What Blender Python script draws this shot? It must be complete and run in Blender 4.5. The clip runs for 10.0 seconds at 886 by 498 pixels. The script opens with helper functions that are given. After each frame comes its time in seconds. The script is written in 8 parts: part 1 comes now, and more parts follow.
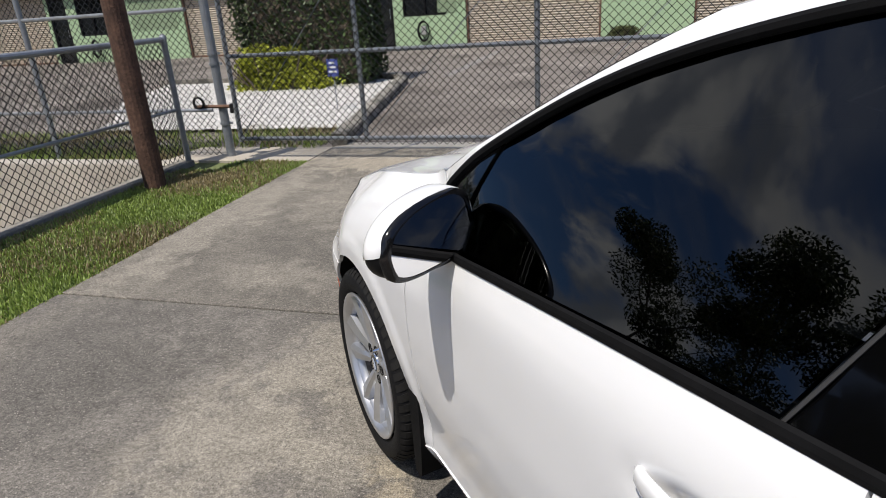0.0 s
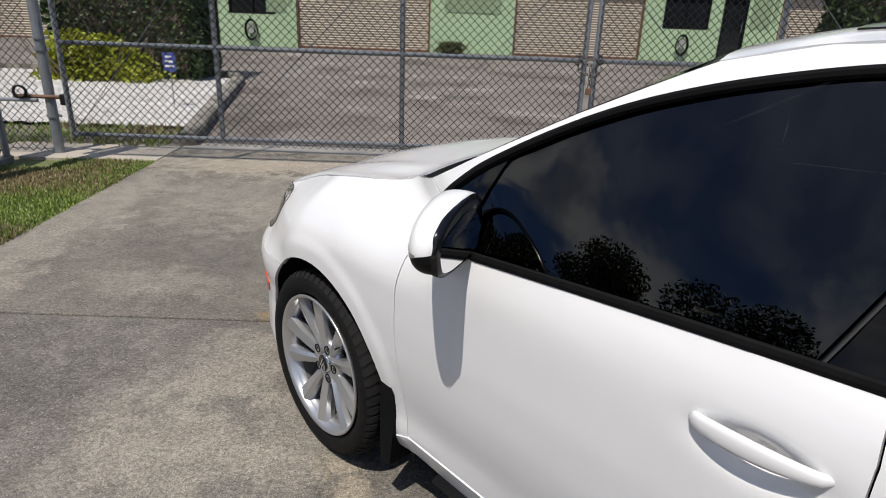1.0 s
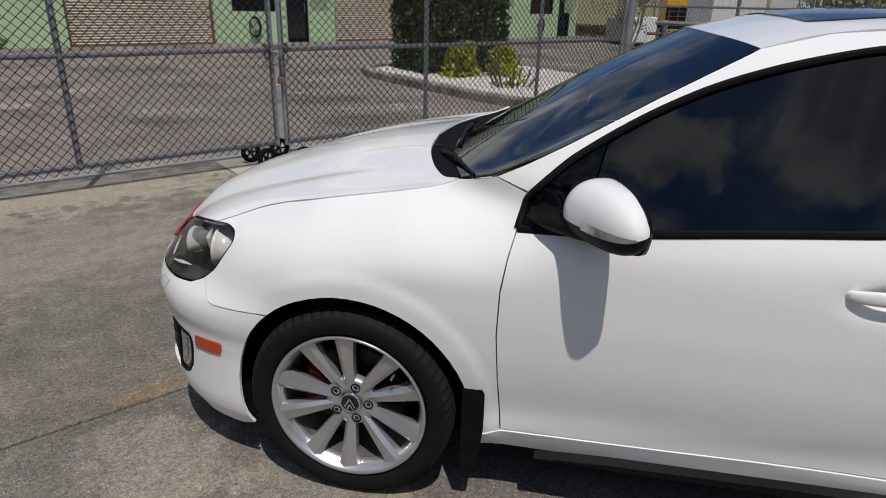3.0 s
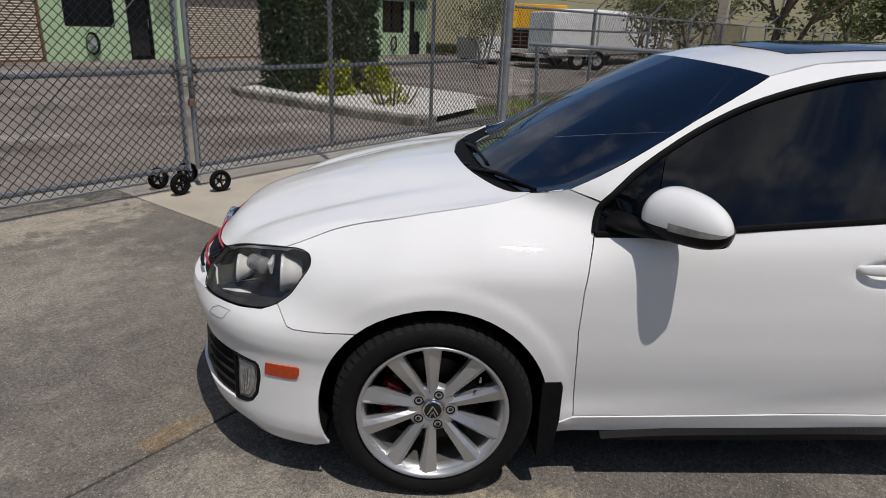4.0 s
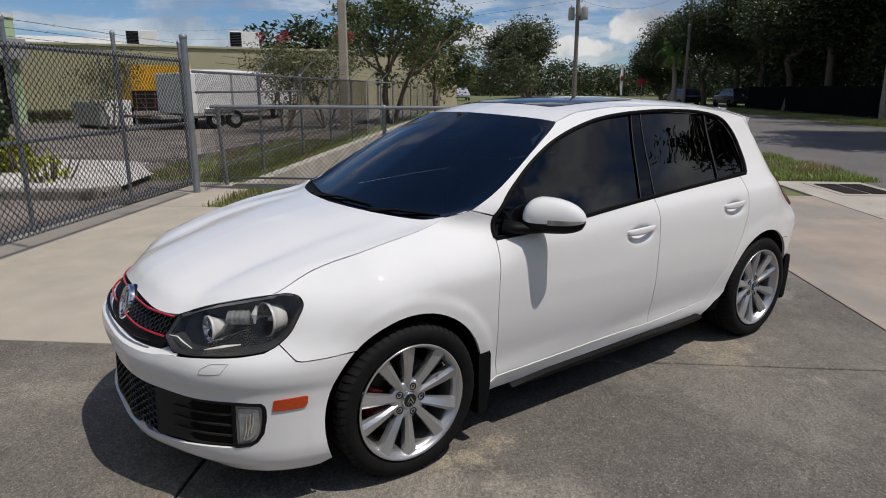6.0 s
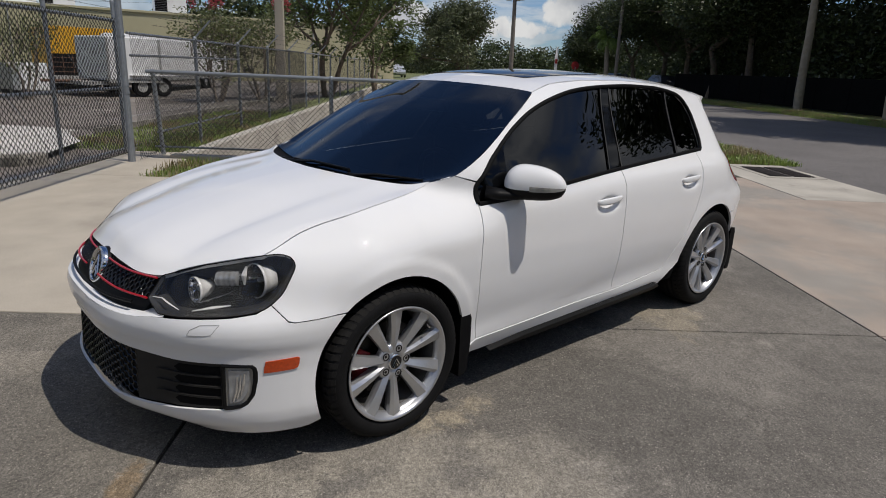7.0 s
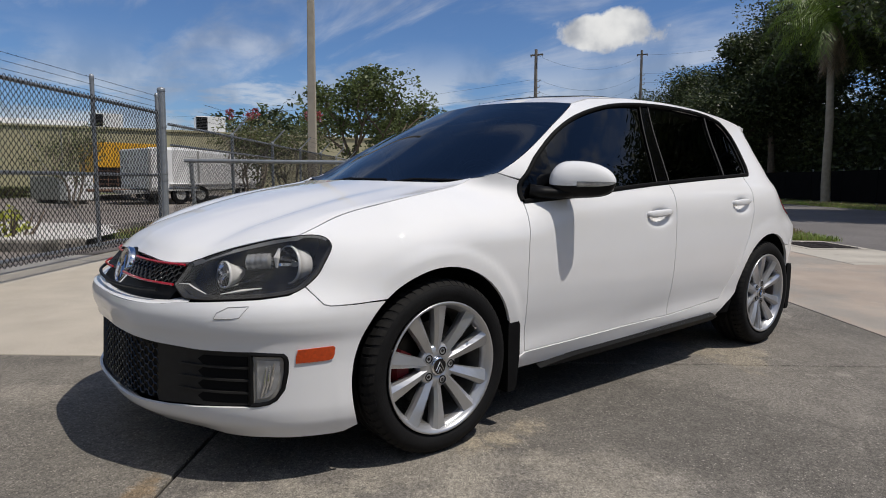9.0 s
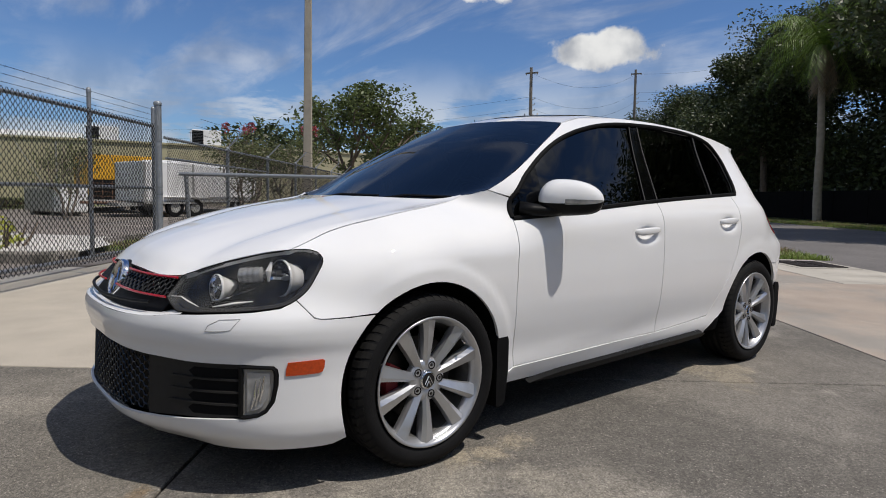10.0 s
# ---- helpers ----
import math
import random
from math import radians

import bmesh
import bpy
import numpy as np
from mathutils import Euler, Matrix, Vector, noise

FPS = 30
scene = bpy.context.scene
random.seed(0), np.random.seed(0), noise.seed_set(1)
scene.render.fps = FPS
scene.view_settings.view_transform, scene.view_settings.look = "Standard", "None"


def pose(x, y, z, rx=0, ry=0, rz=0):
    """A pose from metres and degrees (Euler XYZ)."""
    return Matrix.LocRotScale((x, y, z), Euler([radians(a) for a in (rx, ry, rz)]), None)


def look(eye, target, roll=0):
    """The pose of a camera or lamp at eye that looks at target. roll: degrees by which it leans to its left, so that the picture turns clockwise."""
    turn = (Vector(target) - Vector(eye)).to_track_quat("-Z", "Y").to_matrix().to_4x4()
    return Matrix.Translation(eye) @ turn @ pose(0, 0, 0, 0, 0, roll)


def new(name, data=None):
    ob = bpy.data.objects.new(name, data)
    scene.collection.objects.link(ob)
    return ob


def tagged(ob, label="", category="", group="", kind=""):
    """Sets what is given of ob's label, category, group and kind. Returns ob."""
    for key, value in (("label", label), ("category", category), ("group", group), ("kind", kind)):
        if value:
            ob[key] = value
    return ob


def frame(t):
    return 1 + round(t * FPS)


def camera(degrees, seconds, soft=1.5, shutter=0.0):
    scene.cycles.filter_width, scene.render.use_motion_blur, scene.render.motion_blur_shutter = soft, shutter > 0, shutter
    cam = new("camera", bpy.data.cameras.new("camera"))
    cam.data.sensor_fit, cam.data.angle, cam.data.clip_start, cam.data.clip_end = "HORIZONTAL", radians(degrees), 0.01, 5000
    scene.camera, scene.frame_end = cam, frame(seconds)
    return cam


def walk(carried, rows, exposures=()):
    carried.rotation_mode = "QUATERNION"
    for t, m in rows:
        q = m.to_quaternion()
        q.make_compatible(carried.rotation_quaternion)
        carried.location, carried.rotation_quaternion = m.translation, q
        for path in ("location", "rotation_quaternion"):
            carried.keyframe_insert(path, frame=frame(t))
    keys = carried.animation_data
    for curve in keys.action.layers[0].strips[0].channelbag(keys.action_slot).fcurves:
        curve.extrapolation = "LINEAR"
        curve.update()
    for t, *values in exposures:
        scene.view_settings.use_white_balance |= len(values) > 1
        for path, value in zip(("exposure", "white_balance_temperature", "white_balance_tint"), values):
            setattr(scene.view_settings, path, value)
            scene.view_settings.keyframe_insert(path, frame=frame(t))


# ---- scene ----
cam = camera(70.1, 10.0, soft=0.95)
PATH = [
    (0, (-1.318, -1.739, 1.4), (-0.585, -0.027, 0.67), -3.8),
    (0.5, (-1.449, -1.696, 1.396), (-0.498, -0.088, 0.682), 0.3),
    (1, (-1.736, -1.635, 1.443), (-0.523, -0.217, 0.723), 2.1),
    (1.5, (-1.87, -1.427, 1.425), (-0.466, -0.188, 0.723), -0.9),
    (2, (-2.044, -1.177, 1.44), (-0.432, -0.237, 0.719), 2.5),
    (2.2, (-2.141, -1.072, 1.423), (-0.436, -0.283, 0.738), 2.1),
    (3.3, (-2.404, -0.387, 1.468), (-0.545, -0.164, 0.762), 2.7),
    (3.5, (-2.432, -0.267, 1.461), (-0.545, -0.141, 0.811), 3.6),
    (4, (-2.563, 0.078, 1.481), (-0.682, -0.02, 0.808), 2.3),
    (4.5, (-2.542, 0.333, 1.483), (-0.71, -0.118, 0.819), 2.1),
    (5, (-2.542, 0.619, 1.501), (-0.81, -0.16, 0.876), 2.5),
    (5.5, (-2.692, 0.99, 1.547), (-1.076, -0.043, 0.981), 0.7),
    (5.7, (-2.773, 1.094, 1.529), (-1.157, 0.035, 1.012), -0.1),
    (6.8, (-2.719, 1.418, 1.505), (-1.294, 0.121, 0.969), 2.8),
    (7, (-2.675, 1.421, 1.463), (-1.247, 0.135, 0.911), 2.4),
    (7.5, (-2.58, 1.304, 1.311), (-1.098, 0.044, 0.848), 1.7),
    (8, (-2.582, 1.323, 1.093), (-1.06, 0.065, 0.778), 0.9),
    (8.5, (-2.576, 1.386, 0.978), (-1.031, 0.135, 0.756), 1.6),
    (9, (-2.578, 1.406, 0.989), (-1.038, 0.149, 0.773), 0.6),
    (9.5, (-2.6, 1.407, 0.988), (-1.06, 0.144, 0.806), 0.6),
    (10, (-2.617, 1.417, 0.993), (-1.084, 0.144, 0.826), 1.2),
]
walk(cam, [(t, look(eye, target, roll)) for t, eye, target, roll in PATH],
     [(0.0, 0.20), (1.0, 0.08), (2.0, -0.09), (3.5, -0.30), (5.5, -0.30), (7.0, -0.34), (7.5, -0.37), (8.5, -0.27), (9.2, -0.15), (10.0, -0.13)])

# ---- light ----
SUN_FROM = Vector((-0.39, -0.19, 0.90)).normalized()
sun_elev = math.asin(SUN_FROM.z)
sun_azim = math.atan2(SUN_FROM.x, SUN_FROM.y)
sun = new("sun", bpy.data.lights.new("sun", "SUN"))
sun.data.energy, sun.data.angle, sun.data.color = 4.0, radians(0.53), (1.0, 0.94, 0.86)
sun.rotation_euler = (-SUN_FROM).to_track_quat("-Z", "Y").to_euler()

world = bpy.data.worlds.new("sky")
scene.world = world
world.use_nodes = True
wt = world.node_tree
wt.nodes.clear()


def wnode(kind, **values):
    nd = wt.nodes.new(kind)
    for key, value in values.items():
        nd.inputs[key].default_value = value
    return nd


def wmath(op, a, b=None, clamp=False):
    nd = wt.nodes.new("ShaderNodeMath")
    nd.operation, nd.use_clamp = op, clamp
    for i, v in enumerate((a, b)):
        if v is None:
            continue
        if isinstance(v, (int, float)):
            nd.inputs[i].default_value = v
        else:
            wt.links.new(v, nd.inputs[i])
    return nd.outputs[0]


def wramp(value, lo, hi):
    nd = wt.nodes.new("ShaderNodeMapRange")
    nd.interpolation_type = "SMOOTHSTEP"
    wt.links.new(value, nd.inputs["Value"])
    nd.inputs["From Min"].default_value, nd.inputs["From Max"].default_value = lo, hi
    return nd.outputs["Result"]


sky = wt.nodes.new("ShaderNodeTexSky")
sky.sky_type, sky.sun_disc = "NISHITA", False
sky.sun_elevation, sky.sun_rotation = sun_elev, sun_azim
sky.altitude, sky.air_density, sky.dust_density, sky.ozone_density = 0.0, 1.0, 0.15, 5.0
coord = wt.nodes.new("ShaderNodeTexCoord")
split = wt.nodes.new("ShaderNodeSeparateXYZ")
wt.links.new(coord.outputs["Generated"], split.inputs[0])
# the direction projected on a cloud layer
zz = wmath("MAXIMUM", wmath("ADD", split.outputs[2], 0.12), 0.03)
flat = wt.nodes.new("ShaderNodeCombineXYZ")
wt.links.new(wmath("DIVIDE", split.outputs[0], zz), flat.inputs[0])
wt.links.new(wmath("DIVIDE", split.outputs[1], zz), flat.inputs[1])
# thin high streaks
streak_map = wt.nodes.new("ShaderNodeMapping")
streak_map.inputs["Rotation"].default_value = (0, 0, radians(35))
streak_map.inputs["Scale"].default_value = (0.55, 1.7, 1.0)
wt.links.new(flat.outputs[0], streak_map.inputs[0])
streaks = wnode("ShaderNodeTexNoise", Scale=1.1, Detail=7.0, Roughness=0.58, Distortion=0.5)
wt.links.new(streak_map.outputs[0], streaks.inputs["Vector"])
thin = wmath("MULTIPLY", wramp(streaks.outputs[0], 0.47, 0.70), 0.42)
# heaped clouds
heaps = wnode("ShaderNodeTexNoise", Scale=0.95, Detail=10.0, Roughness=0.60, Distortion=0.3)
heap_map = wt.nodes.new("ShaderNodeMapping")
heap_map.inputs["Location"].default_value = (3.7, 1.4, 0)
wt.links.new(flat.outputs[0], heap_map.inputs[0])
wt.links.new(heap_map.outputs[0], heaps.inputs["Vector"])
heap_far = wmath("MULTIPLY", wramp(heaps.outputs[0], 0.45, 0.56), 0.92)


def lone_cloud(centre, across, up, seed, puffs=15.0):
    """A single heaped cloud round a direction of the sky."""
    c = Vector(centre).normalized()
    side = c.cross(Vector((0, 0, 1))).normalized()
    top = side.cross(c)
    outs = []
    for axis, size in ((side, across), (top, up)):
        dot = wt.nodes.new("ShaderNodeVectorMath")
        dot.operation = "DOT_PRODUCT"
        wt.links.new(coord.outputs["Generated"], dot.inputs[0])
        dot.inputs[1].default_value = axis
        outs.append(wmath("POWER", wmath("ABSOLUTE", wmath("DIVIDE", dot.outputs["Value"], size)), 2.0))
    ahead = wt.nodes.new("ShaderNodeVectorMath")
    ahead.operation = "DOT_PRODUCT"
    wt.links.new(coord.outputs["Generated"], ahead.inputs[0])
    ahead.inputs[1].default_value = c
    puff = wnode("ShaderNodeTexNoise", Scale=puffs, Detail=8.0, Roughness=0.58)
    shift = wt.nodes.new("ShaderNodeMapping")
    shift.inputs["Location"].default_value = (seed, seed * 0.7, 0)
    wt.links.new(coord.outputs["Generated"], shift.inputs[0])
    wt.links.new(shift.outputs[0], puff.inputs["Vector"])
    reach = wmath("SUBTRACT", 1.25, wmath("ADD", outs[0], outs[1]))
    body = wmath("ADD", reach, wmath("MULTIPLY", wmath("SUBTRACT", puff.outputs[0], 0.5), 3.2))
    return wmath("MULTIPLY", wramp(body, 0.25, 0.85), wmath("GREATER_THAN", ahead.outputs["Value"], 0.0))


lone = wmath("MAXIMUM", lone_cloud((0.585, -0.782, 0.218), 0.085, 0.031, 2.1), lone_cloud((0.700, -0.655, 0.318), 0.13, 0.030, 5.3))
for centre, across, up, seed in (((0.608, -0.789, 0.087), 0.060, 0.030, 3.3), ((0.781, -0.620, 0.072), 0.045, 0.022, 6.1), ((0.700, -0.712, 0.060), 0.10, 0.018, 8.2)):
    lone = wmath("MAXIMUM", lone, lone_cloud(centre, across, up, seed, 22.0))
for centre, across, up, seed in (((-0.65, 0.02, 0.76), 0.26, 0.10, 7.7), ((-0.55, -0.42, 0.72), 0.20, 0.10, 9.1), ((-0.44, -0.71, 0.55), 0.20, 0.08, 4.4)):
    lone = wmath("MAXIMUM", lone, wmath("MULTIPLY", lone_cloud(centre, across, up, seed, 9.0), 0.8))
low = wramp(split.outputs[2], 0.22, 0.10)
# unseen heaps ahead of the car (+y) are added to brighten its front
side_sky = wramp(wmath("MAXIMUM", wmath("MULTIPLY", split.outputs[0], -1.0), split.outputs[1]), -0.15, 0.35)
heap = wmath("MULTIPLY", heap_far, wmath("MAXIMUM", wmath("MULTIPLY", low, 0.6), side_sky))
cover = wmath("MAXIMUM", wmath("MAXIMUM", thin, heap), lone)
shade = wnode("ShaderNodeTexNoise", Scale=9.0, Detail=5.0)
wt.links.new(coord.outputs["Generated"], shade.inputs["Vector"])
tone = wt.nodes.new("ShaderNodeMix")
tone.data_type = "RGBA"
tone.inputs[6].default_value, tone.inputs[7].default_value = (3.9, 4.2, 4.8, 1), (9.2, 9.2, 9.1, 1)
wt.links.new(wramp(shade.outputs[0], 0.38, 0.62), tone.inputs[0])
mixed = wt.nodes.new("ShaderNodeMix")
mixed.data_type = "RGBA"
wt.links.new(cover, mixed.inputs[0])
deeper = wt.nodes.new("ShaderNodeMix")
deeper.data_type, deeper.blend_type = "RGBA", "MULTIPLY"
deeper.inputs[0].default_value, deeper.inputs[7].default_value = 1.0, (0.70, 0.84, 1.05, 1)
wt.links.new(sky.outputs[0], deeper.inputs[6])
wt.links.new(deeper.outputs[2], mixed.inputs[6])
wt.links.new(tone.outputs[2], mixed.inputs[7])
back = wt.nodes.new("ShaderNodeBackground")
back.inputs[1].default_value = 0.095
wt.links.new(mixed.outputs[2], back.inputs[0])
wout = wt.nodes.new("ShaderNodeOutputWorld")
wt.links.new(back.outputs[0], wout.inputs[0])

# ---- materials ----


def material(name, base, rough=0.6, metal=0.0, vary=0.0, scale=6.0, grain=0.0, grain_scale=120.0, bump=0.0, bump_scale=200.0,
             coat=0.0, rnd=0.0, stain=None, stain_scale=1.2, stain_at=(0.5, 0.7), worn=None, worn_scale=9.0, worn_at=(0.55, 0.68), spec=0.5, coords="Object"):
    """A principled surface with two scales of variation, stains and fine relief."""
    m = bpy.data.materials.new(name)
    m.use_nodes = True
    nt = m.node_tree
    b = nt.nodes["Principled BSDF"]
    b.inputs["Roughness"].default_value, b.inputs["Metallic"].default_value = rough, metal
    b.inputs["Coat Weight"].default_value, b.inputs["Coat Roughness"].default_value = coat, 0.02
    b.inputs["Specular IOR Level"].default_value = spec
    tc = nt.nodes.new("ShaderNodeTexCoord")
    colour = nt.nodes.new("ShaderNodeRGB")
    colour.outputs[0].default_value = (*base, 1)
    out = colour.outputs[0]

    def noisy(sc, detail=4.0, rougher=0.5):
        nd = nt.nodes.new("ShaderNodeTexNoise")
        nd.inputs["Scale"].default_value, nd.inputs["Detail"].default_value = sc, detail
        nd.inputs["Roughness"].default_value = rougher
        nt.links.new(tc.outputs[coords], nd.inputs["Vector"])
        return nd.outputs[0]

    def scaled(out, fac, amount):
        mr = nt.nodes.new("ShaderNodeMapRange")
        nt.links.new(fac, mr.inputs["Value"])
        mr.inputs["From Min"].default_value, mr.inputs["From Max"].default_value = 0.25, 0.75
        mr.inputs["To Min"].default_value, mr.inputs["To Max"].default_value = 1 - amount, 1 + amount
        vm = nt.nodes.new("ShaderNodeVectorMath")
        vm.operation = "SCALE"
        nt.links.new(out, vm.inputs[0])
        nt.links.new(mr.outputs[0], vm.inputs["Scale"])
        return vm.outputs[0]

    for tone, size, reach in ((stain, stain_scale, stain_at), (worn, worn_scale, worn_at)):
        if not tone:
            continue
        mr = nt.nodes.new("ShaderNodeMapRange")
        mr.interpolation_type = "SMOOTHSTEP"
        nt.links.new(noisy(size, 11.0, 0.66), mr.inputs["Value"])
        mr.inputs["From Min"].default_value, mr.inputs["From Max"].default_value = reach
        mx = nt.nodes.new("ShaderNodeMix")
        mx.data_type = "RGBA"
        nt.links.new(mr.outputs[0], mx.inputs[0])
        nt.links.new(out, mx.inputs[6])
        mx.inputs[7].default_value = (*tone, 1)
        out = mx.outputs[2]
    if vary:
        out = scaled(out, noisy(scale), vary)
    if grain:
        out = scaled(out, noisy(grain_scale, 5.0, 0.72), grain)
    if rnd:
        info = nt.nodes.new("ShaderNodeObjectInfo")
        out = scaled(out, info.outputs["Random"], rnd)
    nt.links.new(out, b.inputs["Base Color"])
    if bump:
        bp = nt.nodes.new("ShaderNodeBump")
        bp.inputs["Strength"].default_value, bp.inputs["Distance"].default_value = bump, 0.01
        nt.links.new(noisy(bump_scale, 3.0), bp.inputs["Height"])
        nt.links.new(bp.outputs[0], b.inputs["Normal"])
    return m


def island_vary(m, amount):
    """Lets each separate leaf or blade of a mesh differ in tone."""
    nt = m.node_tree
    b = nt.nodes["Principled BSDF"]
    geo = nt.nodes.new("ShaderNodeNewGeometry")
    mr = nt.nodes.new("ShaderNodeMapRange")
    nt.links.new(geo.outputs["Random Per Island"], mr.inputs["Value"])
    mr.inputs["To Min"].default_value, mr.inputs["To Max"].default_value = 1 - amount, 1 + amount
    vm = nt.nodes.new("ShaderNodeVectorMath")
    vm.operation = "SCALE"
    link = b.inputs["Base Color"].links[0]
    nt.links.new(link.from_socket, vm.inputs[0])
    nt.links.new(mr.outputs[0], vm.inputs["Scale"])
    nt.links.new(vm.outputs[0], b.inputs["Base Color"])
    return m


def leafy(name, base, amount=0.35, through_light=0.25):
    m = island_vary(material(name, base, rough=0.5, vary=0.2, scale=0.8), amount)
    nt = m.node_tree
    b = nt.nodes["Principled BSDF"]
    tr = nt.nodes.new("ShaderNodeBsdfTranslucent")
    nt.links.new(b.inputs["Base Color"].links[0].from_socket, tr.inputs[0])
    mx = nt.nodes.new("ShaderNodeMixShader")
    mx.inputs[0].default_value = through_light
    nt.links.new(b.outputs[0], mx.inputs[1])
    nt.links.new(tr.outputs[0], mx.inputs[2])
    nt.links.new(mx.outputs[0], nt.nodes["Material Output"].inputs[0])
    return m


def tinted_glass(name, tint, rough=0.0, ior=1.52, haze=0.0):
    """Glass: a tinted clear pane with a Fresnel gloss, clouded in patches where haze is set."""
    m = bpy.data.materials.new(name)
    m.use_nodes = True
    nt = m.node_tree
    nt.nodes.remove(nt.nodes["Principled BSDF"])
    clear, gloss = nt.nodes.new("ShaderNodeBsdfTransparent"), nt.nodes.new("ShaderNodeBsdfGlossy")
    clear.inputs[0].default_value = (*tint, 1)
    gloss.inputs["Roughness"].default_value = rough
    fr = nt.nodes.new("ShaderNodeFresnel")
    fr.inputs[0].default_value = ior
    mx = nt.nodes.new("ShaderNodeMixShader")
    nt.links.new(fr.outputs[0], mx.inputs[0])
    nt.links.new(clear.outputs[0], mx.inputs[1])
    nt.links.new(gloss.outputs[0], mx.inputs[2])
    if haze:
        geo, cloud, amount = nt.nodes.new("ShaderNodeNewGeometry"), nt.nodes.new("ShaderNodeTexNoise"), nt.nodes.new("ShaderNodeMapRange")
        cloud.inputs["Scale"].default_value = 22
        cloud.inputs["Detail"].default_value = 6
        amount.inputs["From Min"].default_value, amount.inputs["From Max"].default_value = 0.38, 0.72
        amount.inputs["To Min"].default_value, amount.inputs["To Max"].default_value = haze * 0.45, haze * 2.2
        film, veil = nt.nodes.new("ShaderNodeBsdfDiffuse"), nt.nodes.new("ShaderNodeMixShader")
        film.inputs[0].default_value = (0.8, 0.8, 0.8, 1)
        nt.links.new(geo.outputs["Position"], cloud.inputs["Vector"])
        nt.links.new(cloud.outputs[0], amount.inputs["Value"])
        nt.links.new(amount.outputs[0], veil.inputs[0])
        nt.links.new(clear.outputs[0], veil.inputs[1])
        nt.links.new(film.outputs[0], veil.inputs[2])
        nt.links.new(veil.outputs[0], mx.inputs[1])
    nt.links.new(mx.outputs[0], nt.nodes["Material Output"].inputs[0])
    return m


def worn_concrete(name, base, dark, pale, spots=(), patch_at=(0.55, 0.64), grit=0.6, seed=0.0):
    """Old concrete: broad dark areas, ragged pale patches, bare grit, and stains and tone patches of given place (x, y,
    half-widths, turn, tone, share).
    """
    m = bpy.data.materials.new(name)
    m.use_nodes = True
    nt = m.node_tree
    b = nt.nodes["Principled BSDF"]
    b.inputs["Roughness"].default_value, b.inputs["Specular IOR Level"].default_value = 0.92, 0.25
    tc = nt.nodes.new("ShaderNodeTexCoord")
    shift = nt.nodes.new("ShaderNodeMapping")
    shift.inputs["Location"].default_value = (seed, seed * 0.37, 0)
    nt.links.new(tc.outputs["Object"], shift.inputs[0])

    def noisy(scale, detail, rough, bent=0.0):
        nd = nt.nodes.new("ShaderNodeTexNoise")
        for key, value in (("Scale", scale), ("Detail", detail), ("Roughness", rough), ("Distortion", bent)):
            nd.inputs[key].default_value = value
        nt.links.new(shift.outputs[0], nd.inputs["Vector"])
        return nd.outputs[0]

    def ramp(value, lo, hi, a=0.0, b2=1.0):
        nd = nt.nodes.new("ShaderNodeMapRange")
        nd.interpolation_type = "SMOOTHSTEP"
        nt.links.new(value, nd.inputs["Value"])
        for key, v in (("From Min", lo), ("From Max", hi), ("To Min", a), ("To Max", b2)):
            nd.inputs[key].default_value = v
        return nd.outputs["Result"]

    def times(a, c):
        nd = nt.nodes.new("ShaderNodeMath")
        nd.operation = "MULTIPLY"
        for k, v in enumerate((a, c)):
            if isinstance(v, float):
                nd.inputs[k].default_value = v
            else:
                nt.links.new(v, nd.inputs[k])
        return nd.outputs[0]

    def blend(under, tone, share):
        nd = nt.nodes.new("ShaderNodeMix")
        nd.data_type = "RGBA"
        nt.links.new(share, nd.inputs[0])
        if isinstance(under, tuple):
            nd.inputs[6].default_value = (*under, 1)
        else:
            nt.links.new(under, nd.inputs[6])
        nd.inputs[7].default_value = (*tone, 1)
        return nd.outputs[2]

    def scale_by(colour, factor):
        nd = nt.nodes.new("ShaderNodeVectorMath")
        nd.operation = "SCALE"
        nt.links.new(colour, nd.inputs[0])
        nt.links.new(factor, nd.inputs["Scale"])
        return nd.outputs[0]

    ragged = noisy(5.0, 12.0, 0.74, 0.3)
    out = blend(base, dark, ramp(noisy(0.55, 5.0, 0.6), 0.45, 0.62))
    out = blend(out, pale, times(ramp(noisy(1.5, 13.0, 0.72, 0.4), *patch_at), 0.65))
    for x, y, rx, ry, turn, tone, share in spots:
        mp = nt.nodes.new("ShaderNodeMapping")
        mp.vector_type = "TEXTURE"
        mp.inputs["Location"].default_value, mp.inputs["Rotation"].default_value = (x, y, 0), (0, 0, radians(turn))
        mp.inputs["Scale"].default_value = (rx, ry, 1.0)
        nt.links.new(tc.outputs["Object"], mp.inputs[0])
        ln = nt.nodes.new("ShaderNodeVectorMath")
        ln.operation = "LENGTH"
        nt.links.new(mp.outputs[0], ln.inputs[0])
        ad = nt.nodes.new("ShaderNodeMath")
        ad.operation = "ADD"
        nt.links.new(ln.outputs["Value"], ad.inputs[0])
        nt.links.new(ramp(ragged, 0.25, 0.75, -0.75, 0.75), ad.inputs[1])
        out = blend(out, tone, times(ramp(ad.outputs[0], 1.15, 0.55), float(share)))
    out = scale_by(out, ramp(noisy(9.0, 9.0, 0.72), 0.3, 0.7, 0.84, 1.16))
    out = scale_by(out, ramp(noisy(60.0, 5.0, 0.85), 0.34, 0.66, 0.60, 1.40))
    grain = noisy(190.0, 4.0, 0.85)
    out = scale_by(out, ramp(grain, 0.30, 0.70, 1 - grit, 1 + grit))
    vor = nt.nodes.new("ShaderNodeTexVoronoi")
    vor.inputs["Scale"].default_value = 95.0
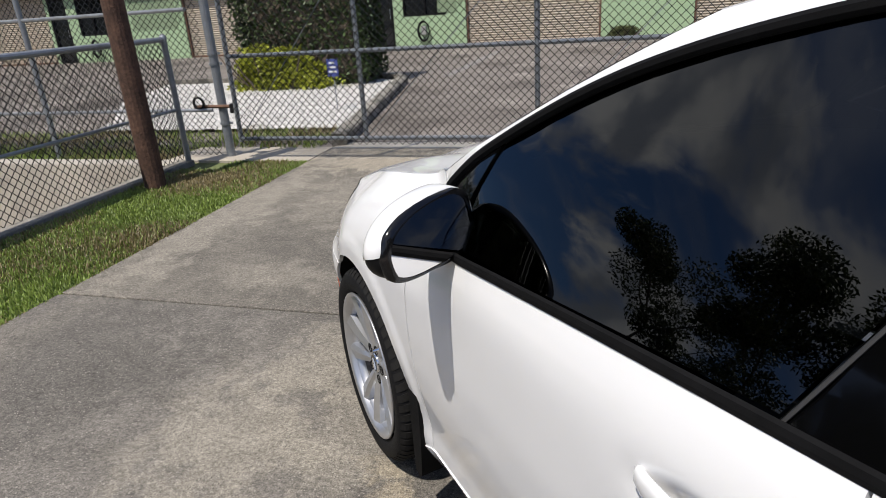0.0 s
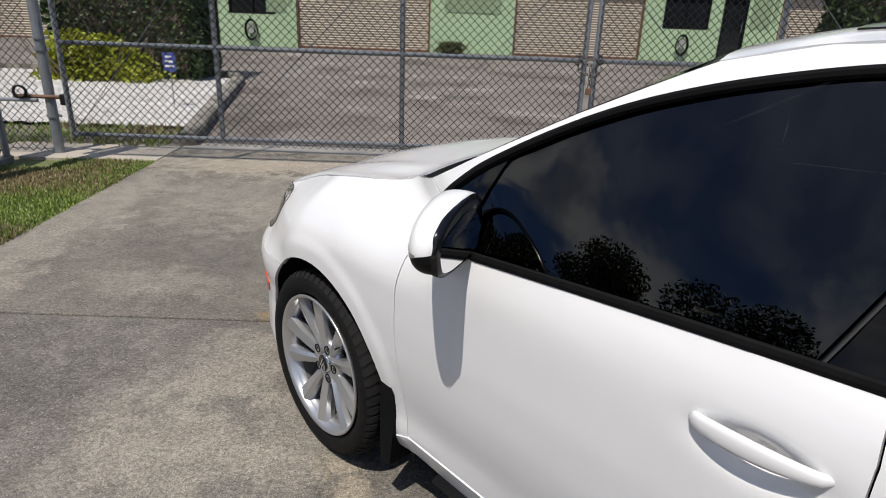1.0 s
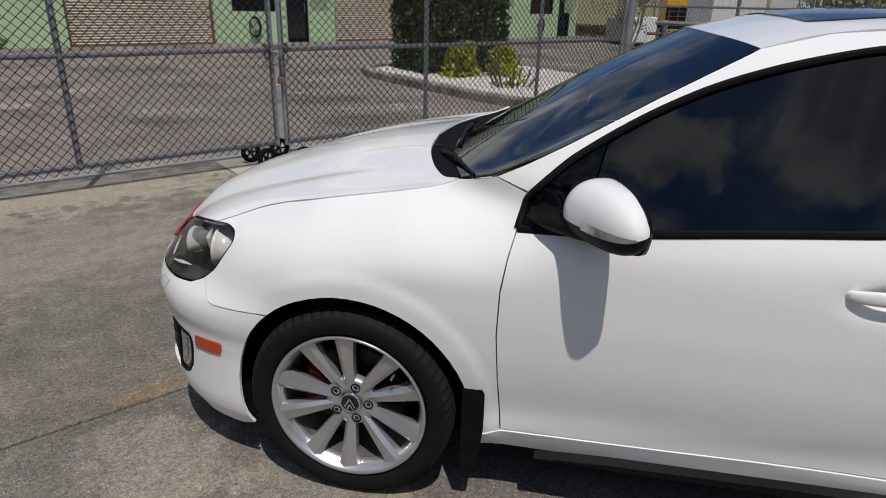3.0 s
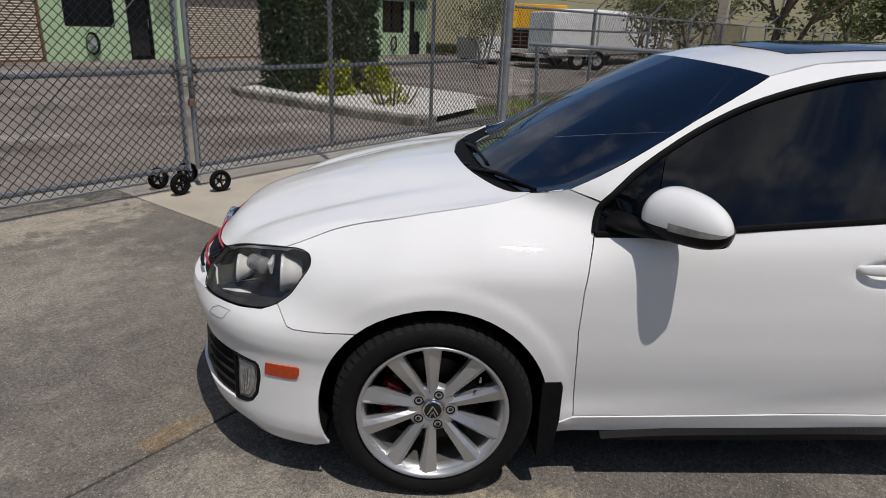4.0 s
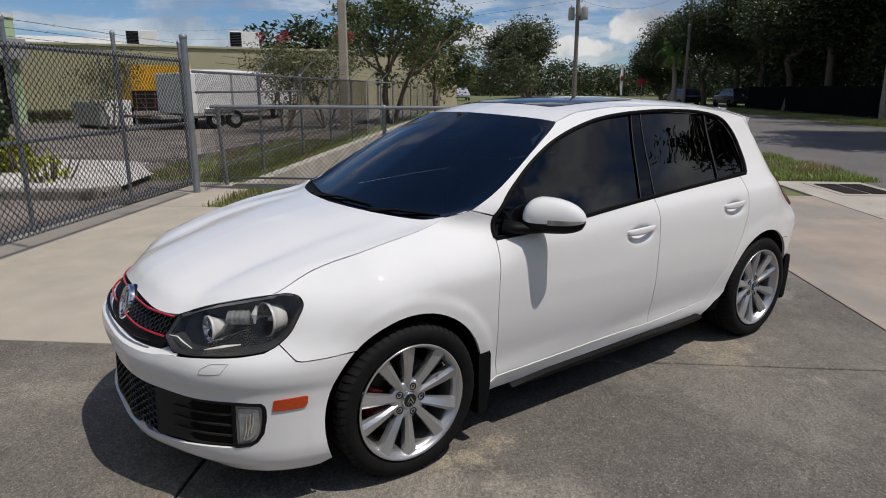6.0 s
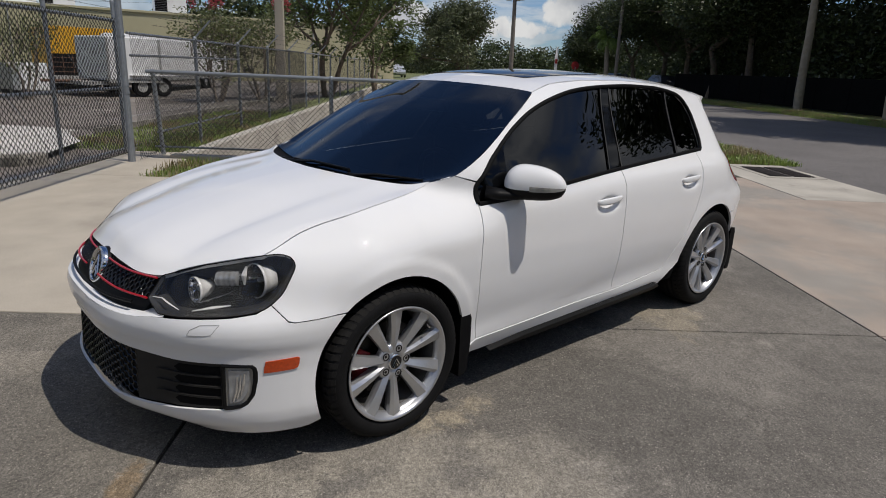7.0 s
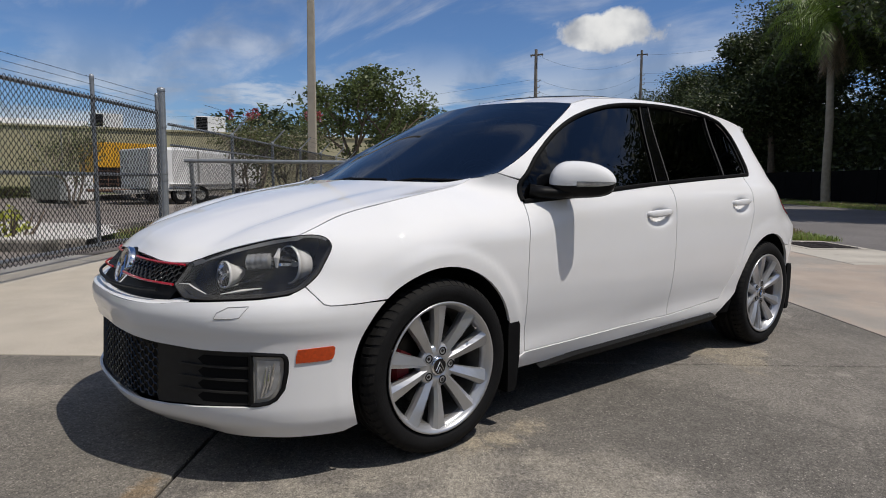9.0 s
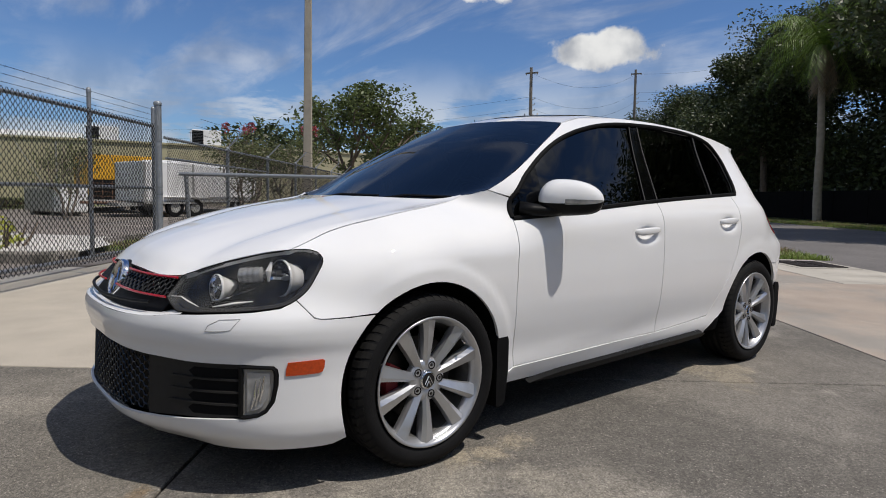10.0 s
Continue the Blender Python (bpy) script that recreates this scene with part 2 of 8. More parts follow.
    nt.links.new(shift.outputs[0], vor.inputs["Vector"])
    pick = nt.nodes.new("ShaderNodeSeparateColor")
    nt.links.new(vor.outputs["Color"], pick.inputs[0])
    stones = times(ramp(vor.outputs["Distance"], 0.34, 0.22), ramp(pick.outputs[0], 0.72, 0.80))
    out = blend(out, tuple(min(0.6, 1.6 * v) for v in pale), times(stones, 0.75))
    pits = times(ramp(vor.outputs["Distance"], 0.30, 0.18), ramp(pick.outputs[1], 0.80, 0.86))
    out = blend(out, tuple(0.35 * v for v in dark), times(pits, 0.7))
    nt.links.new(out, b.inputs["Base Color"])
    bp = nt.nodes.new("ShaderNodeBump")
    bp.inputs["Strength"].default_value, bp.inputs["Distance"].default_value = 0.45, 0.006
    nt.links.new(grain, bp.inputs["Height"])
    nt.links.new(bp.outputs[0], b.inputs["Normal"])
    return m


BUFF, SAND, RUSTY, DARK_GREY = (0.27, 0.245, 0.205), (0.32, 0.275, 0.205), (0.22, 0.155, 0.090), (0.115, 0.106, 0.094)
CONCRETE = worn_concrete("driveway_concrete", (0.178, 0.163, 0.144), (0.134, 0.123, 0.109), (0.265, 0.243, 0.212), (
    (-1.22, -0.62, 0.34, 0.52, 20, BUFF, 0.85), (-1.10, -0.08, 0.22, 0.34, -10, BUFF, 0.7), (-0.78, -0.58, 0.26, 0.34, 0, BUFF, 0.5), (-0.90, -1.10, 0.30, 0.30, 0, BUFF, 0.6),
    (-0.50, -0.80, 0.20, 0.10, -40, SAND, 0.75), (0.90, -2.15, 0.5, 0.22, 20, SAND, 0.5), (-0.35, -1.55, 0.6, 0.45, 0, DARK_GREY, 0.6), (-2.70, -1.0, 0.22, 1.6, 0, BUFF, 0.5),
    (-1.90, -0.30, 0.5, 0.22, 30, DARK_GREY, 0.5), (-2.25, -0.35, 0.65, 0.85, 0, DARK_GREY, 0.65)), seed=3.0)
CONCRETE_TAN = worn_concrete("tan_concrete", (0.178, 0.162, 0.138), (0.136, 0.124, 0.107), (0.26, 0.234, 0.196), (
    (-1.2, 3.45, 2.2, 0.55, 0, (0.34, 0.300, 0.240), 0.9), (-2.70, 1.9, 0.28, 1.9, 0, BUFF, 0.75), (-0.75, 2.1, 0.55, 0.16, 35, BUFF, 0.4), (-1.30, 1.45, 0.75, 0.50, 20, DARK_GREY, 0.4), (-1.35, 2.35, 1.3, 0.85, 0, BUFF, 0.6),
    (-0.70, 0.95, 0.60, 0.40, 0, DARK_GREY, 0.4), (-1.04, 0.40, 0.14, 0.05, 0, RUSTY, 0.7), (-1.85, 0.75, 0.35, 0.22, 0, BUFF, 0.5)), seed=8.0)
CONCRETE_PALE = material("pale_concrete", (0.41, 0.365, 0.30), rough=0.85, vary=0.12, scale=2.5, grain=0.2, grain_scale=110, bump=0.15,
                         stain=(0.33, 0.29, 0.24), stain_scale=0.7, stain_at=(0.52, 0.72))
CONCRETE_PINK = material("pinkish_concrete", (0.34, 0.28, 0.23), rough=0.85, vary=0.16, scale=1.6, grain=0.22, grain_scale=120, bump=0.15,
                         stain=(0.27, 0.245, 0.215), stain_scale=0.7, stain_at=(0.46, 0.62), worn=(0.43, 0.36, 0.29), worn_scale=2.0, worn_at=(0.58, 0.75))
CONCRETE_GREY = material("grey_concrete", (0.40, 0.37, 0.32), rough=0.9, vary=0.2, scale=1.5, grain=0.15, bump=0.2,
                         stain=(0.20, 0.18, 0.16), stain_scale=1.6, stain_at=(0.55, 0.75))
KERB_CONCRETE = material("mossy_kerb_concrete", (0.25, 0.23, 0.20), rough=0.92, vary=0.3, scale=5, grain=0.3, bump=0.3,
                         stain=(0.09, 0.085, 0.07), stain_scale=2.2, stain_at=(0.46, 0.64))
JOINT = material("joint_dirt", (0.03, 0.026, 0.022), rough=0.95, vary=0.3, scale=9)
ASPHALT = material("lot_asphalt", (0.185, 0.162, 0.142), rough=0.9, vary=0.18, scale=0.8, grain=0.4, grain_scale=60, bump=0.4, bump_scale=120,
                   stain=(0.095, 0.080, 0.068), stain_scale=0.45, stain_at=(0.48, 0.62), worn=(0.33, 0.30, 0.265), worn_scale=0.8, worn_at=(0.54, 0.72))
ROAD = material("road_asphalt", (0.135, 0.125, 0.12), rough=0.9, vary=0.16, scale=0.6, grain=0.7, grain_scale=38, bump=0.4, bump_scale=120)
PAINT_LINE = material("worn_line_paint", (0.215, 0.20, 0.19), rough=0.8, vary=0.3, scale=8)
EARTH = material("grassy_ground", (0.12, 0.14, 0.05), rough=0.95, vary=0.35, scale=2.5, grain=0.4, grain_scale=40, bump=0.5, bump_scale=60,
                 stain=(0.19, 0.15, 0.085), stain_scale=1.8, stain_at=(0.5, 0.68))
GRASS = leafy("grass_blades", (0.215, 0.285, 0.065), 0.45, 0.3)
GRASS_DRY = leafy("dry_grass_blades", (0.27, 0.22, 0.11), 0.35, 0.3)
GRAVEL = material("white_gravel", (0.50, 0.485, 0.46), rough=0.95, vary=0.16, scale=3, grain=0.75, grain_scale=30, bump=1.0, bump_scale=45, stain=(0.30, 0.28, 0.24), stain_scale=1.4, stain_at=(0.56, 0.72))
GALV = material("galvanised_steel", (0.26, 0.28, 0.305), rough=0.45, metal=0.45, vary=0.15, scale=14, grain=0.1, bump=0.05)
WIRE = material("weathered_wire", (0.013, 0.013, 0.014), rough=0.6, metal=0.1, spec=0.25, vary=0.2, scale=10)
RUST = material("rusty_steel", (0.16, 0.09, 0.06), rough=0.85, vary=0.35, scale=20, bump=0.2)
BLACK_RUBBER = material("black_rubber", (0.006, 0.006, 0.0065), spec=0.1, rough=0.75, vary=0.25, scale=25, bump=0.08)
BLACK_PLASTIC = material("black_plastic", (0.006, 0.006, 0.0065), spec=0.16, rough=0.5, vary=0.15, scale=30, bump=0.04, bump_scale=500)
BLACK_GLOSS = material("gloss_black_trim", (0.006, 0.006, 0.007), rough=0.15, spec=0.5)
WOOD_POST = material("weathered_timber", (0.085, 0.045, 0.030), rough=0.92, vary=0.45, scale=9, grain=0.45, grain_scale=45, bump=0.8, bump_scale=60)
GREEN_WALL = material("pale_green_stucco", (0.40, 0.54, 0.33), rough=0.85, vary=0.06, scale=1.2, grain=0.05, bump=0.15, bump_scale=150)
GREEN_DARK = material("green_panel", (0.25, 0.33, 0.20), rough=0.8, vary=0.1, scale=2)
BEIGE_WALL = material("olive_beige_stucco", (0.40, 0.37, 0.24), rough=0.9, vary=0.07, scale=0.7, grain=0.05, bump=0.1)
ROLLER = material("tan_roller_door", (0.50, 0.43, 0.34), rough=0.6, vary=0.05, scale=2, rnd=0.03)
TRIM_WHITE = material("white_coping", (0.75, 0.75, 0.73), rough=0.6, vary=0.08, scale=3)
DARK_GLASS = material("dark_pane", (0.012, 0.014, 0.016), rough=0.06, coat=0.3)
SIGN_BLUE = material("blue_sign", (0.06, 0.08, 0.28), rough=0.5, vary=0.1)
WHITE_METAL = material("white_sheet_metal", (0.72, 0.72, 0.72), rough=0.45, vary=0.06, scale=3, stain=(0.5, 0.48, 0.44), stain_scale=2, stain_at=(0.6, 0.8))
GREY_METAL = material("grey_sheet_metal", (0.33, 0.33, 0.32), rough=0.5, vary=0.1, scale=4)
YELLOW_METAL = material("yellow_panel", (0.72, 0.38, 0.02), rough=0.5, vary=0.1, scale=2)
BARK = material("bark", (0.13, 0.10, 0.075), rough=0.95, vary=0.35, scale=7, bump=0.6, bump_scale=25)
PALM_BARK = material("palm_trunk", (0.30, 0.26, 0.21), rough=0.95, vary=0.2, scale=4, bump=0.5, bump_scale=25)
MYRTLE_BARK = material("smooth_grey_bark", (0.30, 0.25, 0.20), rough=0.8, vary=0.2, scale=8)
CONC_POLE = material("concrete_pole", (0.36, 0.32, 0.26), rough=0.85, vary=0.12, scale=3)
LEAF_OAK = leafy("oak_leaves", (0.052, 0.070, 0.024), 0.6, 0.2)
LEAF_MYRTLE = leafy("myrtle_leaves", (0.13, 0.145, 0.06), 0.45, 0.3)
LEAF_TREE = leafy("tree_leaves", (0.10, 0.13, 0.042), 0.5, 0.35)
LEAF_HEDGE = leafy("hedge_leaves", (0.045, 0.075, 0.020), 0.55, 0.2)
LEAF_LIME = leafy("yellow_green_leaves", (0.33, 0.36, 0.035), 0.4, 0.3)
LEAF_PALM = leafy("palm_fronds", (0.13, 0.20, 0.035), 0.4, 0.35)
LEAF_EVERGREEN = leafy("grey_green_leaves", (0.085, 0.10, 0.045), 0.5, 0.2)
GREY_POST = material("greyed_timber", (0.17, 0.15, 0.13), rough=0.9, vary=0.25, scale=6, bump=0.3, bump_scale=50)
LEAF_DEAD = leafy("dry_palm_skirt", (0.18, 0.13, 0.08), 0.35, 0.2)
FLOWER = leafy("pink_flowers", (0.42, 0.07, 0.09), 0.3, 0.3)

# ---- mesh helpers ----


def part(name, bm, mat, parent=None, label="", smooth=False, kind=""):
    """Links a bmesh as one mesh object under a thing or a part."""
    me = bpy.data.meshes.new(name)
    if smooth:
        for f in bm.faces:
            f.smooth = True
    bm.to_mesh(me)
    bm.free()
    me.materials.append(mat)
    ob = new(name, me)
    if parent:
        ob.parent = parent
    return tagged(ob, label, kind=kind)


def thing(name, m, label, category, group="", kind=""):
    ob = new(name)
    ob.matrix_basis = m
    ob.empty_display_size = 0.1
    return tagged(ob, label, category, group, kind)


def box(bm, x0, x1, y0, y1, z0, z1, bevel=0.0):
    made = bmesh.ops.create_cube(bm, size=1.0)["verts"]
    for v in made:
        v.co = Vector(((x0 + x1) / 2 + v.co.x * (x1 - x0), (y0 + y1) / 2 + v.co.y * (y1 - y0), (z0 + z1) / 2 + v.co.z * (z1 - z0)))
    if bevel:
        edges = list({e for v in made for e in v.link_edges})
        bmesh.ops.bevel(bm, geom=edges, offset=bevel, segments=2, affect="EDGES", profile=0.5)


def boxed(*a, bevel=0.0):
    bm = bmesh.new()
    box(bm, *a, bevel=bevel)
    return bm


def tube(bm, points, radii, sides=8, caps=True, flat=(1.0, 1.0)):
    """A tube along points."""
    points = [Vector(p) for p in points]
    if isinstance(radii, (int, float)):
        radii = [radii] * len(points)
    rings, ref = [], None
    for i, p in enumerate(points):
        ahead = (points[min(i + 1, len(points) - 1)] - points[max(i - 1, 0)]).normalized()
        if ref is None:
            ref = Vector((0, 0, 1)) if abs(ahead.z) < 0.9 else Vector((1, 0, 0))
        a = ahead.cross(ref).normalized()
        b = a.cross(ahead).normalized()
        ref = b
        rings.append([bm.verts.new(p + a * (math.cos(2 * math.pi * k / sides) * radii[i] * flat[0]) + b * (math.sin(2 * math.pi * k / sides) * radii[i] * flat[1])) for k in range(sides)])
    for r0, r1 in zip(rings, rings[1:]):
        for k in range(sides):
            bm.faces.new((r0[k], r0[(k + 1) % sides], r1[(k + 1) % sides], r1[k]))
    if caps:
        bm.faces.new(rings[0][::-1])
        bm.faces.new(rings[-1])
    return bm


def tubed(points, radii, sides=8, **more):
    return tube(bmesh.new(), points, radii, sides, **more)


def lathe(bm, profile, steps=48, axis="x", centre=(0, 0, 0), closed=False):
    """Turns a profile of (radius, offset) round an axis."""
    rings = []
    for r, o in profile:
        ring = []
        for k in range(steps):
            a = 2 * math.pi * k / steps
            c, s = math.cos(a) * r, math.sin(a) * r
            co = {"x": (o, c, s), "y": (c, o, s), "z": (c, s, o)}[axis]
            ring.append(bm.verts.new(Vector(co) + Vector(centre)))
        rings.append(ring)
    pairs = list(zip(rings, rings[1:])) + ([(rings[-1], rings[0])] if closed else [])
    for r0, r1 in pairs:
        for k in range(steps):
            bm.faces.new((r0[k], r0[(k + 1) % steps], r1[(k + 1) % steps], r1[k]))
    return bm


def soup(name, verts, faces, mat, parent=None, label="", kind="", smooth=False):
    me = bpy.data.meshes.new(name)
    me.from_pydata(verts, [], faces)
    if smooth:
        me.polygons.foreach_set("use_smooth", [True] * len(me.polygons))
    me.materials.append(mat)
    ob = new(name, me)
    if parent:
        ob.parent = parent
    return tagged(ob, label, kind=kind)


# ---- the yard: s runs along the gate, n away from the street towards the building ----
ENV = pose(0, 0, 0, 0, 0, -40)


def at(s, n, z=0.0, turn=0.0):
    return ENV @ pose(s, n, z, 0, 0, turn)


def structure(name, bm, mat, label, m=None):
    ob = part(name, bm, mat, label=label, kind="structure")
    ob.matrix_basis = ENV if m is None else m
    return ob


DITCHES = ((-34.0, -4.34, -9.0, 3.1), (6.75, 60.0, -4.5, 2.95))


def ground_sheet():
    """One sheet to the horizon, with the two ditches left out of it."""
    bm = bmesh.new()
    ss = [-900, -300, -120, -60, -34, -15, -8, -4.34, -2.93, 0, 3, 6.75, 10, 16, 30, 60, 120, 300, 900]
    ns = [-900, -300, -120, -60, -30, -16, -9, -7.2, -4.5, -1, 1, 2.95, 3.1, 3.8, 6, 10, 20, 40, 120, 300, 900]
    grid = [[bm.verts.new((s, n, -0.03)) for n in ns] for s in ss]
    for i in range(len(ss) - 1):
        for j in range(len(ns) - 1):
            cs, cn = (ss[i] + ss[i + 1]) / 2, (ns[j] + ns[j + 1]) / 2
            if any(a < cs < b and c < cn < d for a, b, c, d in DITCHES):
                continue
            bm.faces.new((grid[i][j], grid[i + 1][j], grid[i + 1][j + 1], grid[i][j + 1]))
    return bm


structure("ground", ground_sheet(), EARTH, "rough grassy ground reaching the horizon")


def ditch(k, s0, s1, n0, n1, depth):
    bm = bmesh.new()
    box(bm, s0, s1, n0, n1, -depth - 0.1, -depth)
    structure("ditch_floor_%d" % k, bm, CONCRETE_PALE if k == 1 else CONCRETE_GREY, "pale concrete floor of a drainage ditch")
    bm = bmesh.new()
    box(bm, s0, s1, n1, n1 + 0.22, -depth - 0.1, 0.03, 0.012)
    structure("ditch_wall_%d" % k, bm, CONCRETE_GREY, "stained concrete retaining wall of a ditch")
    bm = bmesh.new()
    box(bm, s0 - 0.2, s1, n0 - 0.2, n0, -depth - 0.1, -0.02)
    structure("ditch_wall_%d_near" % k, bm, CONCRETE_GREY, "concrete edge wall of a ditch")
    bm = bmesh.new()
    side = s1 if k == 1 else s0
    box(bm, side - (0 if k == 1 else 0.2), side + (0.16 if k == 1 else 0), n0, n1 + 0.22, -depth - 0.1, 0.03 if k == 1 else 0.05, 0.012)
    structure("ditch_kerb_%d" % k, bm, KERB_CONCRETE if k == 1 else CONCRETE_GREY, "weathered concrete kerb along a ditch under a fence")


ditch(1, *DITCHES[0], 0.75)
ditch(2, *DITCHES[1], 0.9)


def slab(name, s0, s1, n0, n1, top, mat, label, gap=0.007, thick=0.12):
    bm = bmesh.new()
    box(bm, s0 + gap, s1 - gap, n0 + gap, n1 - gap, top - thick, top, 0.006)
    return structure(name, bm, mat, label)


S_LEFT, S_MID, S_RIGHT, N_GATE = -2.93, 0.52, 5.0, 3.53
JOINTS = (-7.1, -3.43, 0.335, 3.95)
k = 0
for i in range(3):
    for s0, s1, mat in ((S_LEFT, S_MID, CONCRETE_TAN), (S_MID, S_RIGHT, CONCRETE_PALE)):
        k += 1
        m = CONCRETE_PINK if i == 0 else (CONCRETE if i == 1 else mat)
        slab("driveway_slab_%d" % k, s0, s1, JOINTS[i], JOINTS[i + 1], 0.0, m,
             "sunlit driveway slab of worn concrete with exposed grit" if m is CONCRETE else "pale brushed concrete driveway slab with tyre marks")
bm = bmesh.new()
box(bm, S_LEFT - 0.02, S_RIGHT, JOINTS[0], 4.2, -0.13, -0.012)
structure("driveway_bed", bm, JOINT, "dirt packed in the driveway joints")
slab("gate_sill_left", -4.6, S_LEFT, 3.40, 4.05, 0.0, CONCRETE_PALE, "pale concrete strip below the fence posts")
slab("gate_sill_mid", S_LEFT, S_RIGHT, 3.95, 4.25, 0.002, CONCRETE_GREY, "grey concrete strip under the gate")
slab("gate_sill_right", S_RIGHT, 7.2, 2.9, 3.95, 0.0, CONCRETE_PALE, "pale concrete strip beside the gate post")
# flared driveway apron at the street
slab("apron_side", S_RIGHT, 6.72, -5.6, -3.46, -0.002, CONCRETE_PINK, "pale pinkish concrete beside a ditch kerb")
slab("driveway_apron", S_RIGHT, 8.3, -7.1, -5.6, 0.0, CONCRETE_GREY, "grey concrete apron beside the street drain")

bm = bmesh.new()
box(bm, -60, 75, 4.05, 19.4, -0.12, -0.012)
structure("parking_lot", bm, ASPHALT, "worn brownish asphalt parking lot with oil stains")
bm = bmesh.new()
box(bm, -200, 320, -17.4, -7.15, -0.12, -0.016)
structure("road", bm, ROAD, "grey asphalt street")
for i, (s0, s1, n0, n1) in enumerate(((-4, 14, 17.3, 17.5), (-3.5, -3.3, 10.5, 16.5), (8, 24, 12.5, 12.65), (15, 30, 9.2, 9.35), (12, 40, 6.6, 6.75))):
    bm = bmesh.new()
    box(bm, s0, s1, n0, n1, -0.03, -0.008)
    structure("trim_line_%d" % (i + 1), bm, PAINT_LINE, "faded parking line painted on asphalt")


# ---- planted islands with kerbs ----
def ring_kerb(name, outline, width, top, mat, label):
    """A kerb of constant width along an open outline of (s, n)."""
    pts = [Vector((*p, 0)) for p in outline]
    bm = bmesh.new()
    rows = []
    for i, p in enumerate(pts):
        a = (pts[min(i + 1, len(pts) - 1)] - pts[max(i - 1, 0)]).normalized()
        side = Vector((-a.y, a.x, 0))
        prof = ((0, -0.1), (0, top - 0.03), (0.03, top), (width, top), (width, -0.1))
        rows.append([bm.verts.new(p + side * o + Vector((0, 0, z))) for o, z in prof])
    for r0, r1 in zip(rows, rows[1:]):
        for q in range(4):
            bm.faces.new((r0[q], r0[q + 1], r1[q + 1], r1[q]))
    bm.faces.new(rows[0])
    bm.faces.new(rows[-1][::-1])
    bmesh.ops.recalc_face_normals(bm, faces=bm.faces)
    return structure(name, bm, mat, label)


def bed(name, outline, z, mat, label):
    bm = bmesh.new()
    bm.faces.new([bm.verts.new((s, n, z)) for s, n in outline])
    return structure(name, bm, mat, label)


ring_kerb("kerb_west", [(-2.80, 4.1), (-3.05, 5.3), (-3.48, 7.4), (-3.90, 9.5), (-4.20, 10.0), (-4.7, 10.25), (-7, 10.3), (-10, 10.3)], 0.17, 0.13, KERB_CONCRETE, "grey concrete kerb round a gravel island")
bed("gravel_west", [(-3.10, 4.95), (-3.62, 7.6), (-4.05, 9.6), (-4.8, 10.1), (-9.8, 10.2), (-8.7, 7.4), (-7.4, 5.8), (-6.9, 4.9)], 0.035, GRAVEL, "bright white gravel bed")
ring_kerb("kerb_east", [(7.2, 10.2), (6.3, 10.15), (5.75, 9.8), (5.5, 9.2), (5.35, 7.5), (5.28, 5.6), (5.35, 4.75), (5.7, 4.45)], 0.17, 0.14, KERB_CONCRETE, "weathered concrete kerb round a planted island")
bed("gravel_east", [(5.5, 4.55), (5.45, 7.5), (5.6, 9.2), (6.2, 10.0), (9.6, 10.0), (9.2, 6.2), (7.4, 4.9)], 0.09, GRAVEL, "white gravel bed with sparse shrubs")
ring_kerb("kerb_lot", [(30, 4.6), (22, 5.2), (9.2, 5.6)], 0.16, 0.12, KERB_CONCRETE, "concrete wheel kerb along a grass strip")
ring_kerb("kerb_far", [(42, 15.5), (24, 15.5)], 0.16, 0.14, KERB_CONCRETE, "pale concrete kerb before a warehouse")

# white pebbles on the near parts of the gravel
rng = random.Random(5)
vs, fs = [], []
for _ in range(9000):
    s, n = (rng.uniform(-8.5, -3.6), rng.uniform(4.9, 9.6)) if rng.random() < 0.6 else (rng.uniform(5.6, 9), rng.uniform(4.9, 9.4))
    if s < 0 and (s > -3.2 - (n - 4.4) * 0.18 - 0.25 or s < -6.9 - (n - 4.9) * 0.5) or s > 7.5 and n < 5.6:
        continue
    z, r = (0.03 if s < 0 else 0.085), rng.uniform(0.014, 0.042)
    b0 = len(vs)
    a0 = rng.uniform(0, 6.28)
    for q in range(4):
        vs.append((s + r * math.cos(a0 + q * 1.571) * rng.uniform(0.7, 1.2), n + r * math.sin(a0 + q * 1.571) * rng.uniform(0.7, 1.2), z))
    vs.append((s, n, z + r * rng.uniform(0.5, 0.9)))
    fs += [(b0, b0 + 1, b0 + 4), (b0 + 1, b0 + 2, b0 + 4), (b0 + 2, b0 + 3, b0 + 4), (b0 + 3, b0, b0 + 4)]
peb = soup("gravel_stones", vs, fs, GRAVEL, label="loose white gravel stones", kind="stuff")
peb.matrix_basis = ENV


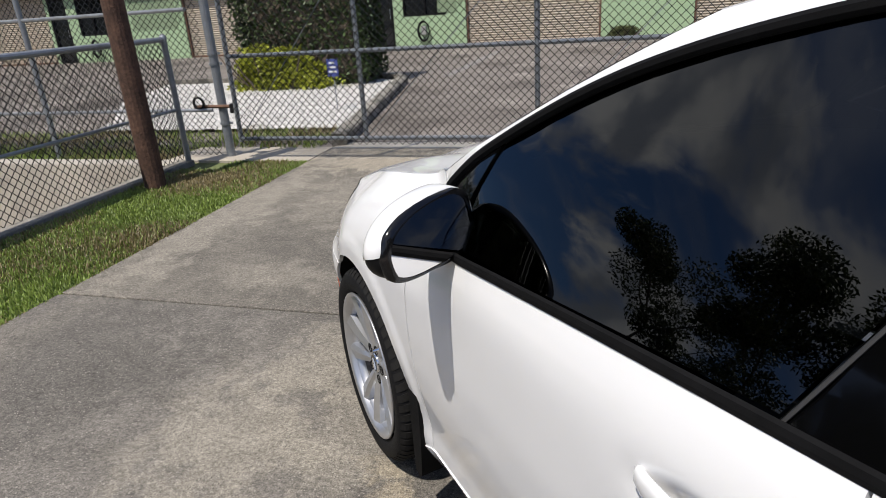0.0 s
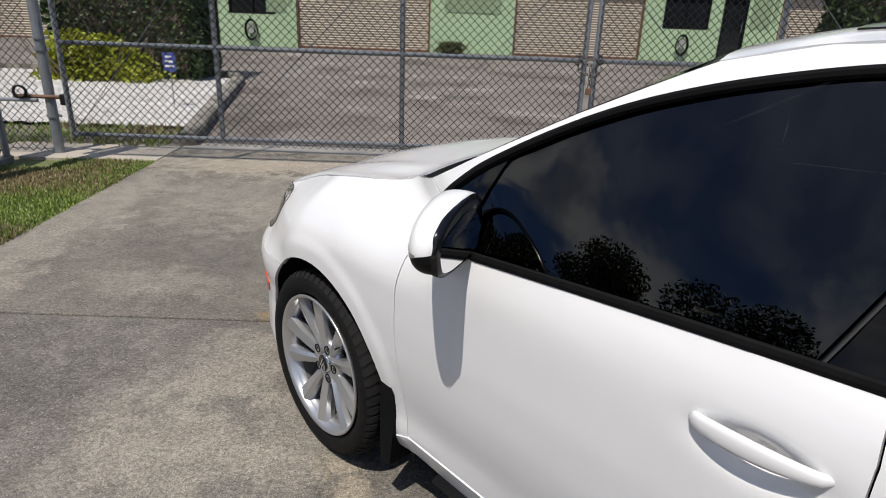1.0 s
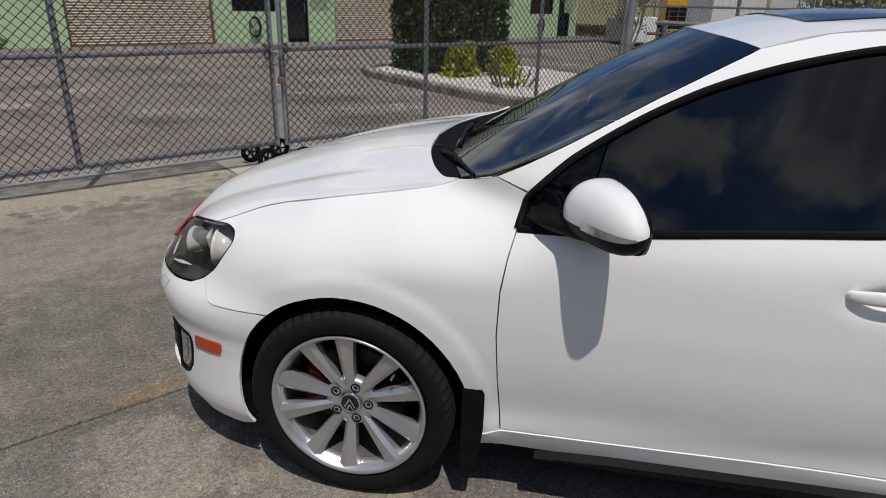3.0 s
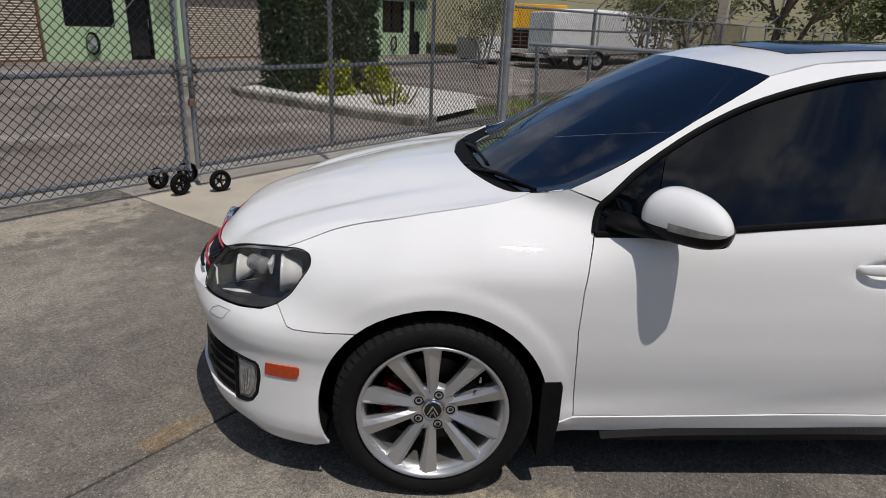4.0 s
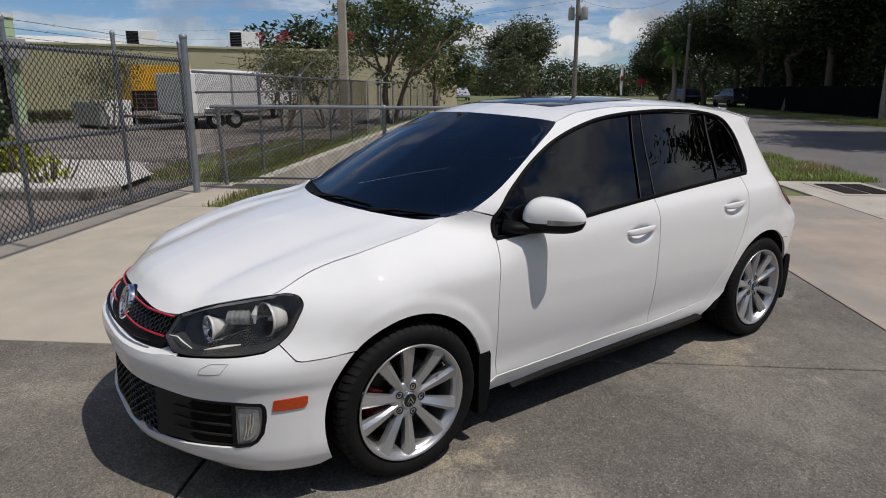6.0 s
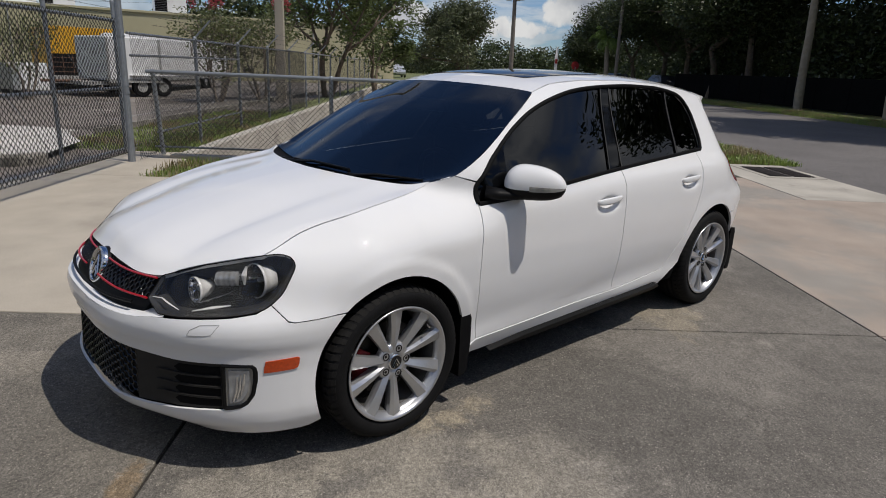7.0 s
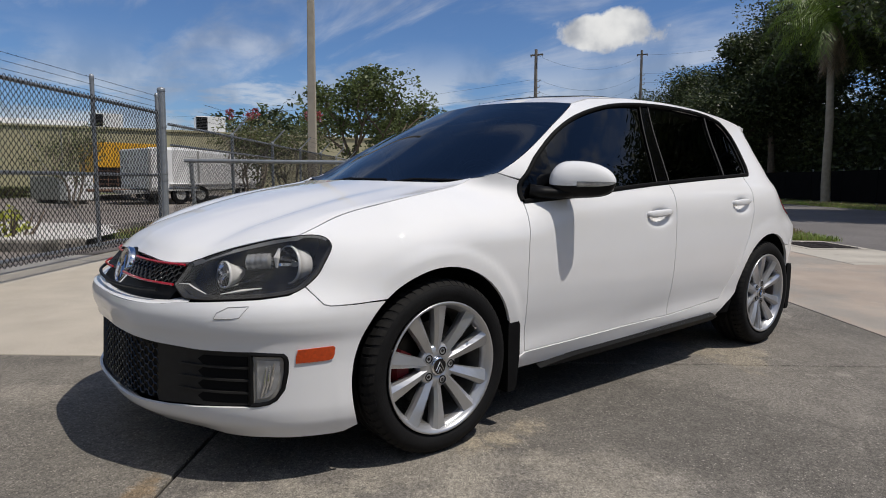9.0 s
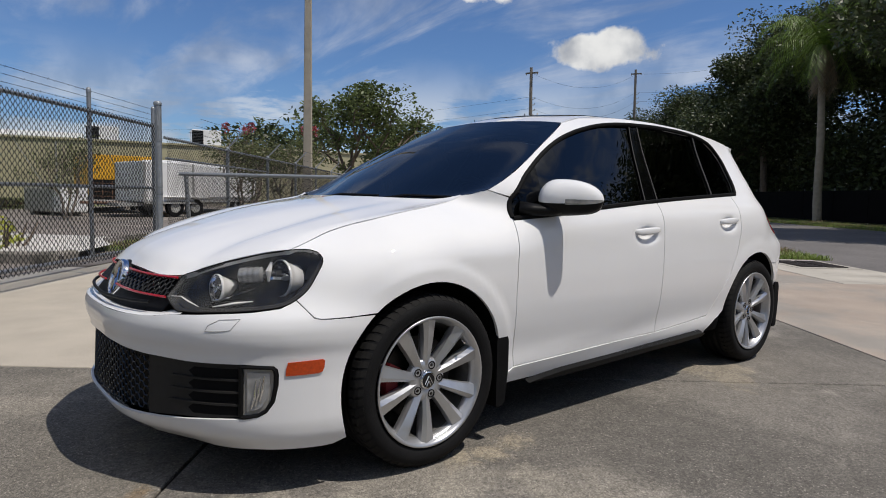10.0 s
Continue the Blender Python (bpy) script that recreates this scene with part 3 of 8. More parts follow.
# ---- grass ----
def grass(name, rects, per_m2, height, seed, label):
    rng = random.Random(seed)
    groups = {0: ([], []), 1: ([], [])}
    for s0, s1, n0, n1, z in rects:
        for _ in range(int((s1 - s0) * (n1 - n0) * per_m2)):
            s, n = rng.uniform(s0, s1), rng.uniform(n0, n1)
            patch = noise.noise(Vector((s * 1.3, n * 1.3, seed)))
            vs, fs = groups[1 if patch + rng.uniform(-0.3, 0.3) > 0.14 else 0]
            h = height * rng.uniform(0.45, 1.15) * (1 + 0.4 * patch)
            a, w = rng.uniform(0, 6.28), rng.uniform(0.003, 0.006) * (1 + height * 4)
            lean = rng.uniform(0.1, 0.7) * h
            dx, dy = math.cos(a), math.sin(a)
            ex, ey = -dy * w, dx * w
            b0 = len(vs)
            vs += [(s - ex, n - ey, z), (s + ex, n + ey, z), (s + ex * 0.7 + dx * lean * 0.4, n + ey * 0.7 + dy * lean * 0.4, z + h * 0.6),
                   (s - ex * 0.7 + dx * lean * 0.4, n - ey * 0.7 + dy * lean * 0.4, z + h * 0.6), (s + dx * lean, n + dy * lean, z + h)]
            fs += [(b0, b0 + 1, b0 + 2, b0 + 3), (b0 + 3, b0 + 2, b0 + 4)]
    for g, mat in ((0, GRASS), (1, GRASS_DRY)):
        ob = soup(name, *groups[g], mat, label=label if g == 0 else "dry straw-coloured grass blades", kind="stuff")
        ob.matrix_basis = ENV


grass("lawn_grass", [(-4.17, -2.9, -0.9, 3.05, -0.02), (-3.75, -2.9, 3.05, 3.42, -0.02)], 8500, 0.036, 11, "patchy green lawn beside the driveway")
grass("verge_grass", [(-9, -4.6, 3.35, 4.9, -0.03), (-4.6, -3.1, 3.95, 4.9, -0.01), (5.0, 6.6, 2.2, 2.95, -0.03), (7.2, 16, 3.2, 5.5, -0.03)], 700, 0.10, 12, "green grass strip along a fence")
grass("kerb_grass", [(8.3, 13, -7.5, -5.0, -0.03)], 1500, 0.13, 14, "thick green grass tuft strip by the street kerb")
grass("street_grass", [(13, 16, -7.1, -5.2, -0.03), (15, 60, -20.5, -17.4, -0.03)], 220, 0.14, 13, "mown grass verge by the street")


# ---- chain-link fence and gates ----
def chain_link(bm_v, bm_f, s0, s1, z0, z1, pitch=0.074, r=0.0046, n=0.0):
    """Zigzag wires of a chain-link fabric in the plane n."""
    half = pitch / 2
    cols, rows = int((s1 - s0) / half), int((z1 - z0) / half)
    for c in range(cols):
        base = s0 + c * half
        prev = None
        for q in range(rows + 1):
            s = base + (half if (q + c) % 2 else 0)
            z = z0 + q * half
            off = 0.003 if (q + c) % 2 else -0.003
            ring = []
            for a in range(3):
                ang = a * 2.094
                bm_v.append((s + r * math.cos(ang), n + off + r * math.sin(ang), z))
                ring.append(len(bm_v) - 1)
            if prev:
                for a in range(3):
                    bm_f.append((prev[a], prev[(a + 1) % 3], ring[(a + 1) % 3], ring[a]))
            prev = ring


def post(parent, name, s, n, z0, z1, r, label=""):
    bm = bmesh.new()
    tube(bm, [(s, n, z0), (s, n, z1)], r, 14)
    ob = part(name, bm, GALV, parent, label, smooth=False)
    bm = bmesh.new()
    lathe(bm, [(r * 1.12, z1 - 0.03), (r * 1.15, z1), (r * 0.9, z1 + 0.02), (r * 0.3, z1 + 0.03), (0.001, z1 + 0.031)], 14, "z", (s, n, 0))
    part("post_cap", bm, GALV, ob, smooth=True)
    return ob


def rail(parent, name, p0, p1, r):
    return part(name, tubed([p0, p1], r, 10), GALV, parent)


def clamp_band(parent, s, n, z, r):
    bm = bmesh.new()
    lathe(bm, [(r, -0.012), (r * 1.12, -0.012), (r * 1.12, 0.012), (r, 0.012)], 12, "z", (s, n, z))
    box(bm, s + r, s + r + 0.03, n - 0.008, n + 0.008, z - 0.012, z + 0.012)
    part("clamp", bm, GALV, parent)


Z_LOW, Z_MID, Z_TOP, Z_BARB = 0.20, 1.02, 1.88, 2.12


def gate_leaf(s0, s1, verts, far):
    g = thing("chain_link_gate", at(0, N_GATE), "galvanised chain-link gate leaf standing closed across the driveway", "gate", "gate leaves")
    for s in verts:
        post(g, "upright", s, 0, Z_LOW - 0.03, Z_BARB, 0.024)
    for z, nm in ((Z_LOW, "bottom_rail"), (Z_MID, "middle_rail"), (Z_TOP, "top_rail")):
        rail(g, nm, (s0, 0, z), (s1, 0, z), 0.021)
    for a, b in zip(verts, verts[1:]):
        part("brace_wire", tubed([(a, 0.015, Z_TOP), (b, 0.015, Z_LOW)] if far else [(b, 0.015, Z_TOP), (a, 0.015, Z_LOW)], 0.004, 5), GALV, g)
    vs, fs = [], []
    chain_link(vs, fs, s0, s1, Z_LOW - 0.06, Z_TOP + 0.05, n=-0.03)
    soup("chain_link", vs, fs, WIRE, g, "grey chain-link wire fabric", kind="stuff")
    for q in range(3):
        z = Z_TOP + 0.08 + q * 0.075
        barbed(g, [(s0, 0, z), (s1, 0, z)], 31 + q)
    return g


def barbed(parent, pts, seed):
    bm = bmesh.new()
    tube(bm, pts, 0.0022, 4)
    p0, p1 = Vector(pts[0]), Vector(pts[-1])
    steps = int((p1 - p0).length / 0.125)
    rng = random.Random(seed)
    for q in range(steps):
        p = p0.lerp(p1, (q + 0.5) / steps)
        a = rng.uniform(0, 3.14)
        d = Vector((0.3, math.cos(a), math.sin(a))) * 0.014
        tube(bm, [p - d, p + d], 0.0016, 3)
    return part("barbed_wire", bm, WIRE, parent)


west = gate_leaf(-3.72, 1.0, (-3.72, -2.32, -0.65, 0.985), False)
east = gate_leaf(1.08, 6.0, (1.085, 2.70, 4.40, 5.98), True)


def caster(gate, s, n, turn, r=0.095):
    """A caster wheel under the gate leaf."""
    c = new("caster")
    c.parent = gate
    c.matrix_basis = pose(s, n, 0, 0, 0, turn)
    tagged(c, "black caster wheel with a spoked hub")
    bm = bmesh.new()
    lathe(bm, [(r * 0.68, -0.02), (r * 0.92, -0.024), (r, -0.012), (r, 0.012), (r * 0.92, 0.024), (r * 0.68, 0.02)], 26, "y", (0, 0, r), closed=True)
    part("tyre", bm, BLACK_RUBBER, c, smooth=True)
    bm = bmesh.new()
    lathe(bm, [(r * 0.60, -0.018), (r * 0.69, -0.018), (r * 0.69, 0.018), (r * 0.60, 0.018)], 26, "y", (0, 0, r), closed=True)
    lathe(bm, [(0.001, -0.03), (0.018, -0.03), (0.018, 0.03), (0.001, 0.03)], 12, "y", (0, 0, r))
    for q in range(5):
        a = q * 1.2566
        tube(bm, [(0.015 * math.cos(a), 0, r + 0.015 * math.sin(a)), (r * 0.63 * math.cos(a), 0, r + r * 0.63 * math.sin(a))], 0.008, 6)
    part("hub", bm, BLACK_PLASTIC, c)
    bm = bmesh.new()
    tube(bm, [(0, 0.04, r), (0, 0.045, r * 1.5), (0.0, 0.05, r * 2.2)], 0.008, 6)
    tube(bm, [(0, -0.04, r), (0, 0.04, r)], 0.006, 6)
    part("fork", bm, GALV, c)


for gt, s, n, tn in ((west, 0.82, -0.13, 10), (east, 1.13, -0.25, -8), (west, 0.80, 0.19, 6), (east, 1.10, 0.22, -5)):
    caster(gt, s, n, tn)
# chain and padlock where the leaves meet
lockset = thing("gate_chain", at(1.035, N_GATE, Z_MID), "dull steel chain wound round the meeting gate uprights", "chain")
DULL_STEEL = material("dull_chain_steel", (0.12, 0.115, 0.11), rough=0.45, metal=0.7, vary=0.3, scale=40)
for turn_k, (dz, drop) in enumerate(((0.03, -0.02), (-0.03, -0.10))):
    for q in range(22):
        a = 2 * math.pi * q / 22
        bm = bmesh.new()
        ring = [(0.024 * math.cos(w), 0.012 * math.sin(w), 0) for w in [2 * math.pi * j / 10 for j in range(11)]]
        tube(bm, ring, 0.0042, 5, caps=False)
        along = a + math.pi / 2
        spot = Vector((0.105 * math.cos(a), 0.062 * math.sin(a), dz + drop * max(0.0, -math.sin(a)) + 0.012 * math.sin(3 * a + turn_k)))
        bm.transform(Matrix.Translation(spot) @ Matrix.Rotation(along, 4, "Z") @ Matrix.Rotation(radians(90 if q % 2 else 10), 4, "X"))
        part("link", bm, DULL_STEEL, lockset)
for q in range(5):
    bm = bmesh.new()
    tube(bm, [(0.012 * math.cos(w), 0, 0.024 * math.sin(w)) for w in [2 * math.pi * j / 10 for j in range(11)]], 0.0042, 5, caps=False)
    bm.transform(Matrix.Translation((0.0, -0.064, -0.075 - q * 0.036)) @ Matrix.Rotation(radians(90 * (q % 2)), 4, "Z"))
    part("link", bm, DULL_STEEL, lockset)
bm = boxed(-0.025, 0.025, -0.075, -0.045, -0.29, -0.23, bevel=0.006)
part("padlock", bm, RUST, lockset, "weathered padlock")

left_post = thing("gate_post", at(-3.93, N_GATE + 0.08), "stout galvanised steel gate post set in concrete", "post", "gate posts")
post(left_post, "shaft", 0, 0, -0.02, 2.24, 0.045)
right_post = thing("gate_post", at(6.13, N_GATE), "stout galvanised steel gate post with hinge clamps", "post", "gate posts")
post(right_post, "shaft", 0, 0, -0.02, 2.22, 0.05)
for gp in (left_post, right_post):
    for z in (0.35, 0.95, 1.05, 1.7):
        clamp_band(gp, 0, 0, z, 0.05)
# drop bolt hardware beside the left post
latch = thing("gate_latch", at(-3.88, N_GATE, 0.55), "dark steel fork latch clamped to the gate post", "latch")
bm = bmesh.new()
tube(bm, [(-0.35, 0.03, -0.02), (0.14, 0.03, -0.02)], 0.018, 8)
part("bar", bm, RUST, latch)
bm = bmesh.new()
lathe(bm, [(0.05, -0.012), (0.065, -0.012), (0.065, 0.012), (0.05, 0.012)], 16, "y", (-0.27, 0.0, 0.02), closed=True)
part("ring", bm, WIRE, latch)
part("body", boxed(0.08, 0.15, 0.0, 0.06, -0.09, 0.01, bevel=0.01), WIRE, latch)


def fence_run(name, m, length, posts_at, top, low_rails, label, arms=False, chain_to=None, seed=0, z0=0.02, barbs=True, wire=0.0046, begin=0.0):
    """A chain-link fence run along its own x axis."""
    f = thing(name, m, label, "fence")
    for x in posts_at:
        post(f, "post", x, 0, -0.05, top, 0.03)
        if arms:
            part("barb_arm", tubed([(x, 0, top), (x + 0.02, -0.28, top + 0.3)], 0.016, 6), GALV, f)
    for z, x0, x1, r in low_rails:
        rail(f, "rail", (x0, 0, z), (x1, 0, z), r)
    vs, fs = [], []
    chain_link(vs, fs, begin, chain_to or length, z0, top, r=wire, n=-0.03)
    soup("chain_link", vs, fs, WIRE, f, "grey chain-link wire fabric", kind="stuff")
    if chain_to and chain_to < length:
        vs, fs = [], []
        chain_link(vs, fs, chain_to, length, z0, top, pitch=0.20, r=0.002, n=-0.03)
        soup("chain_link", vs, fs, WIRE, f, "grey chain-link wire fabric", kind="stuff")
    for q in range(3 if barbs else 0):
        d = (0.1 + q * 0.1) if arms else 0
        barbed(f, [(0, -d * 0.93, top + (d if arms else 0.06 + 0.07 * q)), (length, -d * 0.93, top + (d if arms else 0.06 + 0.07 * q))], seed + q)
    return f


fence_run("chain_link_fence", at(6.75, 3.45), 40, (2.0, 4.6, 7.2, 9.8, 12.4, 15.0, 18.0, 21, 24, 27, 30, 33, 36, 39), 1.78,
          ((1.74, -0.6, 40, 0.02), (1.45, -0.55, 4.6, 0.018), (0.34, 0.15, 4.6, 0.016)),
          "chain-link fence with barbed wire on slanted arms", arms=True, chain_to=12, seed=51, wire=0.0028, begin=-0.6)
part("gate_stub_post", tubed([(0.15, -0.06, -0.03), (-0.02, -0.06, 1.27)], 0.032, 10), GALV, bpy.data.objects["chain_link_fence"], "leaning galvanised stub post")
# left fence: a short panel, then along the ditch kerb towards the street
fence_run("chain_link_fence", at(-4.0, N_GATE, 0, 180), 14, (2.15, 4.9, 7.6, 10.4, 13.2), 1.86,
          ((1.84, 0, 14, 0.02), (1.48, 0.1, 14, 0.02), (0.5, 0.0, 14, 0.018)), "chain-link fence above a retaining wall", seed=61, chain_to=8)
fence_run("ditch_fence", at(-4.22, 3.30, 0.03, -90), 9, (0.02, 3.2, 5.8, 8.4), 1.21,
          ((1.19, 0, 9, 0.026), (0.52, 0, 9, 0.015)), "low chain-link fence along a ditch kerb", seed=71, barbs=False)
fence_run("ditch_fence", at(6.55, 3.36, 0.05, -90), 7.5, (2.6, 5.2, 7.4), 1.20,
          ((1.19, -0.05, 7.5, 0.028), (0.12, 0, 7.5, 0.015)), "low chain-link fence along the kerb of a planted ditch", seed=73, barbs=False)

# timber pole
pole = thing("timber_pole", at(-3.96, 2.44), "split weathered brown timber pole standing in grass", "pole")
bm = bmesh.new()
rings = []
for i in range(13):
    z = -0.05 + i * 0.27
    ring = []
    for q in range(16):
        a = q * math.pi / 8
        r = 0.095 * (1 - 0.012 * i) * (1 + 0.06 * noise.noise(Vector((math.cos(a) * 2, math.sin(a) * 2, z * 0.6))) - (0.10 if q in (3, 9) else 0))
        ring.append(bm.verts.new((r * math.cos(a) - 0.02 * z, r * math.sin(a) + 0.02 * z, z)))
    rings.append(ring)
for r0, r1 in zip(rings, rings[1:]):
    for q in range(16):
        bm.faces.new((r0[q], r0[(q + 1) % 16], r1[(q + 1) % 16], r1[q]))
bm.faces.new(rings[-1])
part("shaft", bm, WOOD_POST, pole)

# ---- green workshop building ----
N_WALL = 19.2
hall = thing("workshop_building", at(0, N_WALL), "long pale green workshop with tan roller doors and canopy", "building")
BAYS = [(-28.0, -22.0, "d"), (-22.0, -15.75, "w"), (-15.75, -13.1, "d"), (-13.1, -9.4, "b"), (-9.4, -5.05, "w"), (-5.05, -0.75, "d"), (-0.75, 1.95, "b"), (1.95, 6.1, "d"), (6.1, 10.45, "w"), (10.45, 14.7, "d"), (14.7, 17.4, "b"), (17.4, 19.7, "b"), (19.7, 23.5, "w")]
WALL_TOP, CANOPY_Z = 4.3, 2.62
for s0, s1, kind in BAYS:
    if kind != "d":
        if kind == "b":
            part("wall", boxed(s0, s1, 0, 0.3, -0.05, WALL_TOP), GREEN_WALL, hall)
            part("panel", boxed(s0 + 0.45, s1 - 0.45, -0.02, 0.0, 1.25, 2.45), GREEN_DARK, hall)
        else:
            wl, wr = (s0 + 1.46, s0 + 2.8) if s0 < -20 else (s0 + 2.2, s0 + 3.7) if s0 < -5 else (s0 + 0.62, s0 + 2.1)
            dl, dr = (s0 + 0.14, s0 + 0.98) if s0 < -20 else (s0 + 1.1, s0 + 1.85) if s0 < -5 else (s0 + 2.5, s0 + 3.3)
            bm = bmesh.new()
            cuts = sorted([s0, dl, dr, wl, wr, s1])
            for a, b in zip(cuts, cuts[1:]):
                if (a, b) == (dl, dr):
                    box(bm, a, b, 0, 0.3, 2.4, WALL_TOP)
                elif (a, b) == (wl, wr):
                    box(bm, a, b, 0, 0.3, -0.05, 0.98)
                    box(bm, a, b, 0, 0.3, 2.35, WALL_TOP)
                else:
                    box(bm, a, b, 0, 0.3, -0.05, WALL_TOP)
            part("wall", bm, GREEN_WALL, hall)
            win = part("window", boxed(wl, wr, 0.10, 0.12, 0.98, 2.35), DARK_GLASS, hall, "dark window pane")
            bm = bmesh.new()
            for a in (wl, (wl + wr) / 2 - 0.025, wr - 0.05):
                box(bm, a, a + 0.05, 0.03, 0.13, 0.98, 2.35)
            box(bm, wl, wr, 0.03, 0.13, 0.98, 1.03)
            box(bm, wl, wr, 0.03, 0.13, 2.3, 2.35)
            part("window_frame", bm, BLACK_PLASTIC, win)
            dr_ob = part("door", boxed(dl, dr, 0.10, 0.14, 0.0, 2.4), DARK_GLASS, hall, "dark glazed entrance door")
            bm = bmesh.new()
            for a in (dl, dr - 0.07):
                box(bm, a, a + 0.07, 0.03, 0.15, 0.0, 2.4)
            box(bm, dl, dr, 0.03, 0.15, 0.0, 0.12)
            box(bm, dl, dr, 0.03, 0.15, 2.3, 2.4)
            part("door_frame", bm, BLACK_PLASTIC, dr_ob)
            bm = bmesh.new()
            tube(bm, [(dr - 0.12, 0.02, 0.95), (dr - 0.12, 0.02, 1.25)], 0.012, 6)
            part("door_handle", bm, GALV, dr_ob)
            part("light_panel", boxed(s1 - 0.25, s1 - 0.12, -0.015, 0.0, 1.25, 2.4), GREEN_DARK, hall)
            part("panel", boxed(s1 - (2.3 if s0 < -20 else 0.95), s1 - 0.3, -0.015, 0.0, 1.05, 2.4), GREEN_DARK, hall)
            hose = thing("hose_reel", at((wl + wr) / 2 - 0.05, N_WALL - 0.06, 0.5), "coiled dark hose on a wall bracket", "hose", "hose reels")
            for q in range(4):
                bm = bmesh.new()
                lathe(bm, [(0.19 + 0.012 * math.cos(c), 0.012 * math.sin(c)) for c in (0, 1.571, 3.142, 4.712)], 22, "y", (0, -0.02 * q + 0.02, 0), closed=True)
                for v in bm.verts:
                    v.co.z *= 1.5 + 0.06 * q
                    v.co.x *= 0.92 + 0.05 * q
                part("coil", bm, BLACK_RUBBER, hose)
            part("bracket", boxed(-0.09, 0.09, -0.02, 0.055, -0.12, 0.16, bevel=0.02), GREY_METAL, hose)
    else:
        door = part("roller_door", boxed(s0, s1, 0.16, 0.2, 0.0, 3.4), ROLLER, hall, "tan corrugated roller door, closed")
        rows = 44
        me = None
        for q in range(rows):
            z = 0.02 + q * 3.35 / rows
            if me is None:
                bm = bmesh.new()
                h = 3.35 / rows
                prof = ((0.16, 0.0), (0.125, h * 0.3), (0.12, h * 0.55), (0.145, h * 0.85), (0.16, h))
                w = s1 - s0 - 0.1
                ra = [bm.verts.new((0, y, zz)) for y, zz in prof]
                rb = [bm.verts.new((w, y, zz)) for y, zz in prof]
                for a in range(4):
                    bm.faces.new((ra[a], rb[a], rb[a + 1], ra[a + 1]))
                slat = part("slat", bm, ROLLER, door, smooth=True)
                me = slat.data
            else:
                slat = new("slat", me)
                slat.parent = door
            slat.location = (s0 + 0.05, 0, z)
        bm = bmesh.new()
        for a in (s0, s1 - 0.06):
            box(bm, a, a + 0.06, 0.05, 0.17, 0.0, 3.4)
        box(bm, s0, s1, 0.05, 0.17, -0.02, 0.05)
        part("guide", bm, RUST, door, "dark door guide rails")
        part("wall", boxed(s0, s1, 0, 0.3, 3.4, WALL_TOP), GREEN_WALL, hall)
part("canopy", boxed(-28.0, 23.7, -0.28, 0.0, CANOPY_Z, CANOPY_Z + 0.85, bevel=0.02), GREY_METAL, hall, "grey metal canopy over the doors")
part("end_wall", boxed(23.2, 23.5, 0.3, 14, -0.05, WALL_TOP), GREEN_WALL, hall)
part("west_wall", boxed(-28.3, -28.0, 0, 14, -0.05, WALL_TOP), GREEN_WALL, hall)
part("roof", boxed(-28.3, 23.6, -0.05, 14, WALL_TOP, WALL_TOP + 0.15), TRIM_WHITE, hall, "flat roof with white coping")

# ---- olive warehouse behind ----
SHED_TURN = -62.3
shed = thing("warehouse", at(43.25, 12.67, 0, SHED_TURN), "long olive-beige stucco warehouse with white coping", "building")
part("wall", boxed(-21, 12, 0, 0.3, -0.05, 4.05), BEIGE_WALL, shed)
part("wall", boxed(-21, -20.7, 0.3, 14, -0.05, 4.05), BEIGE_WALL, shed)
part("wall", boxed(11.7, 12, 0.3, 14, -0.05, 4.05), BEIGE_WALL, shed)
part("coping", boxed(-21.1, 12.1, -0.1, 0.45, 4.05, 4.2, bevel=0.02), BEIGE_WALL, shed)
part("roof", boxed(-21, 12, 0.45, 14, 4.0, 4.15), TRIM_WHITE, shed)
part("parapet", boxed(-20.8, -11.6, 3.0, 3.3, 4.15, 4.75), TRIM_WHITE, shed, "white roof parapet")
for x in (-13.0, -2.2, 5.5):
    part("downpipe", tubed([(x, -0.08, 0.1), (x, -0.08, 3.9)], 0.05, 8), GREY_METAL, shed)


def ac_unit(s, n, z, w, h):
    u = thing("air_conditioner", at(43.25, 12.67, 0, SHED_TURN) @ pose(s, n, z), "boxy rooftop air conditioner with a dark louvred side", "air conditioner", "rooftop units")
    part("case", boxed(-w / 2, w / 2, -w * 0.4, w * 0.4, 0.08, h, bevel=0.03), WHITE_METAL, u)
    bm = bmesh.new()
    for q in range(9):
        box(bm, -w / 2 - 0.012, -w * 0.12, -w * 0.4 - 0.02, -w * 0.4 - 0.004, 0.14 + q * (h - 0.2) / 9, 0.14 + (q + 0.88) * (h - 0.2) / 9)
    part("louvre", bm, BLACK_PLASTIC, u)
    part("base", boxed(-w / 2 - 0.05, w / 2 + 0.05, -w * 0.45, w * 0.45, 0, 0.08), GREY_METAL, u)


ac_unit(-10.4, 1.6, 4.15, 1.9, 1.0)
ac_unit(-3.9, 1.6, 4.15, 1.95, 1.15)


# ---- trailers and truck ----
def road_wheel(parent, x, y, r=0.34, w=0.2, turned=0):
    axis = "x" if turned else "y"
    bm = bmesh.new()
    lathe(bm, [(r * 0.55, -w / 2), (r * 0.92, -w / 2), (r, -w * 0.32), (r, w * 0.32), (r * 0.92, w / 2), (r * 0.55, w / 2)], 24, axis, (x, y, r), closed=True)
    wh = part("wheel", bm, BLACK_RUBBER, parent)
    bm = bmesh.new()
    lathe(bm, [(0.001, -w * 0.3), (r * 0.3, -w * 0.4), (r * 0.55, -w * 0.45), (r * 0.56, 0)], 20, axis, (x, y, r))
    part("rim", bm, GREY_METAL, wh)


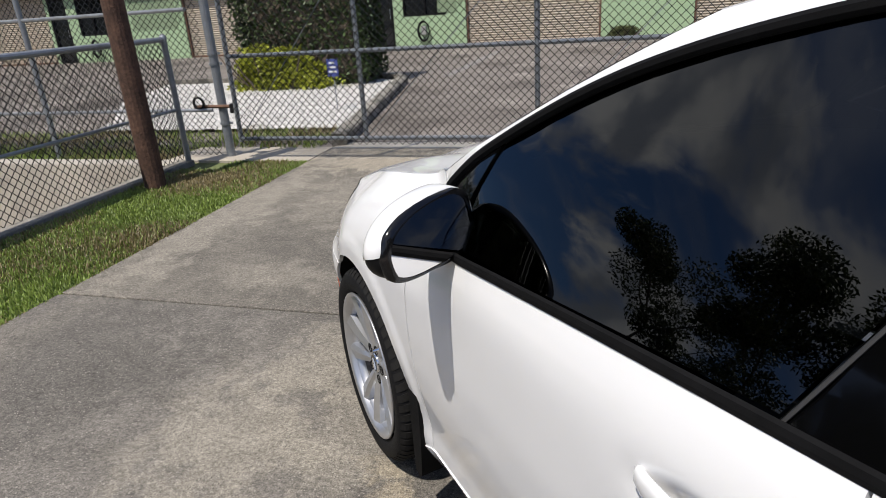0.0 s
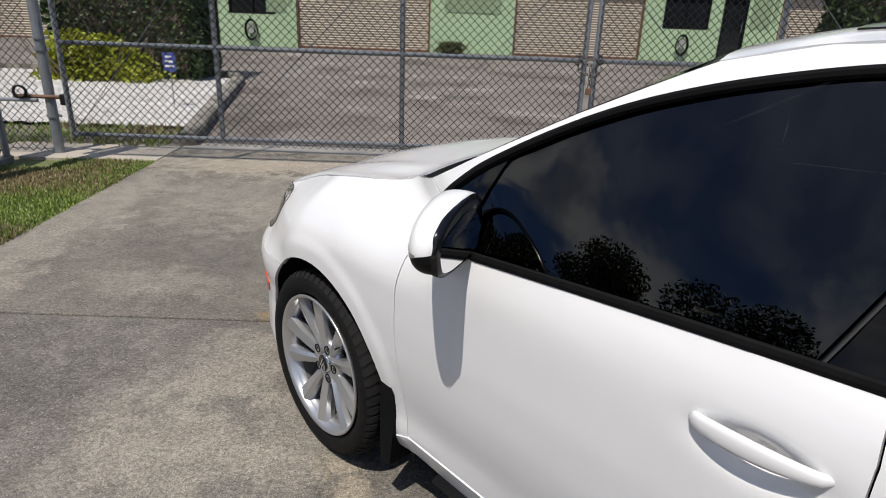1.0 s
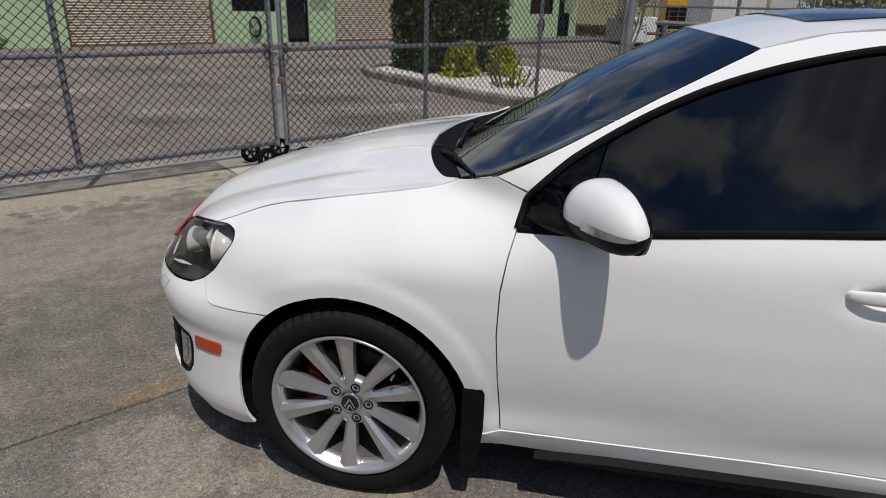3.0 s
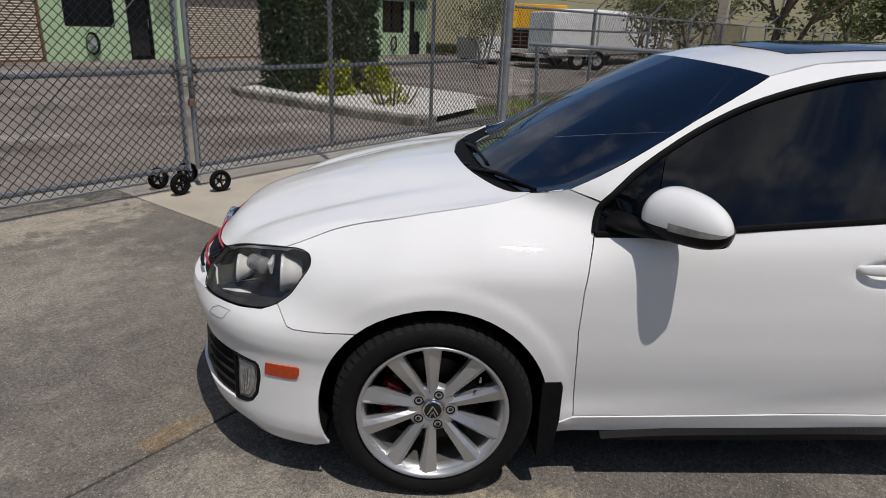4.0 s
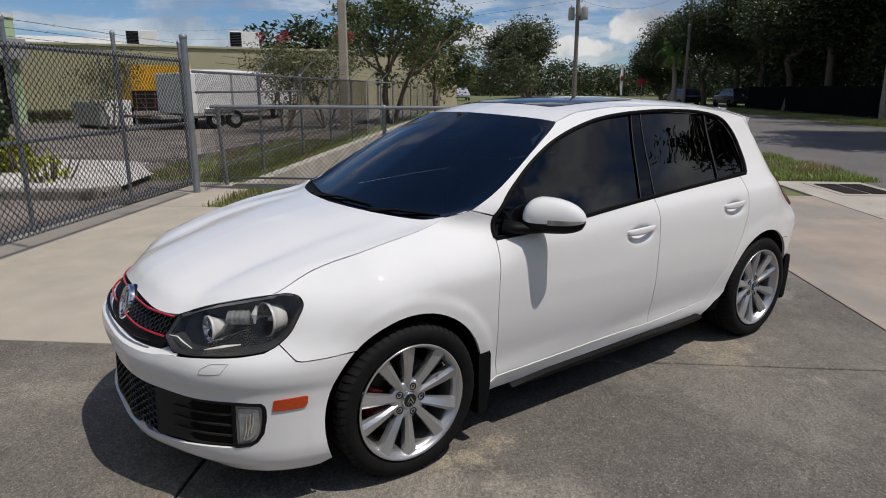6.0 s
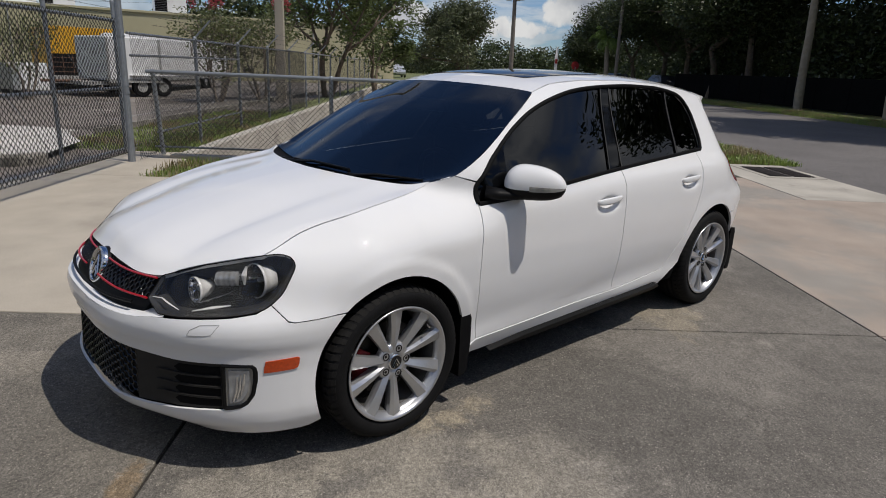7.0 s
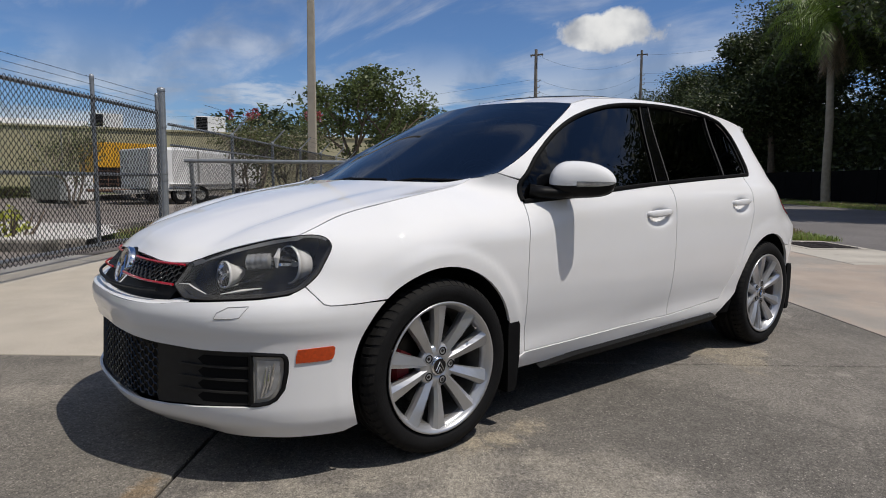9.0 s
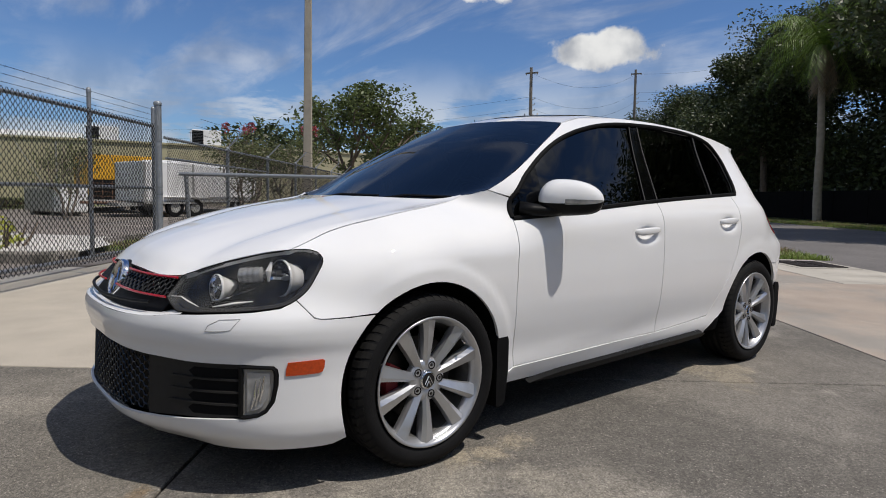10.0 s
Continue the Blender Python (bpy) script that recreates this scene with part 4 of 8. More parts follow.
def box_trailer(s0, s1, n, z0, z1, depth, round_top, label, group="parked trailers", turn=0):
    t = thing("box_trailer", at(s0, n, 0, turn), label, "trailer", group)
    w = s1 - s0
    bm = bmesh.new()
    box(bm, 0, w, 0, depth, z0, z1, round_top)
    part("box", bm, WHITE_METAL, t)
    bm = bmesh.new()
    for x in (0.0, w - 0.06):
        box(bm, x - 0.012, x + 0.07, -0.014, 0.0, z0, z1 - round_top)
    box(bm, 0, w, -0.014, 0, z0 - 0.06, z0 + 0.06)
    part("trim", bm, GREY_METAL, t)
    part("chassis", boxed(-0.8, w - 0.1, 0.3, depth - 0.3, z0 - 0.16, z0 - 0.04), GREY_METAL, t)
    road_wheel(t, w * 0.62, 0.12)
    road_wheel(t, w * 0.62 + 0.78, 0.12)
    road_wheel(t, w * 0.62, depth - 0.12)
    part("fender", boxed(w * 0.62 - 0.45, w * 0.62 + 1.25, -0.1, 0.25, 0.72, 0.77, bevel=0.02), WHITE_METAL, t)
    part("drawbar", tubed([(-1.7, depth / 2, 0.5), (0, depth / 2, 0.48)], 0.05, 8), RUST, t)
    part("jack_stand", tubed([(-1.3, depth / 2, 0.0), (-1.3, depth / 2, 0.7)], 0.04, 8), GALV, t)


box_trailer(20.0, 21.9, 10.4, 0.55, 2.05, 2.6, 0.05, "white box trailer with a ribbed front, parked on asphalt", turn=-41)
box_trailer(23.6, 33.0, 10.2, 0.55, 2.25, 2.2, 0.18, "long white enclosed trailer with a rounded roof, parked")
TRUCK_W, TRUCK_L = 2.45, 4.4
truck = thing("yellow_truck", at(23.2, 14.2, 0, -52), "yellow-topped open box truck with a dark tailgate", "truck")
part("upper_panel", boxed(0, TRUCK_W, 0, 0.08, 1.38, 2.42, bevel=0.02), YELLOW_METAL, truck, "faded yellow upper panel")
part("lower_panel", boxed(0, TRUCK_W, 0.02, 0.08, 0.55, 1.38), BLACK_PLASTIC, truck, "dark grid tailgate")
part("body", boxed(0.02, TRUCK_W - 0.02, 0.08, TRUCK_L, 0.7, 2.40, bevel=0.03), YELLOW_METAL, truck)
part("bumper", boxed(-0.06, TRUCK_W + 0.06, -0.1, 0.02, 0.38, 0.55, bevel=0.03), GREY_METAL, truck)
part("chassis", boxed(0.4, TRUCK_W - 0.4, 0.1, TRUCK_L - 0.1, 0.45, 0.7), BLACK_PLASTIC, truck)
bm = bmesh.new()
for q in range(7):
    box(bm, 0.12 + q * 0.36, 0.15 + q * 0.36, 0.005, 0.02, 0.6, 1.34)
for q in range(4):
    box(bm, 0.06, TRUCK_W - 0.06, 0.0, 0.015, 0.68 + q * 0.18, 0.71 + q * 0.18)
part("grid", bm, RUST, truck)
for y in (0.8, 3.6):
    for x, turned in ((0.05, 90), (TRUCK_W - 0.05, -90)):
        road_wheel(truck, x, y, 0.42, 0.26, turned)
box_item = thing("equipment_crate", at(20.9, 15.4, 0, -120), "low grey equipment crate beside a kerb", "crate")
part("body", boxed(0, 2.0, 0, 1.2, 0.12, 1.0, bevel=0.03), GREY_METAL, box_item)
part("panel", boxed(2.02, 2.5, 0, 1.0, 0.12, 1.05, bevel=0.03), WHITE_METAL, box_item, "white upright panel")
for x in (0.2, 1.6):
    part("foot", boxed(x, x + 0.2, 0.1, 1.1, 0, 0.12), GREY_METAL, box_item)

# ---- light pole, utility poles and lines ----
lp = thing("concrete_light_pole", at(20.9, 4.66), "tall square tapered concrete pole", "pole")
bm = bmesh.new()
for z0, z1, r0, r1 in ((-0.05, 11.0, 0.16, 0.095),):
    a = [bm.verts.new((sx * r0, sy * r0, z0)) for sx, sy in ((-1, -1), (1, -1), (1, 1), (-1, 1))]
    b = [bm.verts.new((sx * r1, sy * r1, z1)) for sx, sy in ((-1, -1), (1, -1), (1, 1), (-1, 1))]
    for q in range(4):
        bm.faces.new((a[q], a[(q + 1) % 4], b[(q + 1) % 4], b[q]))
    bm.faces.new(b)
bmesh.ops.bevel(bm, geom=[e for e in bm.edges if abs(e.verts[0].co.z - e.verts[1].co.z) > 1], offset=0.02, segments=2, affect="EDGES")
part("shaft", bm, CONC_POLE, lp)
part("head", boxed(-0.25, 0.25, -0.9, 0.1, 11.0, 11.15, bevel=0.03), GREY_METAL, lp)


# ---- plants ----
def leaf_cloud(bm_v, bm_f, centre, radii, count, size, rng, shell=0.55, flat=False):
    """Leaves scattered through an uneven clump."""
    cx, cy, cz = centre
    for _ in range(count):
        while True:
            p = Vector((rng.uniform(-1, 1), rng.uniform(-1, 1), rng.uniform(-1, 1)))
            if p.length <= 1:
                break
        if p.length > 1e-3:
            p = p.normalized() * (shell + (1 - shell) * rng.random() ** 0.7) if rng.random() < 0.75 else p
        q = Vector((cx + p.x * radii[0], cy + p.y * radii[1], cz + p.z * radii[2]))
        a = Vector((rng.gauss(0, 1), rng.gauss(0, 1), rng.gauss(0, 0.6))).normalized()
        b = a.cross(Vector((rng.gauss(0, 1), rng.gauss(0, 1), rng.gauss(0, 1)))).normalized()
        s = size * rng.uniform(0.6, 1.35)
        b0 = len(bm_v)
        bm_v += [q - a * s, q + b * s * 0.45, q + a * s, q - b * s * 0.45]
        bm_f.append((b0, b0 + 1, b0 + 2, b0 + 3))


def limb(bm, p, d, length, r, depth, rng, tips, spread=0.75):
    """A limb that forks on its way."""
    pts, rad = [p], [r]
    for i in range(3):
        d = (d + Vector((rng.gauss(0, 0.13), rng.gauss(0, 0.13), rng.gauss(0.05, 0.08)))).normalized()
        p = p + d * length / 3
        pts.append(p)
        rad.append(r * (1 - 0.13 * (i + 1)))
    tube(bm, pts, rad, 7 if depth > 1 else 5, caps=False)
    if depth == 0:
        tips.append(p)
        return
    for _ in range(rng.choice((2, 3))):
        nd = (d + Vector((rng.gauss(0, spread), rng.gauss(0, spread), rng.gauss(0.1, 0.35)))).normalized()
        limb(bm, p, nd, length * rng.uniform(0.62, 0.82), r * 0.6, depth - 1, rng, tips, spread)
    tips.append(p)


def tree(name, m, label, height, trunk, crown, leaf, seed, stems=1, depth=3, bark=None, leaves=5000, leaf_size=0.12, clump=0.9,
         stretch=(1, 1, 0.8), spread=0.75, flowers=0, low=0.0, group=""):
    t = thing(name, m, label, "tree", group)
    rng = random.Random(seed)
    bm, tips = bmesh.new(), []
    for k in range(stems):
        a = 6.28 * k / stems + rng.uniform(0, 1)
        lean = 0.28 if stems > 1 else 0.06
        d = Vector((math.cos(a) * lean, math.sin(a) * lean, 1)).normalized()
        foot = Vector((math.cos(a), math.sin(a), 0)) * (trunk * 1.3 if stems > 1 else 0)
        limb(bm, foot + Vector((0, 0, -0.1)), d, height * crown, trunk, depth, rng, tips, spread)
    part("trunk", bm, bark or BARK, t, smooth=True)
    vs, fs = [], []
    tips = [p for p in tips if p.z > low * height]
    per = max(1, leaves // len(tips))
    for p in tips:
        r = clump * rng.uniform(0.6, 1.2)
        leaf_cloud(vs, fs, p + Vector((rng.gauss(0, 0.15), rng.gauss(0, 0.15), rng.gauss(0, 0.1))), (r * stretch[0], r * stretch[1], r * stretch[2]), int(per * rng.uniform(0.6, 1.4)), leaf_size, rng, 0.35)
    soup("crown", vs, fs, leaf, t)
    if flowers:
        vs, fs = [], []
        for p in sorted(tips, key=lambda q: -q.z)[:flowers]:
            leaf_cloud(vs, fs, p + Vector((0, 0, clump * 0.75)), (0.16, 0.16, 0.22), 60, 0.05, rng, 0.3)
        soup("blossom", vs, fs, FLOWER, t, "deep pink blossom heads")
    return t


def hedge(name, m, label, size, leaf, count, leaf_size, seed, trim=True):
    """A clipped or loose shrub: stems inside and leaves over its whole body."""
    h = thing(name, m, label, "shrub")
    rng = random.Random(seed)
    sx, sy, sz = size
    bm = bmesh.new()
    for _ in range(9):
        x, y = rng.uniform(-0.35, 0.35) * sx, rng.uniform(-0.35, 0.35) * sy
        tube(bm, [(x * 0.6, y * 0.6, 0), (x, y, sz * 0.45), (x * 1.25, y * 1.25, sz * 0.85)], [0.025, 0.018, 0.008], 5)
    part("stem", bm, BARK, h)
    vs, fs = [], []
    for _ in range(count):
        u, v, w = rng.uniform(-1, 1), rng.uniform(-1, 1), rng.random()
        if trim:
            ax = rng.random()
            if ax < 0.36:
                v = math.copysign(1, v) * rng.uniform(0.86, 1)
            elif ax < 0.72:
                u = math.copysign(1, u) * rng.uniform(0.86, 1)
            elif ax < 0.92:
                w = rng.uniform(0.9, 1.0)
            k = 1 + 0.07 * noise.noise(Vector((u * 2, v * 2 + seed, w * 3)))
            p = Vector((u * sx / 2 * k, v * sy / 2 * k, 0.05 + w * (sz - 0.05) * (1 + 0.03 * noise.noise(Vector((u * 3, v * 3, seed))))))
        else:
            r = rng.random() ** 0.4
            a, b = rng.uniform(0, 6.28), rng.uniform(0, 1)
            k = 0.75 + 0.5 * noise.noise(Vector((math.cos(a) * 1.7, math.sin(a) * 1.7, b * 2 + seed)))
            p = Vector((math.cos(a) * sx / 2 * r * k * (1.1 - 0.5 * b), math.sin(a) * sy / 2 * r * k * (1.1 - 0.5 * b), 0.04 + b * sz * (0.6 + 0.6 * k) * 0.8))
        a = Vector((rng.gauss(0, 1), rng.gauss(0, 1), rng.gauss(0, 0.8))).normalized()
        b = a.cross(Vector((rng.gauss(0, 1), rng.gauss(0, 1), rng.gauss(0, 1)))).normalized()
        s = leaf_size * rng.uniform(0.6, 1.3)
        b0 = len(vs)
        vs += [p - a * s, p + b * s * 0.5, p + a * s, p - b * s * 0.5]
        fs.append((b0, b0 + 1, b0 + 2, b0 + 3))
    soup("foliage", vs, fs, leaf, h)
    if trim:
        core = bmesh.new()
        box(core, -sx * 0.41, sx * 0.41, -sy * 0.41, sy * 0.41, 0.12, sz * 0.9, 0.1)
        part("inner_mass", core, BARK, h, "dark twiggy inside")
    return h


hedge("hedge", at(-5.9, 9.75), "tall dense dark green hedge in white gravel", (2.65, 1.2, 2.7), LEAF_HEDGE, 20000, 0.05, 3)
hedge("yellow_shrub", at(-6.3, 8.85), "bright yellow-green shrub at the foot of a hedge", (3.0, 0.9, 0.85), LEAF_LIME, 3200, 0.055, 4, trim=False)
hedge("hedge", at(7.35, 8.9, 0, -8), "clipped rectangular dark green hedge on a gravel island", (2.0, 1.5, 1.95), LEAF_HEDGE, 15000, 0.05, 6)
hedge("yellow_shrub", at(6.75, 7.75), "bright yellow-green shrub before a clipped hedge", (0.95, 0.8, 0.72), LEAF_LIME, 1500, 0.055, 7, trim=False)
hedge("yellow_shrub", at(7.5, 7.4), "bright yellow-green shrub before a clipped hedge", (0.8, 0.7, 0.7), LEAF_LIME, 1200, 0.055, 8, trim=False)
hedge("sparse_shrub", at(6.5, 6.1), "sparse twiggy shrub with few yellowish leaves", (1.1, 0.9, 0.55), LEAF_LIME, 190, 0.045, 9, trim=False)
hedge("sparse_shrub", at(-0.1, 19.0), "low green shrub against a wall", (1.4, 0.5, 0.35), LEAF_MYRTLE, 900, 0.05, 10, trim=False)
hedge("low_hedge", at(24.3, 18.9, 0, -60), "low green hedge at a workshop corner", (2.6, 0.7, 0.5), LEAF_MYRTLE, 2500, 0.07, 12)
# yard sign
ys = thing("yard_sign", at(-3.9, 6.3, 0.08, -8), "small blue yard sign on a thin stake in gravel", "sign")
part("stake", tubed([(0, 0, -0.05), (0, 0, 0.62)], 0.008, 6), GALV, ys)
part("panel", boxed(-0.09, 0.09, -0.012, -0.004, 0.42, 0.66), SIGN_BLUE, ys)
bm = bmesh.new()
for q in range(3):
    box(bm, -0.065 + 0.008 * q, 0.065 - 0.012 * q, -0.016, -0.0125, 0.475 + q * 0.06, 0.50 + q * 0.06)
part("lettering", bm, TRIM_WHITE, ys, "unreadable pale lines of print")
tree("crape_myrtle", at(19.9, 6.6), "multi-stemmed crape myrtle with sparse leaves and pink blossom", 3.4, 0.05, 0.33, LEAF_MYRTLE, 21, stems=6, depth=3, bark=MYRTLE_BARK, leaves=4200, leaf_size=0.055, clump=0.42, flowers=4, spread=0.5)
tree("crape_myrtle", at(21.8, 5.6), "multi-stemmed crape myrtle with sparse leaves and pink blossom", 3.5, 0.05, 0.33, LEAF_MYRTLE, 22, stems=5, depth=3, bark=MYRTLE_BARK, leaves=4200, leaf_size=0.055, clump=0.42, flowers=3, spread=0.5)
tree("small_tree", at(17.6, 11.8), "small bare-branched tree with thin foliage", 2.7, 0.05, 0.35, LEAF_MYRTLE, 23, stems=3, depth=3, bark=MYRTLE_BARK, leaves=1700, leaf_size=0.05, clump=0.45, spread=0.55)
tree("shade_tree", at(26.6, 3.9), "leafy green shade tree behind a fence", 7.0, 0.13, 0.32, LEAF_TREE, 24, stems=3, depth=3, leaves=9500, leaf_size=0.10, clump=0.75, spread=0.6, low=0.25)
tree("shade_tree", at(30.5, 2.0), "leafy green shade tree behind a fence", 5.2, 0.12, 0.32, LEAF_TREE, 25, stems=2, depth=3, leaves=7000, leaf_size=0.10, clump=0.75, spread=0.6, low=0.25)
tree("evergreen_tree", at(57.0, -4.0), "upright dense evergreen tree", 10.6, 0.2, 0.22, LEAF_EVERGREEN, 26, stems=4, depth=4, leaves=26000, leaf_size=0.13, clump=1.1, stretch=(1.0, 1.0, 1.2), spread=0.55, low=0.04)
for i, (s, n, h, sd) in enumerate(((41, -27, 19.5, 31), (35.5, -31, 24, 32), (47, -22.5, 15.8, 33), (29, -32.5, 26, 34), (22, -27, 18, 35), (54, -23.5, 15.6, 36), (66, -22.5, 13, 40), (59, -23, 14.2, 44), (75, -20.5, 8, 45), (13, -24, 23, 37), (36, -29, 19, 38), (44.6, -24.3, 23.5, 39))):
    tree("live_oak", at(s, n), "large dark spreading live oak beside the street", h, 0.32, 0.24, LEAF_OAK, sd, stems=1, depth=4, leaves=44000 if s > 20 else 100000, leaf_size=0.125, clump=2.0, stretch=(1.1, 1.1, 0.8), spread=0.85, low=0.14, group="street oaks")


def palm(m, label, height, seed, fronds=26, reach=2.4, skirt=True):
    p = thing("palm_tree", m, label, "palm tree")
    rng = random.Random(seed)
    bm = bmesh.new()
    tube(bm, [(0.05 * math.sin(i), 0.03 * i, -0.1 + (height + 0.1) * i / 10) for i in range(11)], [0.24 - 0.009 * i + (0.012 if i % 2 else 0) for i in range(11)], 12, caps=False)
    part("trunk", bm, PALM_BARK, p, smooth=True)
    crown = Vector((0.05 * math.sin(10), 0.3, height))

    def frond(a, up, length, mat, name, droop):
        vs, fs = [], []
        q, d = crown.copy(), Vector((math.cos(a) * math.cos(up), math.sin(a) * math.cos(up), math.sin(up)))
        steps = 18
        side = Vector((-math.sin(a), math.cos(a), 0))
        for i in range(steps):
            nq = q + d * length / steps
            w = 0.55 * math.sin(min(1, (i + 2) / steps * 1.15) * 2.6) + 0.08
            for sgn in (-1, 1):
                for half in (0.0, 0.5):
                    o = q.lerp(nq, half)
                    tip = o + side * sgn * w * rng.uniform(0.75, 1.1) + d * 0.28 + Vector((0, 0, -w * rng.uniform(0.5, 1.5)))
                    b0 = len(vs)
                    vs += [o, o + d * 0.05, tip]
                    fs.append((b0, b0 + 1, b0 + 2))
            b0 = len(vs)
            vs += [q - side * 0.02, q + side * 0.02, nq + side * 0.015, nq - side * 0.015]
            fs.append((b0, b0 + 1, b0 + 2, b0 + 3))
            q = nq
            d = (d + Vector((0, 0, -droop * (i + 3) / steps))).normalized()
        soup(name, vs, fs, mat, p)

    for k in range(fronds):
        frond(k * 2.399, rng.uniform(-0.15, 1.25), reach * rng.uniform(0.8, 1.1), LEAF_PALM, "frond", 0.20)
    if skirt:
        for k in range(12):
            frond(k * 0.53 + 0.3, rng.uniform(-1.35, -0.8), reach * 0.62, LEAF_DEAD, "dead_frond", 0.3)
    return p


palm(at(32.9, -21.5), "queen palm with a ringed grey trunk and a dry skirt", 9.7, 41, fronds=40, reach=4.2)
palm(at(26.3, -22.0), "queen palm with arching fronds", 11.0, 42, fronds=34, reach=4.4)
palm(at(56.5, -17.0), "distant fan-topped palm by the street", 4.6, 43, fronds=16, reach=1.7, skirt=False)


def far_wood(name, centre_s, centre_n, length, depth, height, count, seed, label, turn=0.0, leaf=0.34, per=44):
    """A distant belt of woods: stems and leaf clumps as one mass."""
    rng = random.Random(seed)
    vs, fs = [], []
    for _ in range(count):
        s, n = rng.uniform(-length / 2, length / 2), rng.uniform(-depth / 2, depth / 2)
        h = height * (0.62 + 0.38 * noise.noise(Vector((s * 0.06, n * 0.06, seed))) + 0.12 * noise.noise(Vector((s * 0.3, n * 0.3, seed))))
        leaf_cloud(vs, fs, (s, n, h * rng.uniform(0.1, 0.95)), (1.8, 1.8, 1.3), per, leaf, rng, 0.4)
    ob = soup(name, vs, fs, LEAF_OAK, label=label, kind="stuff")
    ob.matrix_basis = at(centre_s, centre_n, 0, turn)


far_wood("street_thicket", 36, -28.5, 56, 5, 12.5, 900, 56, "dense dark understorey behind street oaks", leaf=0.18, per=110)
# the second belt is unseen, added to fill bright gaps in window reflections
far_wood("oak_thicket", 13, -28, 26, 6, 8, 600, 57, "added unseen foliage behind a street oak, darkening the window reflections", leaf=0.2, per=80)
far_wood("far_woods", 150, -25, 22, 190, 10.5, 2400, 51, "distant belt of dark woods beyond a field")
far_wood("street_woods", -6, -44, 120, 16, 9, 1100, 52, "dense dark trees across the street", leaf=0.22, per=80)
far_wood("west_woods", -42, -8, 14, 90, 13, 800, 53, "tree belt behind the yard")
far_wood("east_woods", 80, -34, 60, 8, 9, 500, 54, "dark trees along the street")
far_wood("north_trees", 68, 21, 8, 12, 11.5, 160, 55, "green tree tops behind the warehouse")

# tall trees on the near side of the street, whose shapes show in the car's windows
for i, (x, y, h, sd) in enumerate(((-27, 5, 18, 62), (-28, 13, 21, 64), (-25, 22, 18, 66), (-26, -3, 17, 68))):
    tree("pine_tree", pose(x, y, 0, 0, 0, 30 * i), "tall pine standing beyond the yard", h, 0.2, 0.36, LEAF_OAK, sd, stems=1, depth=3, leaves=30000, leaf_size=0.11, clump=1.6, stretch=(1.3, 1.3, 0.6), spread=0.7, low=0.3, group="pines")


# ---- street furniture, far cars ----
def utility_pole(m, height, label, seed):
    u = thing("utility_pole", m, label, "utility pole", "utility poles")
    part("shaft", tubed([(0, 0, -0.1), (0.03, 0, height / 2), (0.1, 0, height)], [0.16, 0.13, 0.1], 10), GREY_POST, u)
    part("crossarm", boxed(-0.42, 0.5, -0.05, 0.05, height - 0.42, height - 0.32), GREY_POST, u)
    for x in (-0.38, 0.46):
        bm = bmesh.new()
        lathe(bm, [(0.03, height - 0.5), (0.045, height - 0.44), (0.03, height - 0.40), (0.04, height - 0.36), (0.001, height - 0.33)], 8, "z", (x, 0, 0))
        part("insulator", bm, GREY_METAL, u)
    for z in (height - 2.2, height - 2.6, height - 3.0):
        part("bracket", tubed([(0.05, 0, z), (-0.22, 0, z + 0.06), (-0.26, 0, z + 0.16)], 0.03, 5), GREY_METAL, u)
    return u


near_pole = utility_pole(pose(27.95, -31.7, 0, 0, 0, 20), 10.0, "wooden utility pole with a short crossarm and brackets", 1)
for x, y in ((-0.42, -0.1), (0.05, -0.46), (0.52, -0.1)):
    bm = bmesh.new()
    lathe(bm, [(0.001, 5.93), (0.19, 5.95), (0.21, 6.02), (0.21, 6.66), (0.18, 6.74), (0.05, 6.76), (0.04, 6.88), (0.001, 6.89)], 16, "z", (x, y, 0))
    part("transformer", bm, GREY_METAL, near_pole, "grey drum transformer on a bracket", smooth=True)
part("transformer_rack", boxed(-0.5, 0.6, -0.30, 0.06, 6.20, 6.28), GREY_METAL, near_pole)
utility_pole(pose(30.8, -48.4, 0, 0, 0, 25), 12.6, "wooden utility pole with a short crossarm and brackets", 2)
lines = thing("power_line", pose(0, 0, 0), "dark sagging power lines between utility poles", "power line")
poles = [Vector((75, -10, 9.0)), Vector((27.95, -31.7, 9.6)), Vector((30.8, -48.4, 12.2)), Vector((12.0, -56.0, 15.0))]
for dz in (0.0, -1.6, -2.4):
    for a, b in zip(poles[:-1] if dz else poles[1:], poles[1:] if dz else poles[2:]):
        pts = [a.lerp(b, q / 12) + Vector((0, 0, dz - 1.1 * 4 * (q / 12) * (1 - q / 12))) for q in range(13)]
        part("wire", tubed(pts, 0.006, 4), BLACK_RUBBER, lines)


